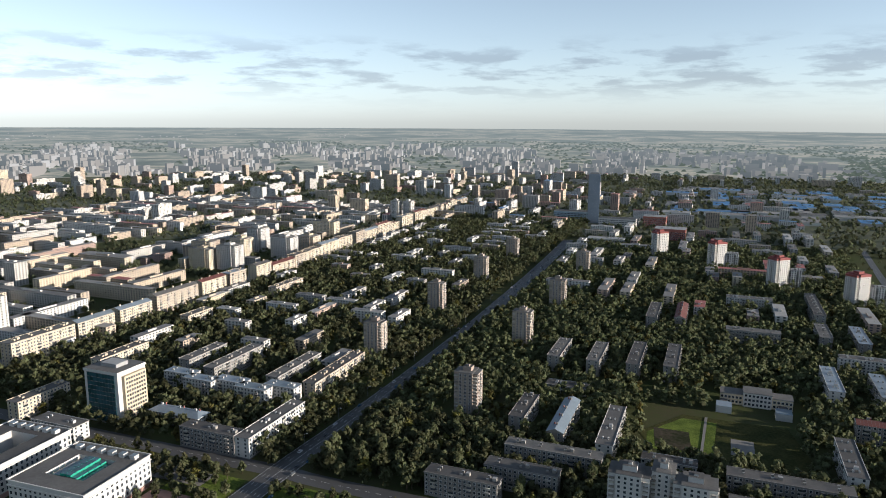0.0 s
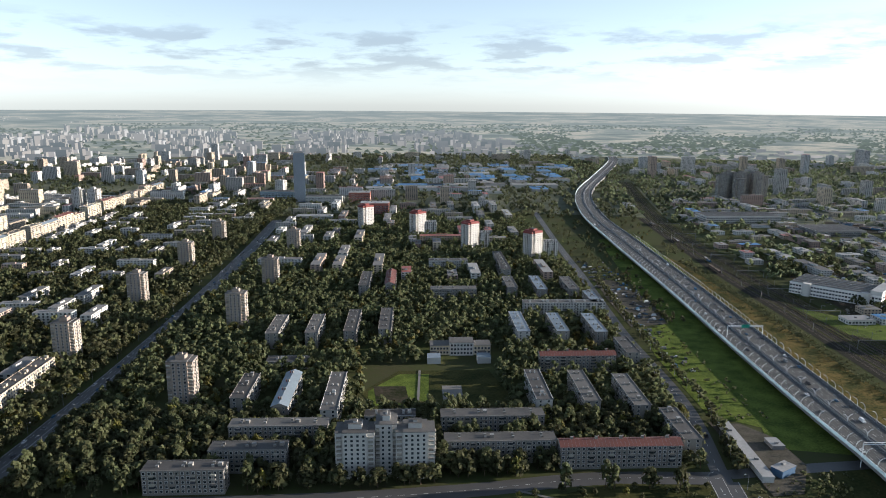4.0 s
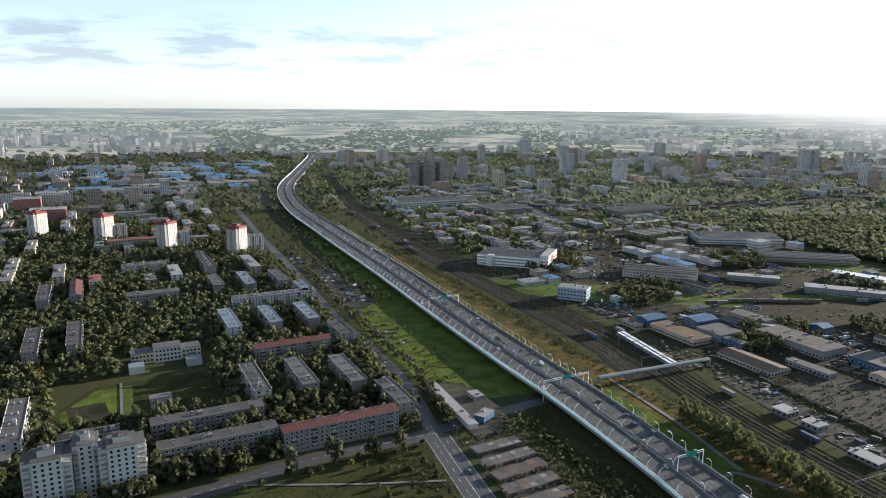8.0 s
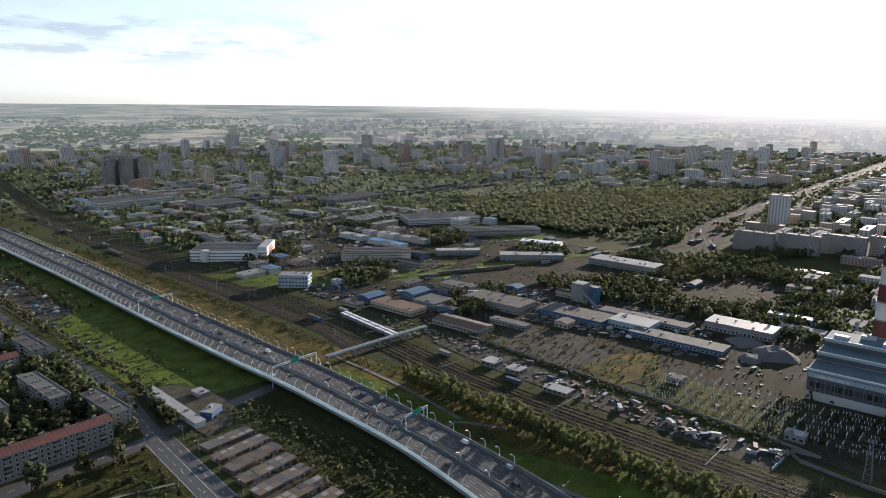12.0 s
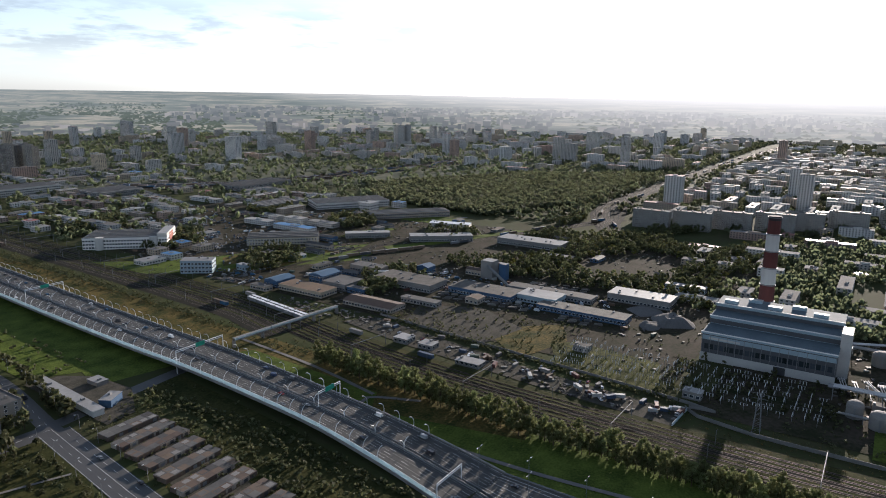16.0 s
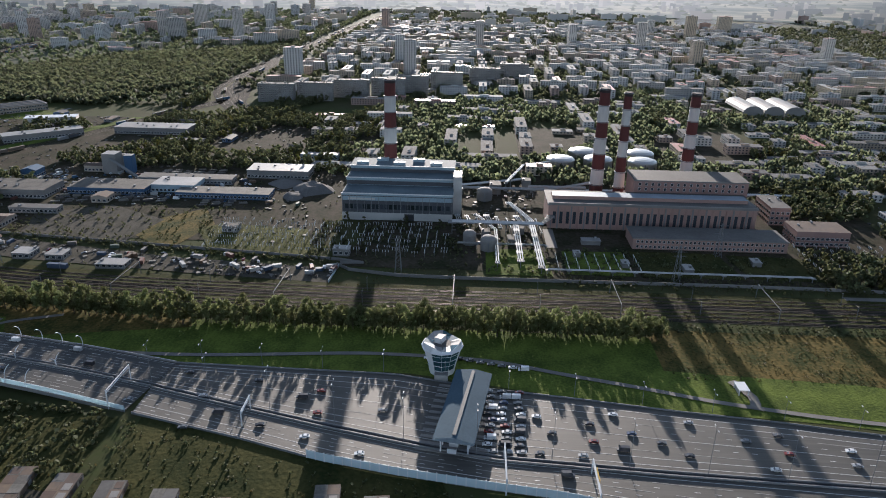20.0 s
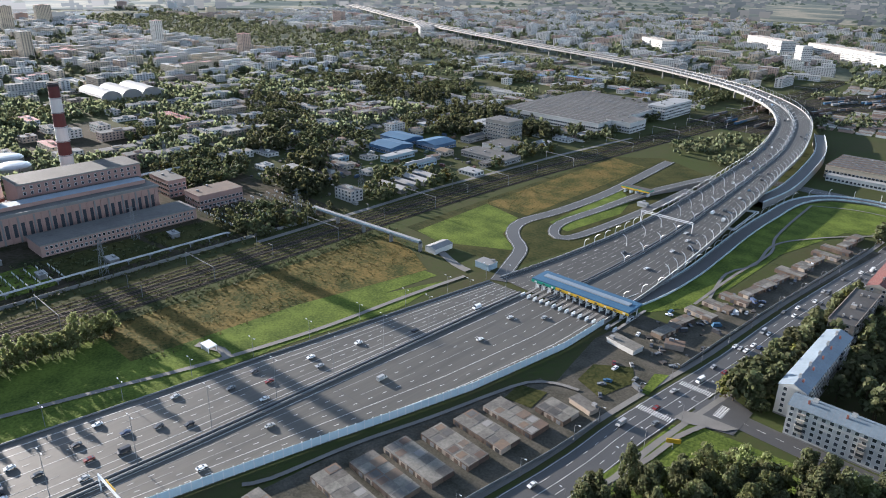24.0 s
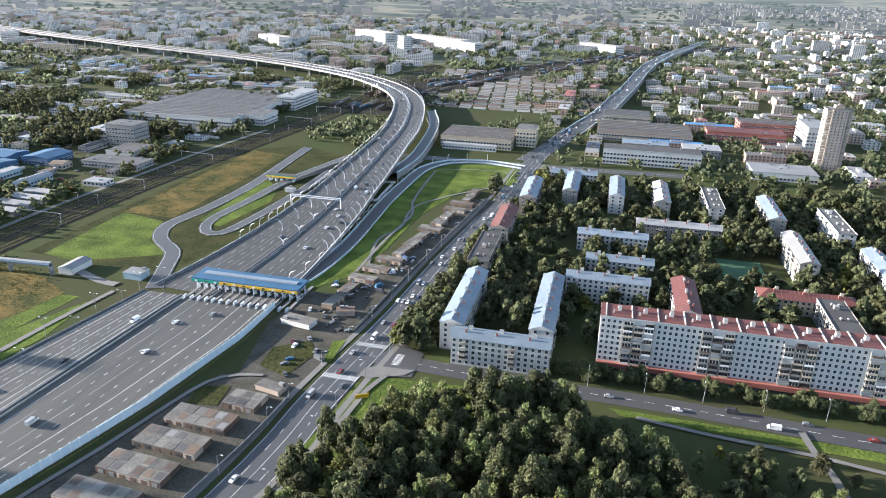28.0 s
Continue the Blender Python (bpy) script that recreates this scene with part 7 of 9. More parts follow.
rng = random.Random(11)
KINDS = {}
for nm, args in {
    "broad": (5, 8, 13, 1.2, 4.6, 8.5, 2.6, LEAF), "round": (6, 7, 13, 1.15, 4.0, 7.0, 2.2, LEAF), "tall": (7, 8, 13, 1.15, 3.6, 12.0, 2.6, LEAF),
    "yellowing": (8, 8, 24, 0.8, 3.7, 8.0, 2.2, LEAF_YELLOW), "poplar": (9, 9, 24, 0.8, 3.4, 12.5, 1.0, LEAF_POPLAR)}.items():
    cr_, tr_ = crown(*args), trunk(args[6] + args[5] * 0.55, 0.28 if nm != "poplar" else 0.22)
    both = Mesh()
    both.v, both.f, both.m, both.mats = cr_.v + tr_.v, cr_.f + [tuple(i + len(cr_.v) for i in q) for q in tr_.f], cr_.m + [1] * len(tr_.f), cr_.mats + [BARK]
    fine_ = crown(args[0] + 40, args[1], 92 if nm != "poplar" else 60, args[3] * 0.42, *args[4:])
    full = Mesh()
    full.v, full.f, full.m, full.mats = fine_.v + tr_.v, fine_.f + [tuple(i + len(fine_.v) for i in q) for q in tr_.f], fine_.m + [1] * len(tr_.f), fine_.mats + [BARK]
    KINDS[nm] = (fine_.data("crown"), tr_.data("trunk"), both, full)
LABELS = {"broad": "broad green deciduous tree with dense crown", "round": "rounded green deciduous tree", "tall": "tall narrow green tree", "yellowing": "tree with yellowing foliage", "poplar": "slender poplar with pale green foliage"}


def tree(x, y, kind, s=1.0, group="district trees"):
    s *= rng.uniform(0.8, 1.2)
    m = pose(x, y, 0, 0, 0, rng.uniform(0, 360)) @ Matrix.Diagonal((s, s, s * rng.uniform(0.85, 1.2), 1))
    root = new("tree")
    root.empty_display_size = 0.5
    root.matrix_basis = m
    tagged(root, LABELS[kind], "tree", group)
    part("crown", KINDS[kind][0], root)
    part("trunk", KINDS[kind][1], root)


def thicket(name, spots, label, s=(0.9, 1.2)):
    """Well-shaped trees, too many to count, as one mass of each kind."""
    by = {}
    for x, y in spots:
        by.setdefault(pick(), []).append((x, y, 0, rng.uniform(*s), rng.uniform(*s), rng.uniform(0, 6.28)))
    for k, places in by.items():
        merged(name, KINDS[k][2], places, label, "trees")


def strew(n, x0, y0, x1, y1, gap, inside=None, tries=12):
    """Free spots in a rectangle, no closer to one another than gap."""
    out, cells = [], {}
    for _ in range(n * tries):
        if len(out) >= n:
            break
        x, y = rng.uniform(x0, x1), rng.uniform(y0, y1)
        c = (int(x // gap), int(y // gap))
        if any((c[0] + i, c[1] + j) in cells for i in (0,) for j in (0,)) or (inside and not inside(x, y)) or not free(x, y, 2.5):
            continue
        cells[c] = 1
        out.append((x, y))
    return out


def pick():
    return rng.choices(("broad", "round", "tall", "yellowing"), (5, 4, 3, 0.7))[0]


# poplars along the railway
EXTRA = []
y = 330.0
while y > -122:
    x = 341 + (y > 150) * (y - 150) * 0.09 + rng.uniform(-3, 3)
    tree(x, y, "poplar", rng.uniform(1.05, 1.4), "row of poplars")
    for _ in range(1):
        EXTRA.append((x + rng.uniform(3, 9), y + rng.uniform(0, 3), 0, rng.uniform(0.7, 1.1), rng.uniform(0.6, 1.0), rng.uniform(0, 6)))
    y -= rng.uniform(2.7, 4.2)
merged("poplar_thicket", KINDS["poplar"][2], EXTRA, "second rank of young poplars", "trees")
# the grove and street trees at the crossroads
def grove(x, y):
    return y > np.interp(x, [-62, -45, -23, 19, 47, 62, 75, 84], [-205, -238, -257, -256, -243, -228, -214, -185])


grove_spots = strew(330, -64, -262, 84, -150, 4.6, grove)
by_kind = {}
for x, y in grove_spots[130:]:
    by_kind.setdefault(rng.choices(("broad", "tall", "poplar"), (3, 4, 3))[0], []).append((x, y, 0, rng.uniform(0.8, 1.4), rng.uniform(1.1, 1.9), rng.uniform(0, 6.28)))
for k_, places in by_kind.items():
    merged("grove_thicket", KINDS[k_][3], places, "dense mixed trees of the grove", "trees")
for x, y in grove_spots[:130]:
    tree(x, y, rng.choices(("broad", "round", "tall", "yellowing", "poplar"), (3, 2, 4, 0.8, 3.5))[0], rng.uniform(1.0, 1.7), "grove trees")
for k_ in ("broad", "tall", "poplar"):
    merged("grove_thicket", KINDS[k_][3], [(x, y, 0, rng.uniform(0.6, 1.1), rng.uniform(0.7, 1.3), rng.uniform(0, 6.28)) for x, y in strew(26, -135, -238, -60, -140, 7.0, lambda x, y: y > -240 + (x + 135) * -0.15)], "loose trees on the dark meadow", "trees")
for x, y in strew(40, -250, -244, -66, -150, 12.0):
    tree(x, y, pick(), rng.uniform(0.7, 1.1), "meadow trees")
thicket("courtyard_trees", strew(70, 60, -600, 77, -292, 5.0) + strew(620, -250, -650, 60, -318, 5.6), "leafy courtyard trees among white blocks", (1.0, 1.4))
merged("street_trees", KINDS["round"][3], [(x, y, 0, rng.uniform(0.6, 1.0), rng.uniform(0.6, 1.0), rng.uniform(0, 6)) for x, y in strew(70, -245, -296, 66, -286, 4.0)], "leafy street trees before the long block", "trees")
# nearest part of the northern district
thicket("courtyard_trees", strew(620, -245, 376, 206, 480, 5.4, lambda x, y: not (-44 < x < 72 and 496 < y < 590), 16), "leafy courtyard trees between apartment blocks", (0.95, 1.4))
thicket("meadow_bushes", strew(50, 60, 250, 185, 384, 10.0, lambda x, y: x > 130 or y > 366), "small round bushes on the meadow", (0.35, 0.6))

for s_ in (-13.5, 13.5, -17, 17):
    thicket("avenue_trees", [(-259 + s_ * 1.05 + rng.uniform(-1, 1), 380 + i * 8 + rng.uniform(-3, 3)) for i in range(56)], "line of avenue trees", (0.65, 0.95))
# trees further off, massed
mid = crown(21, 5, 6, 1.6, 4.4, 8.5, 1.4, LEAF)
mid2 = crown(22, 4, 8, 1.45, 3.8, 11.0, 1.4, LEAF)
mid_y = crown(23, 4, 8, 1.4, 3.7, 7.5, 1.2, LEAF_YELLOW)
far = crown(24, 3, 4, 2.3, 4.8, 8.5, 0.8, LEAF_HAZED)
vfar = crown(25, 2, 3, 2.8, 5.6, 8.0, 0.5, LEAF_HAZED)
bush = crown(26, 2, 6, 1.6, 4.0, 6.0, 0.3, LEAF)
tuft = crown(27, 2, 5, 1.5, 4.0, 4.0, 0.0, LEAF_DRY, False)


def mass(name, spots, templates, label, s=(0.75, 1.2)):
    groups = {}
    for x, y in spots:
        if math.hypot(x, y) > 3330:
            continue
        groups.setdefault(rng.choices(range(len(templates)), [5, 4, 0.8][:len(templates)])[0], []).append((x, y, -0.2, rng.uniform(*s), rng.uniform(*s), rng.uniform(0, 6.28)))
    for k, places in groups.items():
        merged(name, templates[k], places, label, "trees")


mass("district_trees", strew(4200, -240, 480, 215, 1420, 5.6, lambda x, y: not (-44 < x < 72 and 496 < y < 590), 8), (mid, mid2, mid_y), "dense courtyard trees between apartment blocks", (0.95, 1.45))


def road_side(y):
    return float(np.interp(y, [-240, -160, 110, 384], [97, 104.5, 150, 190]))


# ---- far city ----
def far_block(m, x, y, L, W, floors, wall, roof, along, glass=True, fh=3.0):
    h = floors * fh + 1
    a, b = (L / 2, W / 2) if along == "x" else (W / 2, L / 2)
    m.box(x - a, y - b, -0.2, x + a, y + b, h, wall, roof)
    m.box(x - a * 0.3, y - b * 0.3, h, x + a * 0.2, y + b * 0.2, h + 2, wall, roof)
    if glass:
        # only the fronts that look over the city's middle
        fy = -1 if y > 0 else 1
        fx = -1 if x > 0 else 1
        st = 4.4 if floors > 4 else 4.0
        for n, lo, hi, const, axis, face in ((0, x - a, x + a, y + fy * b, "x", fy), (1, y - b, y + b, x + fx * a, "y", fx)):
            c = max(1, int((hi - lo) / st))
            gap = (hi - lo) / c
            for f in range(floors):
                z = 1.6 + f * fh
                for i in range(c):
                    u0, u1, o = lo + gap * (i + 0.28), lo + gap * (i + 0.72), const + face * 0.12
                    m.poly([(u0, o, z), (u1, o, z), (u1, o, z + 1.6), (u0, o, z + 1.6)] if axis == "x" else [(o, u0, z), (o, u1, z), (o, u1, z + 1.6), (o, u0, z + 1.6)], GLASS)


# far_pale_wall and far_dark_roof are lightened to stand in for distance haze
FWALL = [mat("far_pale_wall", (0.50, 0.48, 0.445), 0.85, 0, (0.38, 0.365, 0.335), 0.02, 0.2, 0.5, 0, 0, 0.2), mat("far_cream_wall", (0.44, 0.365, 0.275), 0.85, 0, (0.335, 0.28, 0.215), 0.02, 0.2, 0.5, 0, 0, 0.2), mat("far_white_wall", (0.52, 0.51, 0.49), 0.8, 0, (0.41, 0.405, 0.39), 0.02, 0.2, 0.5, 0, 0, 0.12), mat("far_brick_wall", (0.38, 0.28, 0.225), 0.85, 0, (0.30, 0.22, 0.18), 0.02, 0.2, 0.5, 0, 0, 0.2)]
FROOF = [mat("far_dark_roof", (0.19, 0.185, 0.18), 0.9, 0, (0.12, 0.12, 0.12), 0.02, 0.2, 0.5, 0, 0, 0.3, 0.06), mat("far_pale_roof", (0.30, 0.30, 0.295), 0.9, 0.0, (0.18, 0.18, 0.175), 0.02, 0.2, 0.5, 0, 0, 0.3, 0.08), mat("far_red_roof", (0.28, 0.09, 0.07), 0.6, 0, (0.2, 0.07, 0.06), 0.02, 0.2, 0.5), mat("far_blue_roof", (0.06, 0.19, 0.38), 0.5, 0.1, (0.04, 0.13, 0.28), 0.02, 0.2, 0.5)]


def district(name, x0, y0, x1, y1, px, py, floors, label, fill=0.75, walls=(5, 3, 3, 1), roofs=(5, 3, 1, 0), lens=(36, 48, 60, 76), width=13, tall=0.0, tall_floors=(14, 18, 22), glass=True, alongx=0.4, shape=None):
    m = Mesh()
    y = y0
    while y < y1:
        x = x0
        while x < x1:
            if rng.random() < fill:
                bx, by = x + rng.uniform(-0.2, 0.2) * px, y + rng.uniform(-0.2, 0.2) * py
                al = "x" if rng.random() < alongx else "y"
                ln = rng.choice(lens)
                if rng.random() < tall:
                    ln, w, fl = rng.choice((22, 30, 44)), 20, rng.choice(tall_floors)
                else:
                    w, fl = width, rng.choice(floors)
                hx, hy = (ln / 2, w / 2) if al == "x" else (w / 2, ln / 2)
                if math.hypot(bx, by) < 3330 and (not shape or shape(bx, by)) and all(free(bx + i * hx, by + j * hy, 3) for i in (-1, 0, 1) for j in (-1, 0, 1)):
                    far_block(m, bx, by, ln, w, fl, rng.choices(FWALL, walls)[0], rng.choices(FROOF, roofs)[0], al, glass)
                    if y < 1500 and abs(x) < 1500:
                        keep(bx - hx, by - hy, bx + hx, by + hy)
            x += px
        y += py
    if m.f:
        part(name, m, None, label, "stuff", category="city")


def woods_edge(x, y):
    poly_ = [(1163, 937), (1017, 804), (973, 541), (1215, 458), (1734, 483), (1539, 762)]
    c = False
    for i in range(len(poly_)):
        (xa, ya), (xb, yb) = poly_[i], poly_[i - 1]
        if (ya > y) != (yb > y) and x < (xb - xa) * (y - ya) / (yb - ya) + xa:
            c = not c
    return c


no_woods = lambda x, y: not woods_edge(x, y)
# the tall grey tower and the low mall at its foot
SLATE = mat("slate_glass_cladding", (0.16, 0.20, 0.25), 0.35, 0.2, (0.11, 0.145, 0.19), 0.05, 0.5, 0.5)
tt = thing("office_tower", -273, 1676, 0, 8, "tall slim grey-blue glass tower", "building")
part("shaft", Mesh().box(-13, -11, -0.3, 13, 11, 116, SLATE, STEEL), tt)
g_ = Mesh()
for f in range(32):
    g_.box(-12.4, -11.3, 3 + f * 3.5, 12.4, -11.02, 5.6 + f * 3.5, SLATE).box(13.02, -10.4, 3 + f * 3.5, 13.3, 10.4, 5.6 + f * 3.5, SLATE)
part("glazing", g_, tt, "bands of blue glass", "stuff")
part("crown", Mesh().box(-10, -8, 116, 10, 8, 120, STEEL), tt)
keep(-290, 1660, -256, 1690)
shed(-332, 1720, 84, 34, 20, CLADBLUE, PALEROOF, "glass-fronted shopping hall at the tower's foot"); shed(-210, 1640, 84, 34, 18, WHITE, PALEROOF, "white-banded shopping hall"); shed(-130, 1670, 50, 40, 24, REDBRICK, PALEROOF, "red cubic hall"); shed(-196, 1370, 70, 26, 14, WHITE, PALEROOF, "long white hall"); shed(-85, 1500, 60, 40, 22, REDBRICK, PALEROOF, "red and glass hall")
for i, (x, y, f) in enumerate(((770, 1720, 20), (790, 1735, 22), (812, 1715, 22), (834, 1735, 21), (856, 1715, 22), (878, 1735, 19), (800, 1690, 18))):
    tower(x, y, f, 26, 20, PANEL, "slab tower of a grey cluster", group="tower cluster")
for x, y, f in ((2100, 1550, 24), (2130, 1560, 24), (2165, 1555, 24), (1950, 640, 26), (1985, 650, 22)):
    tower(x, y, f, 26, 22, WHITE, "white far tower above the suburb", group="far towers")
for x, y in ((1042, 290), (1060, 235), (1095, 185), (1120, 130), (1152, 95), (1200, 40), (1262, -25), (1330, -80)):
    house(x, y, 54, 14, 9, "y", wall=PANEL, label="nine-storey pale slab beyond the railway")
district("western_city", -1500, 330, -660, 1700, 64, 36, (4, 5, 5, 5, 6), "dense rows of sunlit cream city blocks", 0.86, (5, 5, 3, 1), (7, 3, 0.8, 0), (60, 76, 100, 130), alongx=0.6, tall=0.02, tall_floors=(11, 13, 15), shape=lambda x, y: not (-1100 < x < -930 and 900 < y < 1200))
district("western_city", -2600, 1500, -400, 3000, 100, 84, (4, 5, 5, 5, 9), "distant sunlit city blocks and towers", 0.7, (3, 5, 6, 2), (5, 4, 1, 0), tall=0.22, tall_floors=(11, 13, 16))
district("middle_city", -600, 560, -285, 1600, 54, 50, (4, 4, 5, 4), "five-storey blocks among trees west of the avenue", 0.62, (7, 2, 1, 1), (8, 2, 0.7, 0), (28, 40, 50), 11)
district("northern_quarter", -235, 900, 215, 1540, 46, 62, (5, 5, 5, 4), "five-storey blocks among trees", 0.72, (6, 2, 3, 1), (6, 3, 1, 0), alongx=0.25)
district("northern_towers", -600, 1560, 250, 2500, 85, 70, (4, 5, 5, 8), "mixed slabs and towers to the north", 0.62, (4, 3, 5, 2), (5, 3, 2, 1), tall=0.12, tall_floors=(11, 14, 16))
district("northern_works", -100, 1900, 560, 2700, 105, 70, (2, 3, 3), "broad blue and white warehouse roofs", 0.75, (2, 0, 4, 0), (2, 4, 0, 5), (70, 100, 130), 45, glass=False)
district("north_outskirts", -1200, 2700, 900, 3500, 120, 90, (3, 5, 9), "scattered far suburbs", 0.45, tall=0.12)
district("eastern_works", 500, 700, 1020, 1700, 52, 40, (1, 2, 2, 3), "crowded works sheds and depots", 0.8, (4, 2, 3, 2), (6, 3, 0.5, 0.5), (20, 34, 50, 70), 16)
district("eastern_suburb", 760, 1420, 2700, 2700, 95, 78, (3, 5, 5, 5, 9), "far suburb of slabs and towers", 0.62, (5, 2, 4, 1), (5, 3, 1, 0), tall=0.12, shape=no_woods)
district("eastern_suburb", 1600, 700, 3400, 1700, 105, 84, (4, 5, 5, 9), "far hazy suburb of slabs and towers", 0.7, (5, 2, 4, 1), (5, 3, 1, 0), tall=0.1, shape=no_woods)
district("sunward_city", 1150, -900, 2600, 330, 58, 42, (4, 5, 5, 5), "city blocks in rows towards the low sun", 0.85, (5, 3, 4, 1), (6, 3, 1, 0), (30, 44, 60), tall=0.03)
district("eastern_suburb", 1760, 450, 3400, 700, 90, 70, (4, 5, 5, 9), "slabs along the far tracks", 0.7, (5, 2, 4, 1), (5, 3, 1, 0))
district("sunward_city", 2500, -1500, 4000, 600, 110, 90, (4, 5, 9), "far roofs under the low sun", 0.6, (5, 3, 2, 1), (3, 6, 0, 0), glass=False)
district("sunward_works", 680, -700, 1150, 220, 50, 42, (1, 2, 2, 3), "works and depots beyond the power station", 0.8, (5, 2, 2, 3), (8, 1, 1, 0), (16, 26, 40, 60), 14)
district("southern_works", 430, -1300, 1400, -360, 46, 36, (1, 1, 2, 2, 3), "low works, stores and yards", 0.62, (4, 2, 4, 2), (6, 4, 0.4, 0.3), (14, 22, 34, 56), 13)
district("southern_city", 200, -2900, 2500, -1330, 66, 50, (2, 3, 4, 5, 5, 6), "southern city of pale mixed blocks", 0.82, (4, 3, 5, 2), (5, 5, 0.4, 0), (24, 36, 60, 90), tall=0.008, tall_floors=(9, 12))
district("southern_works", -1100, -1900, 60, -690, 46, 37, (1, 2, 2, 3, 4), "southern factories and sheds", 0.72, (3, 3, 3, 4), (7, 4, 0.6, 0.3), (16, 26, 40, 60), 15)
district("southern_city", -1700, -3200, 320, -1900, 66, 52, (2, 3, 4, 5, 5), "southern city of pale mixed blocks", 0.82, (4, 3, 5, 2), (5, 5, 0.4, 0), (24, 36, 60, 80), tall=0.012, tall_floors=(9, 12))
district("southwestern_city", -1300, -760, -240, -340, 62, 56, (5, 5, 5, 4), "five-storey blocks among trees", 0.7, (5, 2, 4, 0), (5, 4, 1, 0))
for x, y, w, d, h in ((466, -1630, 24, 24, 46), (636, -1925, 150, 40, 32), (450, -1890, 230, 36, 26), (340, -1800, 60, 30, 24), (860, -1760, 120, 40, 22), (1500, -1540, 150, 40, 24), (20, -1960, 120, 36, 20)):
    shed(x, y, w, d, h, WHITE, PALEROOF, "tall white office and mill block on the southern skyline", rz=-38)

# greenery between them
mass("city_trees", strew(4200, -612, 376, -280, 1650, 5.8, None, 7), (mid, mid2, mid_y), "courtyard trees of the western quarters", (0.95, 1.5))
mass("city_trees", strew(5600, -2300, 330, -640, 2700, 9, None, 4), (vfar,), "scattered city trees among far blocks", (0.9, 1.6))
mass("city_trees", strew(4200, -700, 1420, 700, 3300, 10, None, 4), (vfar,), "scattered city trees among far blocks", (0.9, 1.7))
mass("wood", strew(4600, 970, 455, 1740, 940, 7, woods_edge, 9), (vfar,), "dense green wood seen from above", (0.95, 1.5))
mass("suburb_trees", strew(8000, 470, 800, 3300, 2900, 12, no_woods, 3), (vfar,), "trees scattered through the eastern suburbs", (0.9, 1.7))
mass("works_trees", strew(1500, 470, 400, 1000, 1000, 5.5, lambda x, y: math.sin(x * 0.025) + math.sin(y * 0.035 - x * 0.012) > 1.15, 6), (mid, mid2), "self-sown trees among the works")
mass("works_trees", strew(1000, 600, 80, 1050, 420, 6, lambda x, y: math.sin(x * 0.03) + math.sin(y * 0.04 + x * 0.01) > -0.3 and x > 660, 5), (mid, mid2, mid_y), "self-sown trees beyond the works")
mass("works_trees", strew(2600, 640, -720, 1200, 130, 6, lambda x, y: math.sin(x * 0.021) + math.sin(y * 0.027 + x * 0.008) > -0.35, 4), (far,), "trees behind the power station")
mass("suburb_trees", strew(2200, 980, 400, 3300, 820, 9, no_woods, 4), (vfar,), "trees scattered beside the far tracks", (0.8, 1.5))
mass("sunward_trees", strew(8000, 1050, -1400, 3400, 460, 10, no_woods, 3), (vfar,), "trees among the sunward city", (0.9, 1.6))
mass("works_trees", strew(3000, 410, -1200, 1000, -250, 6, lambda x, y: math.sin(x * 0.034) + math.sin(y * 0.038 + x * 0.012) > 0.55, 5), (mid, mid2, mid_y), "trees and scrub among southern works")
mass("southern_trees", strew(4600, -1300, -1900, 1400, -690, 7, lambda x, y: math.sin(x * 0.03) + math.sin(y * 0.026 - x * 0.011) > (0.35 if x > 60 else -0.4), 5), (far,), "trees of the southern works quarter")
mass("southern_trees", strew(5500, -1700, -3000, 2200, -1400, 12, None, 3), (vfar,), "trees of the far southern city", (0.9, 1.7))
mass("southern_trees", strew(1300, -1000, -760, -245, -300, 7, None, 5), (far,), "courtyard trees of the southwestern quarter")
mass("scrub", strew(700, 150, -20, 262, 392, 2.4, None, 3) + strew(420, 416, -320, 520, 96, 4, None, 3) + strew(360, 436, 98, 640, 640, 4, None, 3), (bush,), "rough tufts and shrubs on waste ground", (0.15, 0.42))
thicket("square_trees", strew(60, -335, 215, -272, 362, 7.0) + strew(90, -252, 230, -150, 362, 7.0) + strew(50, -500, 330, -300, 366, 7.0), "young trees round the public square", (0.6, 0.95))
mass("works_trees", [(rng.gauss(cx, sx), rng.gauss(cy, sx * 0.7)) for cx, cy, sx, n_ in ((492, -352, 16, 70), (540, -400, 12, 40), (548, -640, 20, 70), (470, -690, 14, 40), (600, -720, 30, 90), (700, -470, 26, 70), (820, -560, 34, 90), (760, -760, 34, 90), (640, -420, 20, 50), (450, -940, 20, 50), (900, -820, 40, 90)) for _ in range(n_)], (mid2, mid), "tall clumps of trees among the southern yards", (1.0, 1.6))
mass("works_trees", strew(46, 455, -20, 526, 96, 6, None, 4) + strew(60, 416, -340, 470, -240, 6, None, 4), (mid, mid2), "self-sown trees before the power station", (0.4, 0.8))
mass("scrub", strew(420, 350, -340, 363, 140, 3, None, 4) + strew(260, 372, 150, 420, 900, 4, None, 3) + strew(300, 150, 150, 285, 390, 4, None, 3) + strew(260, 405, -340, 430, -70, 4, None, 3), (bush,), "low bushes along the railway", (0.22, 0.5))
mass("verge_trees", strew(190, 232, 900, 330, 1700, 6, None, 3) + strew(40, 262, 690, 290, 900, 7, None, 3) + strew(100, 185, 395, 212, 900, 6, None, 3) + strew(260, 380, 900, 700, 1700, 7, None, 3), (mid, mid2, mid_y), "verge trees beside the street", (0.5, 0.85))


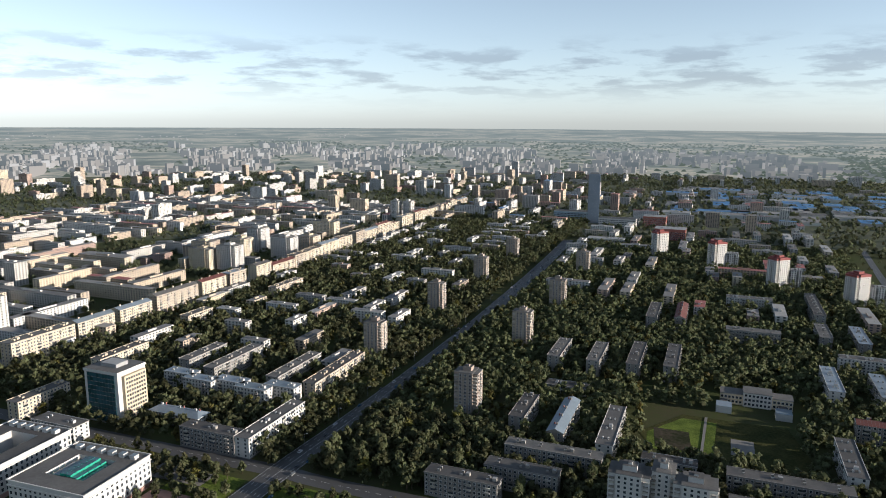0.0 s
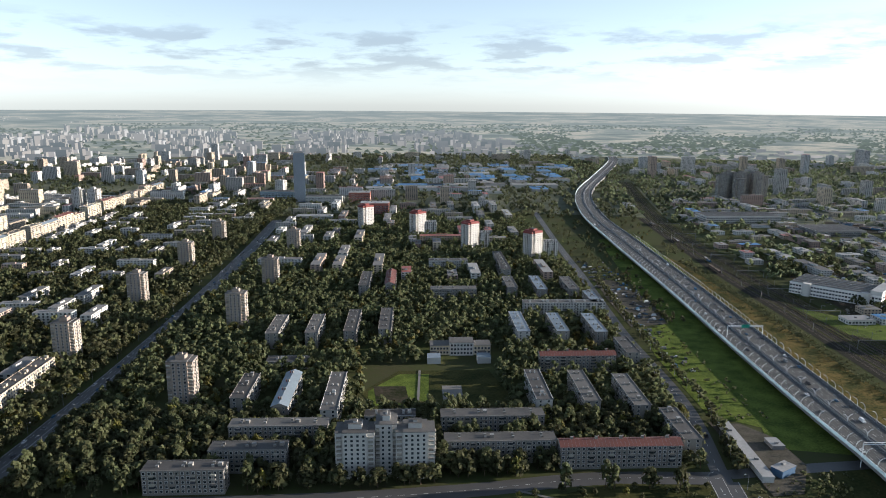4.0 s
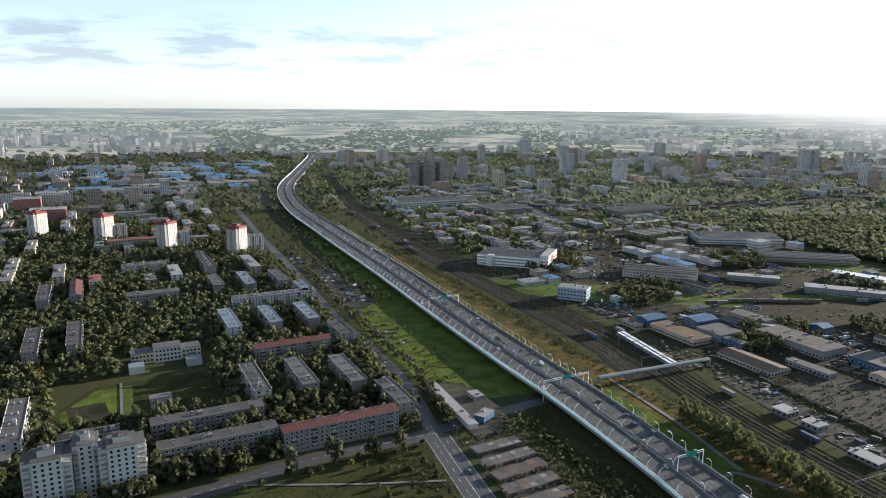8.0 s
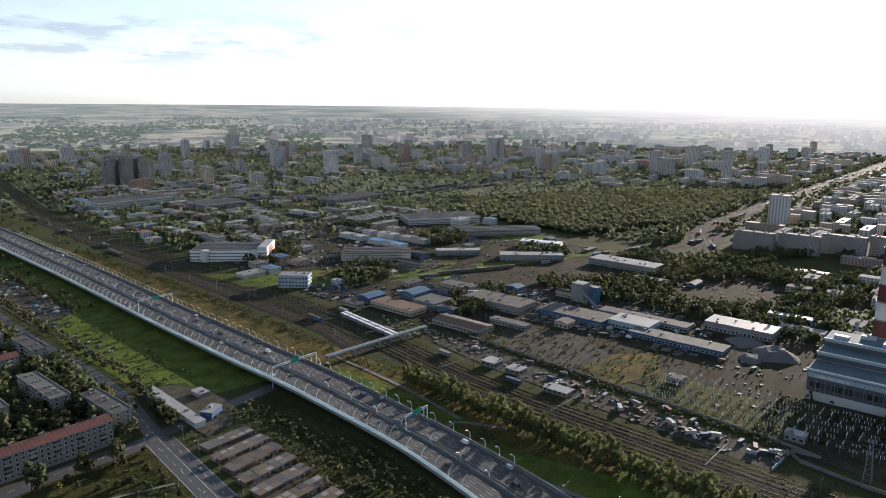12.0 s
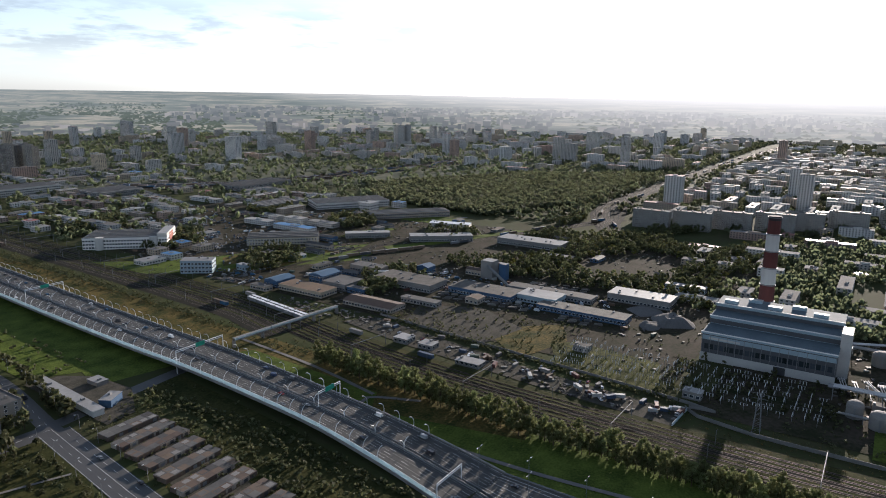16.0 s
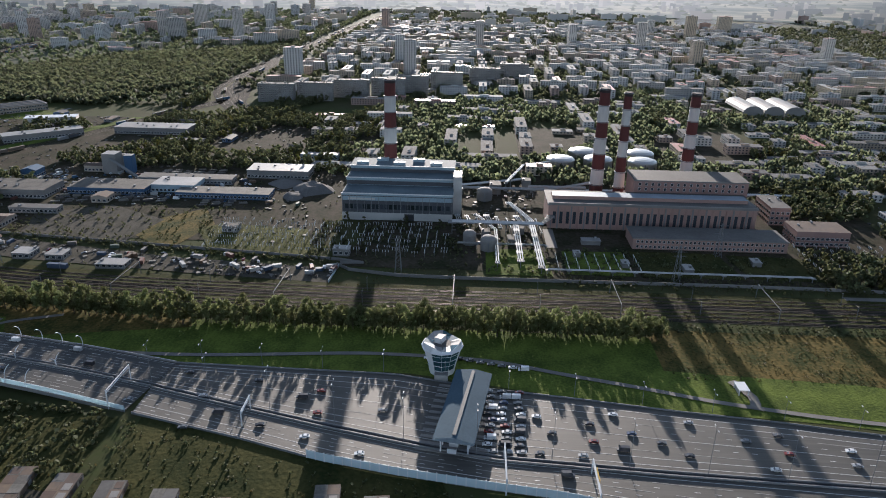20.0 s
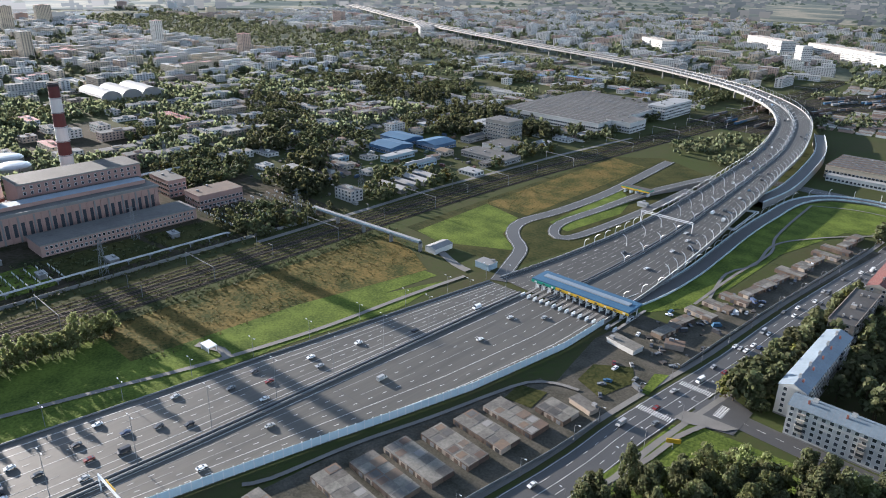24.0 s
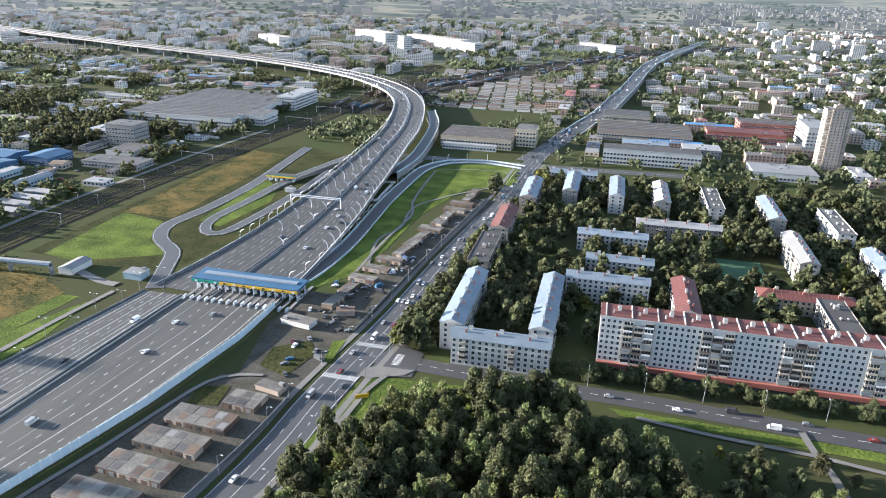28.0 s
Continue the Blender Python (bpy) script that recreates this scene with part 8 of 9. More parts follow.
mass("dry_tufts", strew(900, 300, -330, 353, -114, 2.2, None, 3) + [(384 + rng.choice((-14.8, -9.7, -4.7, 4.6, 9.5, 16)) + rng.uniform(-1.3, 1.3), rng.uniform(-340, 85)) for _ in range(900)] + strew(900, 330, 150, 410, 1000, 3, None, 3) + strew(500, 404, -330, 430, 80, 3, None, 3) + strew(400, 300, -650, 352, -440, 3, None, 3) + strew(500, 150, -10, 250, 330, 3, None, 3), (tuft,), "dry ochre grass tufts on rough meadow", (0.12, 0.3))
mass("street_trees", [(float(np.interp(y, [384, 501, 675, 893], [190, 209, 212, 226])) + o + rng.uniform(-1.5, 1.5), y + rng.uniform(-2, 2)) for y in range(398, 900, 8) for o in (-16, 15)], (mid, mid2), "trees lining the street", (0.7, 1.1))
bit = Mesh().box(-1, -1, 0, 1, 1, 1, CLUTTER)
merged("scrap_and_stores", bit, [(x, y, 0.1, rng.choice((0.35, 0.5, 0.8, 1.3)), rng.uniform(0.5, 2.0), rng.uniform(0, 3)) for x, y in strew(1500, 470, 110, 900, 800, 3, lambda x, y: not (455 < x < 545 and 150 < y < 352), 3) + strew(420, 404, 84, 470, 480, 2.4, lambda x, y: np.interp(y, [80, 200, 360], [403, 412, 440]) < x < np.interp(y, [80, 200, 360], [424, 435, 466]), 3) + strew(500, 420, -640, 700, -340, 3, None, 3) + strew(200, 480, -70, 620, 10, 3, None, 3) + strew(120, 96, -600, 150, -300, 3, lambda x, y: np.interp(y, [-560, -300], [90, 108]) < x < np.interp(y, [-560, -420, -345, -245], [96, 114, 138, 138]), 3)], "scrap, crates and stores lying about the yards", "clutter")


mass("line_bushes", [(float(np.interp(y, [230, 400, 500, 740, 970], [370, 366, 378, 394, 404])) + rng.uniform(-7, 7), y) for y in np.arange(200, 1000, 2.2)] + [(float(np.interp(y, [84, 200, 360], [436, 446, 476])) + rng.uniform(-4, 4), y) for y in np.arange(90, 370, 1.6)] + strew(150, 450, 190, 545, 350, 3, None, 3) + strew(120, 560, 560, 900, 640, 5, None, 3), (bush,), "dark bushes along railway and ditches", (0.25, 0.6))
mass("bank_bushes", strew(260, 205, 150, 262, 392, 3.4, lambda x, y: x > road_side(y) + 50, 4) + strew(70, 225, 466, 262, 690, 6, None, 3), (bush,), "olive bushes between garages and highway", (0.35, 0.8))


# ---- vehicles ----
def car_meshes(L=4.4, W=1.78, H=1.45, kind="car"):
    body, glass = Mesh(), Mesh()
    a, b = L / 2, W / 2
    if kind == "van":
        prof = [(-a, 0.35), (a, 0.35), (a, 0.95), (a - 0.9, 1.25), (a - 1.5, H), (-a, H)]
        band = (a - 1.42, a - 0.85)
    else:
        prof = [(-a, 0.35), (a, 0.35), (a, 0.8), (a - 1.1, 0.95), (a - 1.9, H), (-a + 1.1, H), (-a + 0.35, 0.98), (-a, 0.9)]
        band = (-a + 0.5, a - 1.25)
    n = len(prof)
    for i in range(n):
        (x0, z0), (x1, z1) = prof[i], prof[(i + 1) % n]
        t0, t1 = (0.86 if z0 > 1.1 else 1.0), (0.86 if z1 > 1.1 else 1.0)
        body.poly([(x0, -b * t0, z0), (x1, -b * t1, z1), (x1, b * t1, z1), (x0, b * t0, z0)], PAINTS)
    for s in (-1, 1):
        body.poly([(x, s * b * (0.86 if z > 1.1 else 1.0), z) for x, z in (prof if s < 0 else prof[::-1])], PAINTS)
        glass.box(band[0] + 0.55, s * b * 0.95 - 0.02, 1.0, band[1] - 0.45, s * b * 0.95 + 0.02, H - 0.12, GLASS)
    glass.poly([(band[1] + 0.1, -b * 0.8, 1.0), (band[1] + 0.1, b * 0.8, 1.0), (band[1] - 0.52, b * 0.74, H - 0.05), (band[1] - 0.52, -b * 0.74, H - 0.05)], GLASS)
    if kind == "car":
        glass.poly([(band[0] - 0.1, b * 0.8, 1.02), (band[0] - 0.1, -b * 0.8, 1.02), (band[0] + 0.5, -b * 0.74, H - 0.05), (band[0] + 0.5, b * 0.74, H - 0.05)], GLASS)
    wheel = Mesh().tube([(0, -0.12, 0), (0, 0.12, 0)], 0.32, TYRE, 8)
    return body.data("body"), glass.data("windows"), wheel.data("wheel")


CARS = {"car": (4.4, 1.78, 1.45), "van": (5.6, 2.05, 2.4)}
CARS = {k: (v, car_meshes(*v, kind=k)) for k, v in CARS.items()}


LOOSE = {"car": [], "van": []}


def car(x, y, rz, kind="car", z=0.0, group="road traffic", label="", loose=False):
    if loose:
        LOOSE[kind].append((x, y, z, 1, 1, radians(rz)))
        return
    (L, W, H), (b_, g_, w_) = CARS[kind]
    root = thing(kind, x, y, z, rz, label or ("small passenger car on the asphalt" if kind == "car" else "boxy delivery van on the asphalt"), kind, group)
    part("body", b_, root); part("windows", g_, root)
    for sx in (-1, 1):
        for sy in (-1, 1):
            part("wheel", w_, root, m=pose(sx * L * 0.31, sy * (W / 2 - 0.1), 0.32))


def lorry(x, y, rz, z=0.0, label="box lorry with pale body", group="lorries"):
    root = thing("lorry", x, y, z, rz, label, "lorry", group)
    part("cab", Mesh().box(2.6, -1.2, 0.6, 4.6, 1.2, 2.7, PAINTS), root)
    part("windscreen", Mesh().box(4.6, -1.0, 1.6, 4.65, 1.0, 2.5, GLASS), root)
    part("box_body", Mesh().box(-4.6, -1.25, 0.9, 2.3, 1.25, 3.4, CONTAINERS, bottom=True), root)
    for sx in (-3.4, -2.3, 3.6):
        for sy in (-1, 1):
            part("wheel", CARS["van"][1][2], root, m=pose(sx, sy * 1.05, 0.45) @ Matrix.Diagonal((1.4, 1.2, 1.4, 1)))


# traffic on the plaza
for i, (x, y, a) in enumerate(((262, 152, 92), (268, 118, 92), (247, 84, 95), (270, 70, 92), (258, 60, 94), (262, 30, 92), (276, 62, 90), (240, 62, 98), (230, 36, 100), (283, 95, 90), (255, 106, 95), (243, 118, 95), (288, 132, 92),
                               (262, -42, 88), (250, -48, 88), (258, -66, 86), (245, -66, 86), (240, -78, 86), (252, -84, 86), (235, -60, 88), (266, -78, 88), (238, -106, 85), (246, -96, 86), (262, -112, 86), (222, -52, 268), (250, -134, 84), (255, -150, 84), (246, -178, 84), (231, -140, 84), (240, -205, 82), (212, -130, 266), (205, -190, 268), (236, -176, 84), (228, -236, 82), (208, -95, 264), (242, -150, 84), (196, -254, 264), (200, -286, 266), (222, -282, 84), (186, -300, 268))):
    car(x, y, a + rng.uniform(-2, 2), "van" if i % 7 == 3 else "car", 0.31)
for i in range(34):
    x = 233 + (i % 11) * 4.6 + 2.3
    car(x, -20 - (i // 11) * 7 + rng.uniform(-1.5, 1.5), 90, "van" if rng.random() < 0.15 else "car", 0.31, "queue at the toll booths")
for i in range(10):
    car(311 - max(0, i - 3) * 1.4, 12 - i * 5.6, 92, "van" if i == 9 else "car", 0.42, "parked staff cars", "parked car beside the footpath")
for line, half, lo, hi in ((NORTH, N_HALF, 160, 1300), (SOUTH, S_HALF, -1200, -400)):
    for i in range(3, len(line) - 2):
        p = line[i]
        if not lo < p[1] < hi or rng.random() > (0.85 if line is NORTH else 0.6):
            continue
        d = line[i + 1] - line[i - 1]
        lane = rng.choice((-0.75, -0.5, -0.27, 0.27, 0.5, 0.75))
        q = sides(line[i - 1:i + 2], half[i] * lane)[1]
        car(q[0], q[1], math.degrees(math.atan2(d[1], d[0])) + (180 if lane < 0 else 0), "van" if rng.random() < 0.2 else "car", q[2] + 0.02, "highway traffic", loose=p[1] > 400 or p[1] < -600)
rd = smooth([(x, y, 0.14) for x, y in MAIN_ROAD], 10)
for i in range(2, len(rd) - 2):
    jam = -720 < rd[i][1] < -290
    for lane in (-7.8, -4.8, -1.7, 1.7, 4.8, 7.8) if rd[i][1] < 384 else (-2.8, 2.8):
        if rng.random() < (0.2 if jam else 0.08) and -860 < rd[i][1] < 900:
            d = rd[i + 1] - rd[i - 1]
            q = sides(rd[i - 1:i + 2], lane)[1]
            car(q[0], q[1], math.degrees(math.atan2(d[1], d[0])) + (180 if lane < 0 else 0), "van" if rng.random() < 0.15 else "car", 0.13, "street traffic", loose=not -480 < rd[i][1] < 420)
for i, (x, y) in enumerate(((-60, -273), (-84, -278), (-100, -270), (-115, -277), (-140, -272), (-30, -276), (-170, -268))):
    car(x, y, 178 if i % 2 else -2, "van" if i in (1, 2) else "car", 0.15, "street traffic")
for i in range(110):
    y = 300 + i * 10
    car(-258 + rng.choice((-8.5, -5, -1.8, 1.8, 5, 8.5)), y, 90, "car", 0.17, "avenue traffic", loose=True)
# stored and parked cars
for x, y in strew(120, 230, 560, 278, 1000, 4.6, lambda x, y: x < 250 or y > 690):
    car(x, y, rng.choice((0, 90, 20)), rng.choice(("car", "car", "van")), 0.1, "cars in the storage ground", "stored car on pale ground", True)
for i_, (x, y) in enumerate(strew(40, 98, -560, 140, -245, 5.5, lambda x, y: x > np.interp(y, [-560, -300, -245], [84, 106, 108]) and x < np.interp(y, [-560, -420, -345, -245], [92, 112, 146, 138]))):
    car(x, y, rng.uniform(0, 180), rng.choice(("car", "car", "van")), 0.12, "cars in the yard strip", "parked car in a dusty yard", i_ > 24)
for x, y in strew(34, 404, 84, 446, 350, 5.0, lambda x, y: np.interp(y, [80, 360], [405, 440]) < x < np.interp(y, [80, 360], [428, 466])):
    (lorry if rng.random() < 0.3 else car)(x, y, rng.uniform(0, 180), z=0.35)
for x, y in strew(40, 520, 560, 600, 720, 5.0):
    car(x, y, rng.choice((0, 90)), "car", 0.2, "cars by the trading hall", "parked car by the trading hall", True)
for i in range(6):
    for o_ in (8, 13):
        y = 416 + i * 14.5
        part("freight_wagon", Mesh().box(-1.6, -6.8, 0.9, 1.6, 6.8, 3.9, STEEL, STEELWHITE, bottom=True).box(-1.2, -6, 0.2, 1.2, 6, 0.9, DARKSTEEL), None, "white-roofed covered wagon standing on a siding", m=pose(float(np.interp(y, [290, 496], [394, 430])) + o_, y, 0.2, 0, 0, -10), category="wagon", group="white wagons")
for i in range(30):
    y = 100 + i * 15.5
    if i % 5 != 1 or y < 230:
        continue
    part("freight_wagon", Mesh().box(-1.5, -6.8, 0.9, 1.5, 6.8, 3.9, CONTAINERS, bottom=True).box(-1.2, -6, 0.2, 1.2, 6, 0.9, DARKSTEEL), None, "boxy goods wagon standing on a siding", m=pose(np.interp(y, [85, 290, 496, 600], [401, 411, 447, 452]), y, 0.2, 0, 0, -6 if y > 290 else -3), category="wagon", group="goods wagons")


# lots, lanes and stacked goods of the eastern works
for pts_, w_, mt_ in (([(466, 385), (520, 372), (556, 352), (628, 296), (640, 200), (606, 112)], 6, GRAVEL), ([(505, 605), (540, 540), (566, 500), (640, 470), (700, 440)], 6, ASPHALT), ([(575, 690), (640, 640), (720, 640), (820, 600), (950, 560)], 7, ASPHALT), ([(440, 345), (486, 330), (520, 290), (548, 232)], 4, GRAVEL), ([(724, 878), (800, 860), (880, 830), (960, 720)], 7, ASPHALT), ([(560, 740), (600, 810), (700, 900)], 6, ASPHALT)):
    road("road", pts_, w_, 0.2, "narrow works lane", mt_, keepout=False)
for pts_, mt_, lb_ in (([(566, 900), (640, 985), (748, 1010), (700, 880), (640, 800), (590, 790)], GRAVEL, "dusty parking ground behind the trading hall"), ([(556, 756), (592, 790), (636, 770), (575, 690), (540, 712)], GRAVEL, "dusty forecourt by the trading hall"), ([(536, 610), (556, 640), (640, 560), (668, 520), (640, 516), (560, 580)], LAWN, "yellowish grass along the works railway"), ([(690, 520), (760, 480), (900, 430), (900, 446), (760, 500), (700, 536)], LAWN, "grass bank along the works railway")):
    patch("yard", pts_, mt_, 0.13, lb_, "yard")
for x, y in strew(150, 566, 780, 740, 1010, 5.0, lambda x, y: x - 566 > (y - 900) * 0.55 and y > 790 + (x - 590) * 0.45) + strew(70, 540, 690, 640, 790, 5.0) + strew(60, 640, 690, 900, 760, 6.0) + strew(60, 470, 540, 540, 620, 5.0) + strew(90, 560, 200, 640, 420, 5.0):
    car(x, y, rng.choice((0, 90, 44, 134)), rng.choice(("car", "car", "car", "van")), 0.22, loose=True)
st = smooth([(x, y, 0) for x, y in [(900, 1600), (827, 1244), (773, 1035), (724, 878), (645, 764), (563, 671), (510, 610)]], 9)
for i in range(2, len(st) - 2):
    for lane in (-5, -2, 2, 5):
        if rng.random() < 0.3:
            q, d = sides(st[i - 1:i + 2], lane)[1], st[i + 1] - st[i - 1]
            car(q[0], q[1], math.degrees(math.atan2(d[1], d[0])), "car", 0.17, loose=True)
br = smooth([(47, -776, 0.3), (28, -860, 0.4), (10, -930, 4), (-6, -985, 7), (-25, -1110, 9), (-45, -1250, 9.5), (-91, -1615, 9.5), (-153, -1898, 9)], 9)
for i in range(2, len(br) - 2):
    for lane in (-9.5, -6.5, -3, 3, 6.5, 9.5):
        if rng.random() < 0.3:
            q, d = sides(br[i - 1:i + 2], lane)[1], br[i + 1] - br[i - 1]
            car(q[0], q[1], math.degrees(math.atan2(d[1], d[0])), "van" if rng.random() < 0.2 else "car", q[2] + 0.05, loose=True)
stack = Mesh().box(-0.9, -4, 0, 0.9, 4, 0.8, CLUTTER).box(-0.7, -3.7, 0.8, 0.7, 3.7, 1.4, CLUTTER)
rows_st = []
for x0, y0, nx, ny, ang in ((548, 330, 5, 3, 0.5), (556, 262, 4, 5, 0.45), (550, 190, 4, 4, 0.3), (640, 240, 5, 6, 0.2), (560, 440, 3, 3, 0.4), (640, 560, 6, 2, 0.8), (690, 690, 6, 3, 0.8), (470, 560, 3, 3, 0.2), (760, 820, 8, 5, 0.6), (830, 960, 10, 6, 0.5), (700, 1060, 9, 7, 0.9)):
    for i in range(nx):
        for j in range(ny):
            if rng.random() < 0.85 and free(x0 + i * 4, y0 + j * 11, 1):
                rows_st.append((x0 + i * 4, y0 + j * 11, 0.1, rng.uniform(0.8, 1.2), rng.uniform(0.6, 1.8), ang + rng.uniform(-0.06, 0.06)))
merged("stacked_goods", stack, rows_st, "rows of stacked pipes, slabs and crates", "stored goods")
for kind, (dims, _) in CARS.items():
    L, W, H = dims
    for paint in (STEELWHITE, DARKSTEEL, STEEL, CLADGREY, BLUEROOF):
        m = Mesh().box(-L / 2, -W / 2, 0.25, L / 2, W / 2, 0.9 if kind == "car" else 1.2, paint).box(-L * 0.3, -W * 0.42, 0.9, L * 0.2 if kind == "car" else L * 0.42, W * 0.42, H, GLASS if kind == "car" else paint, paint)
        spots = [p for k, p in enumerate(LOOSE[kind]) if k % 5 == (STEELWHITE, DARKSTEEL, STEEL, CLADGREY, BLUEROOF).index(paint)]
        if spots:
            merged("far_traffic", m, spots, "small far cars on roads and yards", "cars")


# ---- garages ----
def garage_row(x, y, L, W, rz, n, roofs=(PATCHROOF, PATCHROOF, PATCHROOF, PATCHROOF, PATCHROOF, RUSTROOF)):
    root = thing("garage_row", x, y, 0, rz, "row of lock-up garages with patched grey roofs", "garage", "garage rows")
    dx, dy = (L / 2, W / 2)
    keep(x - dx, y - dy, x + dx, y + dy)
    r = random.Random(int(x * 13 + y * 7))
    for i in range(n):
        for s in (-1, 1):
            x0, x1 = -L / 2 + L * i / n, -L / 2 + L * (i + 1) / n
            h = 2.6 + r.uniform(-0.05, 0.07)
            y0, y1 = (0.0, W / 2) if s > 0 else (-W / 2, 0.0)
            g = Mesh().box(x0, y0, -0.2, x1, y1, h, r.choice((BRICK, RUSTROOF, RUSTROOF))).box(x0 - 0.02, y0, h, x1 - 0.02, y1, h + 0.2, BITUMEN, r.choice(roofs))
            if r.random() < 0.4:
                g.box(x0 + 0.6, y0 + 0.8, h + 0.2, x1 - 0.9, y1 - 1.0, h + 0.24, PATCHROOF, r.choice((RUSTROOF, BITUMEN, CONCRETE)))
            part("garage", g, root)
    doors = Mesh()
    for i in range(n):
        xc = -L / 2 + L * (i + 0.5) / n
        for s in (-1, 1):
            doors.box(xc - 1.2, s * (W / 2) + (0.02 if s > 0 else -0.08), 0, xc + 1.2, s * (W / 2) + (0.08 if s > 0 else -0.02), 2.1, r.choice((STEEL, RUSTROOF, DARKSTEEL)))
    part("garage_door_row", doors, root, "steel garage doors", "stuff")


def west_of(y):
    return float(np.interp(-y, [-146, -19, 49, 132, 215, 280], [250, 218, 208, 188, 167, 157]))


def road_at(y):
    return float(np.interp(y, [-240, -160, 110, 384], [88, 105, 150, 190]))


y = 352.0
while y > -112:
    x0, x1 = road_at(y) + 15, west_of(y) - 16
    if y > 60:
        x1 = min(x1, road_at(y) + 52)
    if x1 - x0 > 18:
        n = max(4, int((x1 - x0) / 5))
        garage_row((x0 + x1) / 2, y, x1 - x0, 10.0, rng.uniform(-3, 3) + 4, n, (RUSTROOF, BITUMEN, BITUMEN) if y > 200 else (PATCHROOF, RUSTROOF, BITUMEN))
    y -= rng.choice((15.5, 16.5, 17.5)) if y > 200 else rng.choice((19, 20, 21, 22))
for x, y, L in ((157, -126, 26), (151, -142, 29), (148, -158, 29), (144, -175.5, 28), (141, -193, 28), (138, -210, 28), (127, -227, 15)):
    garage_row(x, y, L + 1, 12.0, -4, max(3, int(L / 4.2)))
for i in range(5, 20):
    yy_ = -250 - i * 17
    x = float(np.interp(-yy_, [245, 345, 420, 560], [126, 127, 112, 92]))
    garage_row(x, yy_, rng.choice((14, 18, 20)), rng.choice((7, 9)), rng.choice((-8, 80, 82)), 3)
# fields of low garages beside the rail yards
gf = Mesh()
for i in range(26):
    for j in range(14):
        x, y = -30 + j * 22 + i * 2 + rng.uniform(-2, 2), -1000 - i * 17
        if free(x, y, 6):
            gf.box(x - 9, y - 3, -0.2, x + 9, y + 3, 2.8 + rng.uniform(-0.3, 0.3), FWALL[3] if rng.random() < 0.3 else FWALL[0], rng.choice((FROOF[0], RUSTROOF, RUSTROOF, BROWNROOF)))
for i in range(20):
    for j in range(9):
        x, y = 640 + j * 24 + rng.uniform(-2, 2), -380 - i * 14
        if free(x, y, 6):
            gf.box(x - 9, y - 3, -0.2, x + 9, y + 3, 2.8, FWALL[0], rng.choice((FROOF[0], RUSTROOF, FROOF[1])))
for x0, y0, nx, ny, dx, dy, ang in ((620, -430, 9, 9, 20, 13, 0.5), (560, -450, 4, 7, 17, 12, 0.5), (500, -390, 5, 5, 15, 11, 0.45), (700, -620, 10, 9, 21, 13, 0.4), (560, -700, 8, 7, 19, 12, 0.5), (420, -700, 4, 8, 15, 11, 0.2), (860, -440, 9, 10, 22, 14, 0.4), (640, -1010, 12, 9, 22, 14, 0.4), (460, -1060, 8, 8, 20, 13, 0.3)):
    for i in range(nx):
        for j in range(ny):
            ux, uy = i * dx + rng.uniform(-2, 2), -j * dy
            x, y = x0 + ux * math.cos(ang) - uy * math.sin(ang) * 0.3, y0 + uy - ux * math.sin(ang) * 0.4
            if free(x, y, 5) and rng.random() < 0.85:
                w_ = rng.uniform(5, 9)
                gf.box(x - w_, y - 2.6, -0.2, x + w_, y + 2.6, rng.uniform(2.3, 3.6), FWALL[3] if rng.random() < 0.4 else FWALL[0], rng.choice((FROOF[0], RUSTROOF, RUSTROOF, PATCHROOF, FROOF[1])))
part("garage_field", gf, None, "fields of low garage rows with rusty roofs", "stuff", category="garage")


# ---- lamps, masts, pylons ----
def lamp_meshes(h, arms):
    m = Mesh().tube([(0, 0, 0), (0, 0, h)], 0.14, STEEL, 6, 0.08)
    a = Mesh()
    for s in arms:
        a.tube([(0, 0, h - 0.1), (s * 1.4, 0, h + 0.4), (s * 2.2, 0, h + 0.45)], 0.06, STEEL, 4)
    hd = Mesh()
    for s in arms:
        hd.box(s * 2.2 - 0.5, -0.18, h + 0.3, s * 2.2 + 0.5, 0.18, h + 0.5, STEELWHITE, bottom=True)
    return m.data("pole"), a.data("arm"), hd.data("lamp_head")


LAMP1, LAMP2, LAMP_T = lamp_meshes(9.5, (1,)), lamp_meshes(11, (-1, 1)), lamp_meshes(24, (-1, 1))


def lamp(x, y, rz, meshes=LAMP1, z=0.0, group="street lamps"):
    root = thing("street_lamp", x, y, z, rz, "grey steel street lamp with bracket arm" if meshes is LAMP1 else "tall grey lamp mast with twin heads", "street lamp", group)
    for nm, me in zip(("pole", "arm", "lamp_head"), meshes):
        part(nm, me, root)


for i in range(0, len(rd) - 2, 3):
    if -880 < rd[i][1] < 900:
        for s in (-11.6, 11.6):
            q = sides(rd[i:i + 3], s)[1]
            lamp(q[0], q[1], 0 if s < 0 else 180)
for x, y in zip(*[[p[k] for p in median[::4]] for k in (0, 1)]):
    lamp(x, y, 0, LAMP_T, 0.3, "plaza lamp masts")
for x, y in [(p[0] + 3, p[1]) for p in east[2::4]]:
    lamp(x, y, 180, LAMP2, 0.1, "plaza lamp masts")
for i in range(9):
    lamp(-20 - i * 26, -283, -90)
for i in range(12):
    lamp(-249, 390 + i * 50, 180); lamp(-269, 410 + i * 50, 0)


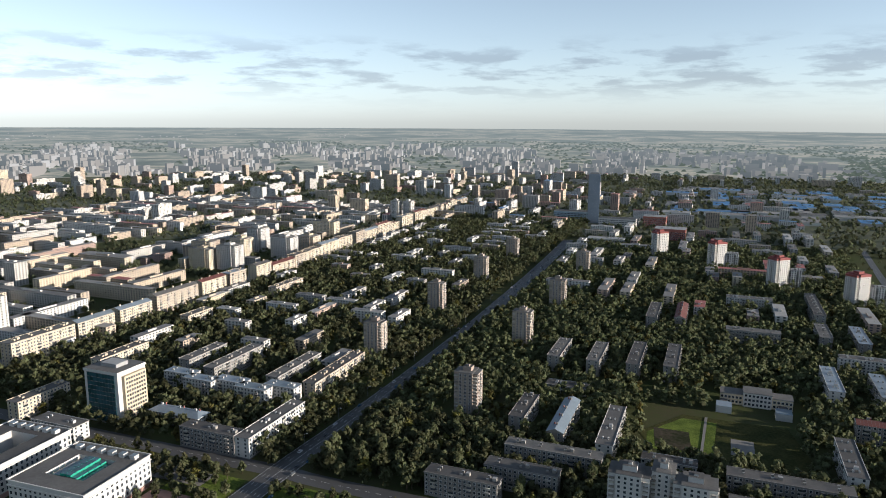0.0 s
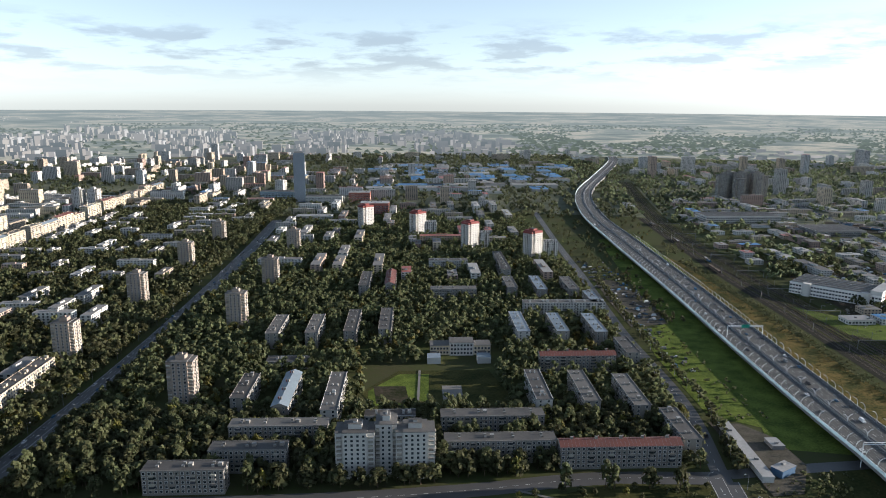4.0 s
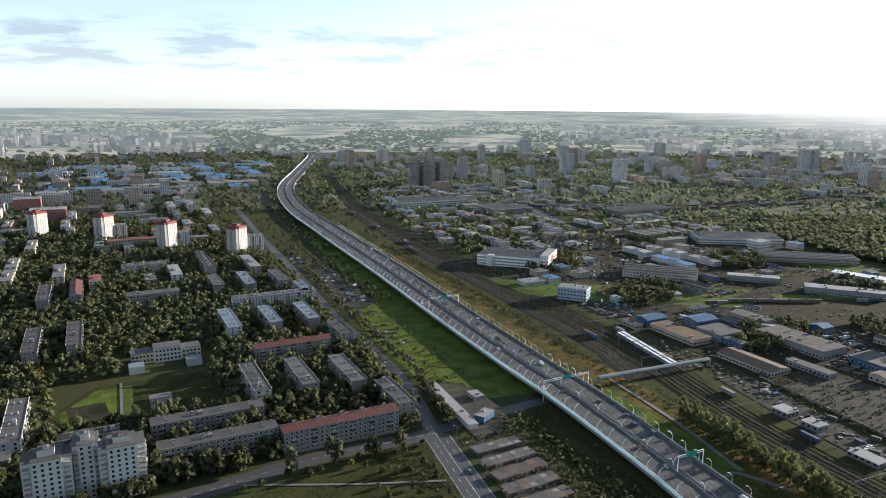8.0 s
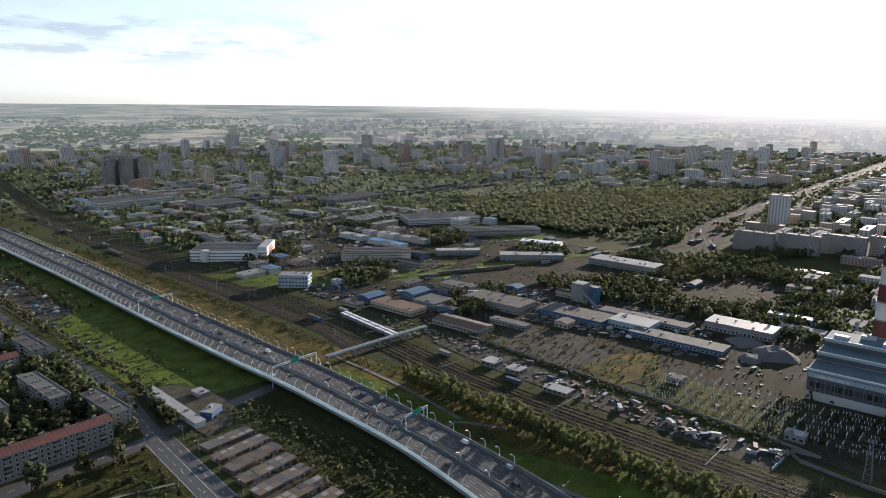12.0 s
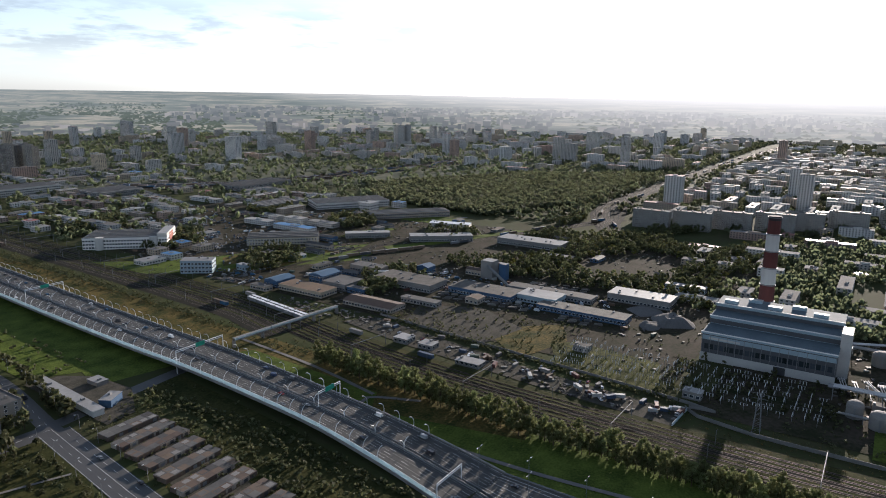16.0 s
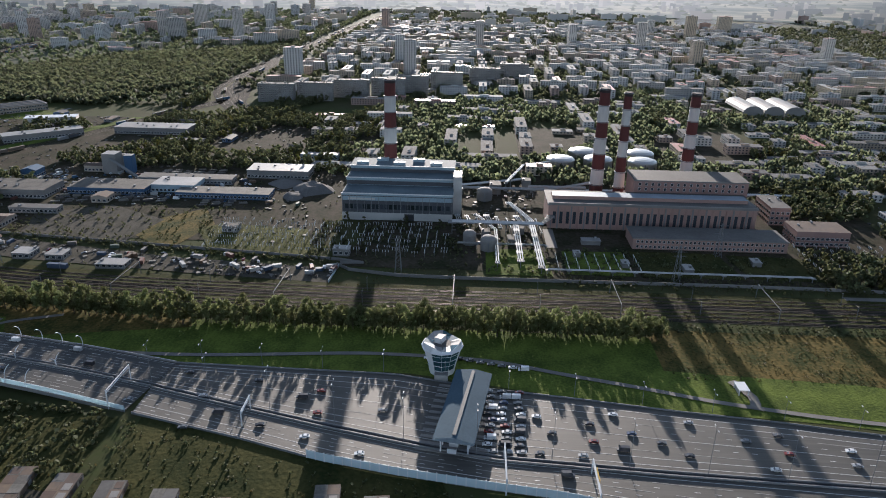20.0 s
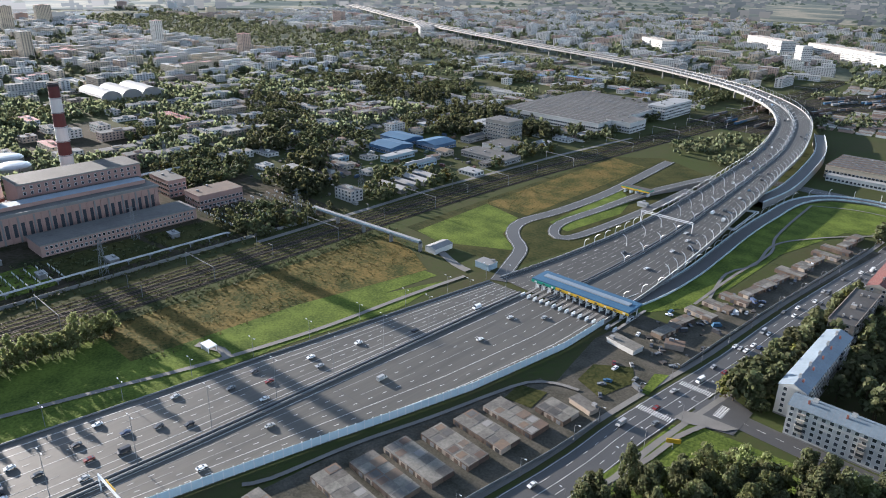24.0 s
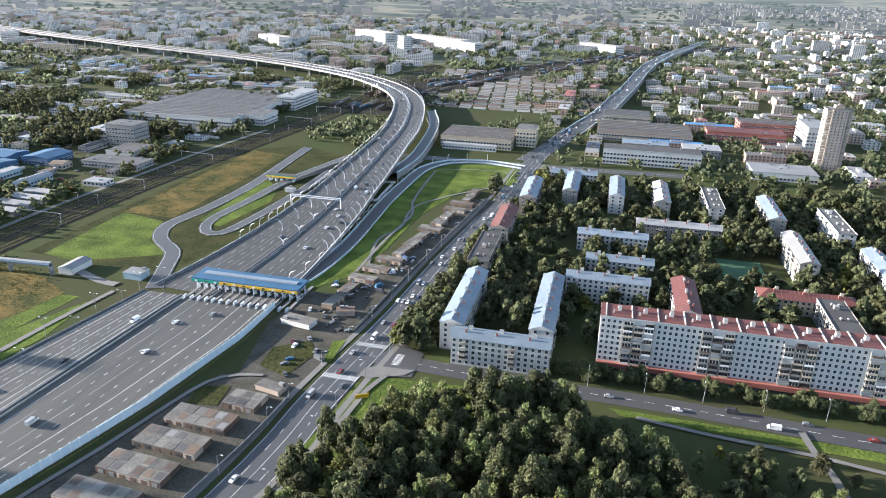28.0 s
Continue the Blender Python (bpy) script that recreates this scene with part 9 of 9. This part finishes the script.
def pylon(x, y, h, label="grey steel lattice power pylon"):
    root = thing("pylon", x, y, 0, 0, label, "pylon", "pylons")
    m = Mesh()
    for sx in (-1, 1):
        for sy in (-1, 1):
            m.tube([(sx * 2.2, sy * 2.2, 0), (sx * 0.5, sy * 0.5, h)], 0.16, STEEL, 4)
    for i in range(8):
        z0, z1 = h * i / 8, h * (i + 1) / 8
        w0, w1 = 2.2 - 1.7 * i / 8, 2.2 - 1.7 * (i + 1) / 8
        for s in (-1, 1):
            m.tube([(-w0, s * w0, z0), (w1, s * w1, z1)], 0.08, STEEL, 3).tube([(s * w0, w0, z0), (s * w1, -w1, z1)], 0.08, STEEL, 3)
    part("lattice", m, root)
    for z in (h * 0.7, h * 0.82, h * 0.94):
        part("crossarm", Mesh().tube([(0, -4.5, z), (0, 4.5, z)], 0.12, STEEL, 4), root)


for x, y in ((424, -148), (470, -190), (424, 40), (424, -300), (440, -380), (600, 520), (640, -300)):
    pylon(x, y, 26)
# switchyard
sw = Mesh().tube([(0, 0, 0), (0, 0, 6)], 0.12, STEEL, 4).tube([(-2.5, 0, 6), (2.5, 0, 6)], 0.1, STEEL, 4)
for k in (-2, 0, 2):
    sw.tube([(k, 0, 4.2), (k, 0, 6)], 0.18, STEELWHITE, 5)
merged("switchgear", sw, [(450 + i * 9, 10 + j * 7, 0, 1, rng.uniform(0.8, 1.3), rng.choice((0, 1.57))) for i in range(7) for j in range(26) if not (i > 4 and j < 2)] + [(440 + i * 9, -250 - j * 8, 0, 1, 1, 0) for i in range(6) for j in range(10)] + [(432 + i * 8, -70 - j * 7, 0, 1, 0.8, 0) for i in range(4) for j in range(9)], "rows of switchyard gantries and insulators", "switchgear")
for pts_, mt_, lb_ in (([(428, -76), (470, -76), (472, -120), (428, -122)], LAWN, "weedy grass round the transformers"), ([(428, -128), (474, -126), (474, -190), (428, -196)], WASTE, "dark rough grass before the annex"), ([(430, -200), (472, -196), (470, -250), (428, -262)], WASTE, "rough grass of the far yard"), ([(476, -66), (516, -66), (516, -74), (476, -74)], PAVING, "pale concrete apron")):
    patch("lawn", pts_, mt_, 0.12, lb_)
mass("yard_bushes", strew(90, 426, -262, 476, -72, 3, None, 3) + strew(60, 424, -70, 500, 8, 3, None, 3) + strew(60, 440, 96, 520, 110, 3, None, 3), (bush,), "self-sown bushes in the station yard", (0.3, 0.7))
for x_, y_, w_, d_ in ((446, -118, 8, 5), (462, -86, 6, 5), (440, -160, 10, 6), (456, -212, 9, 6), (488, -100, 7, 14)):
    shed(x_, y_, w_, d_, 3.4, CONCRETE, PALEROOF, "small concrete transformer hut in the yard", bands=False)
# fences
def fence(pts, h, label, mt=CONCRETE):
    line = smooth([(x, y, 0) for x, y in pts], 20)
    m = Mesh()
    a, b = sides(line, -0.12), sides(line, 0.12)
    up = lambda s: [(x, y, h) for x, y, z in s]
    m.strip(a, up(a), mt).strip(up(b), b, mt).strip(up(a), up(b), mt)
    part("fence", m, None, label, "structure", category="fence")


fence([(432, 84), (416, 40), (416, -200), (414, -300)], 2.4, "pale concrete panel fence along the railway")
fence([(434, 82), (440, 84), (472, 362)], 2.2, "pale concrete fence of the storage yard")
fence([(402, 84), (430, 82)], 2.2, "bluish fence across the yard's end", BARRIER)
fence([(104, -304), (96, -400), (79, -560)], 2.0, "dark fence along the car yard", STEEL)
fence([(127, -100), (119, -160), (113, -200), (110, -236)], 2.0, "dark fence along the garages", STEEL)
# stored goods and clutter in the yards
cl = Mesh().box(-1.2, -3, 0, 1.2, 3, 2.4, CONTAINERS).data("container")
for x, y in strew(14, 404, 84, 470, 350, 6, lambda x, y: np.interp(y, [80, 360], [405, 440]) < x < np.interp(y, [80, 360], [428, 466])) + strew(40, 520, 120, 640, 560, 7, lambda x, y: x > 555 or y > 360) + strew(40, 480, 560, 900, 800, 8) + strew(36, 420, -640, 560, -340, 7):
    part("container", cl, None, "painted steel storage container", m=pose(x, y, 0.1, 0, 0, rng.choice((0, 90, 15, 80))), category="container", group="storage containers")
sign = thing("billboard", 77, -240, 0, 30, "yellow roadside sign board on a post", "sign")
part("post", Mesh().box(-0.15, -0.15, 0, 0.15, 0.15, 3.5, STEEL), sign)
part("board", Mesh().box(-3, -0.15, 3.5, 3, 0.15, 5.6, YELLOW, bottom=True), sign)
# zebra crossings
for x, y, w, d, al in ((95.5, -259, 18, 4, "x"), (90.5, -292, 17, 4, "x"), (73, -281, 4, 12, "y")):
    z = Mesh()
    n = int((w if al == "x" else d) / 1.1)
    for i in range(n):
        if al == "x":
            z.box(x - w / 2 + i * 1.1, y - d / 2, 0.19, x - w / 2 + i * 1.1 + 0.5, y + d / 2, 0.215, MARK)
        else:
            z.box(x - w / 2, y - d / 2 + i * 1.1, 0.19, x + w / 2, y - d / 2 + i * 1.1 + 0.5, 0.215, MARK)
    part("zebra_crossing", z, None, "white zebra crossing stripes", "structure", category="road marking")
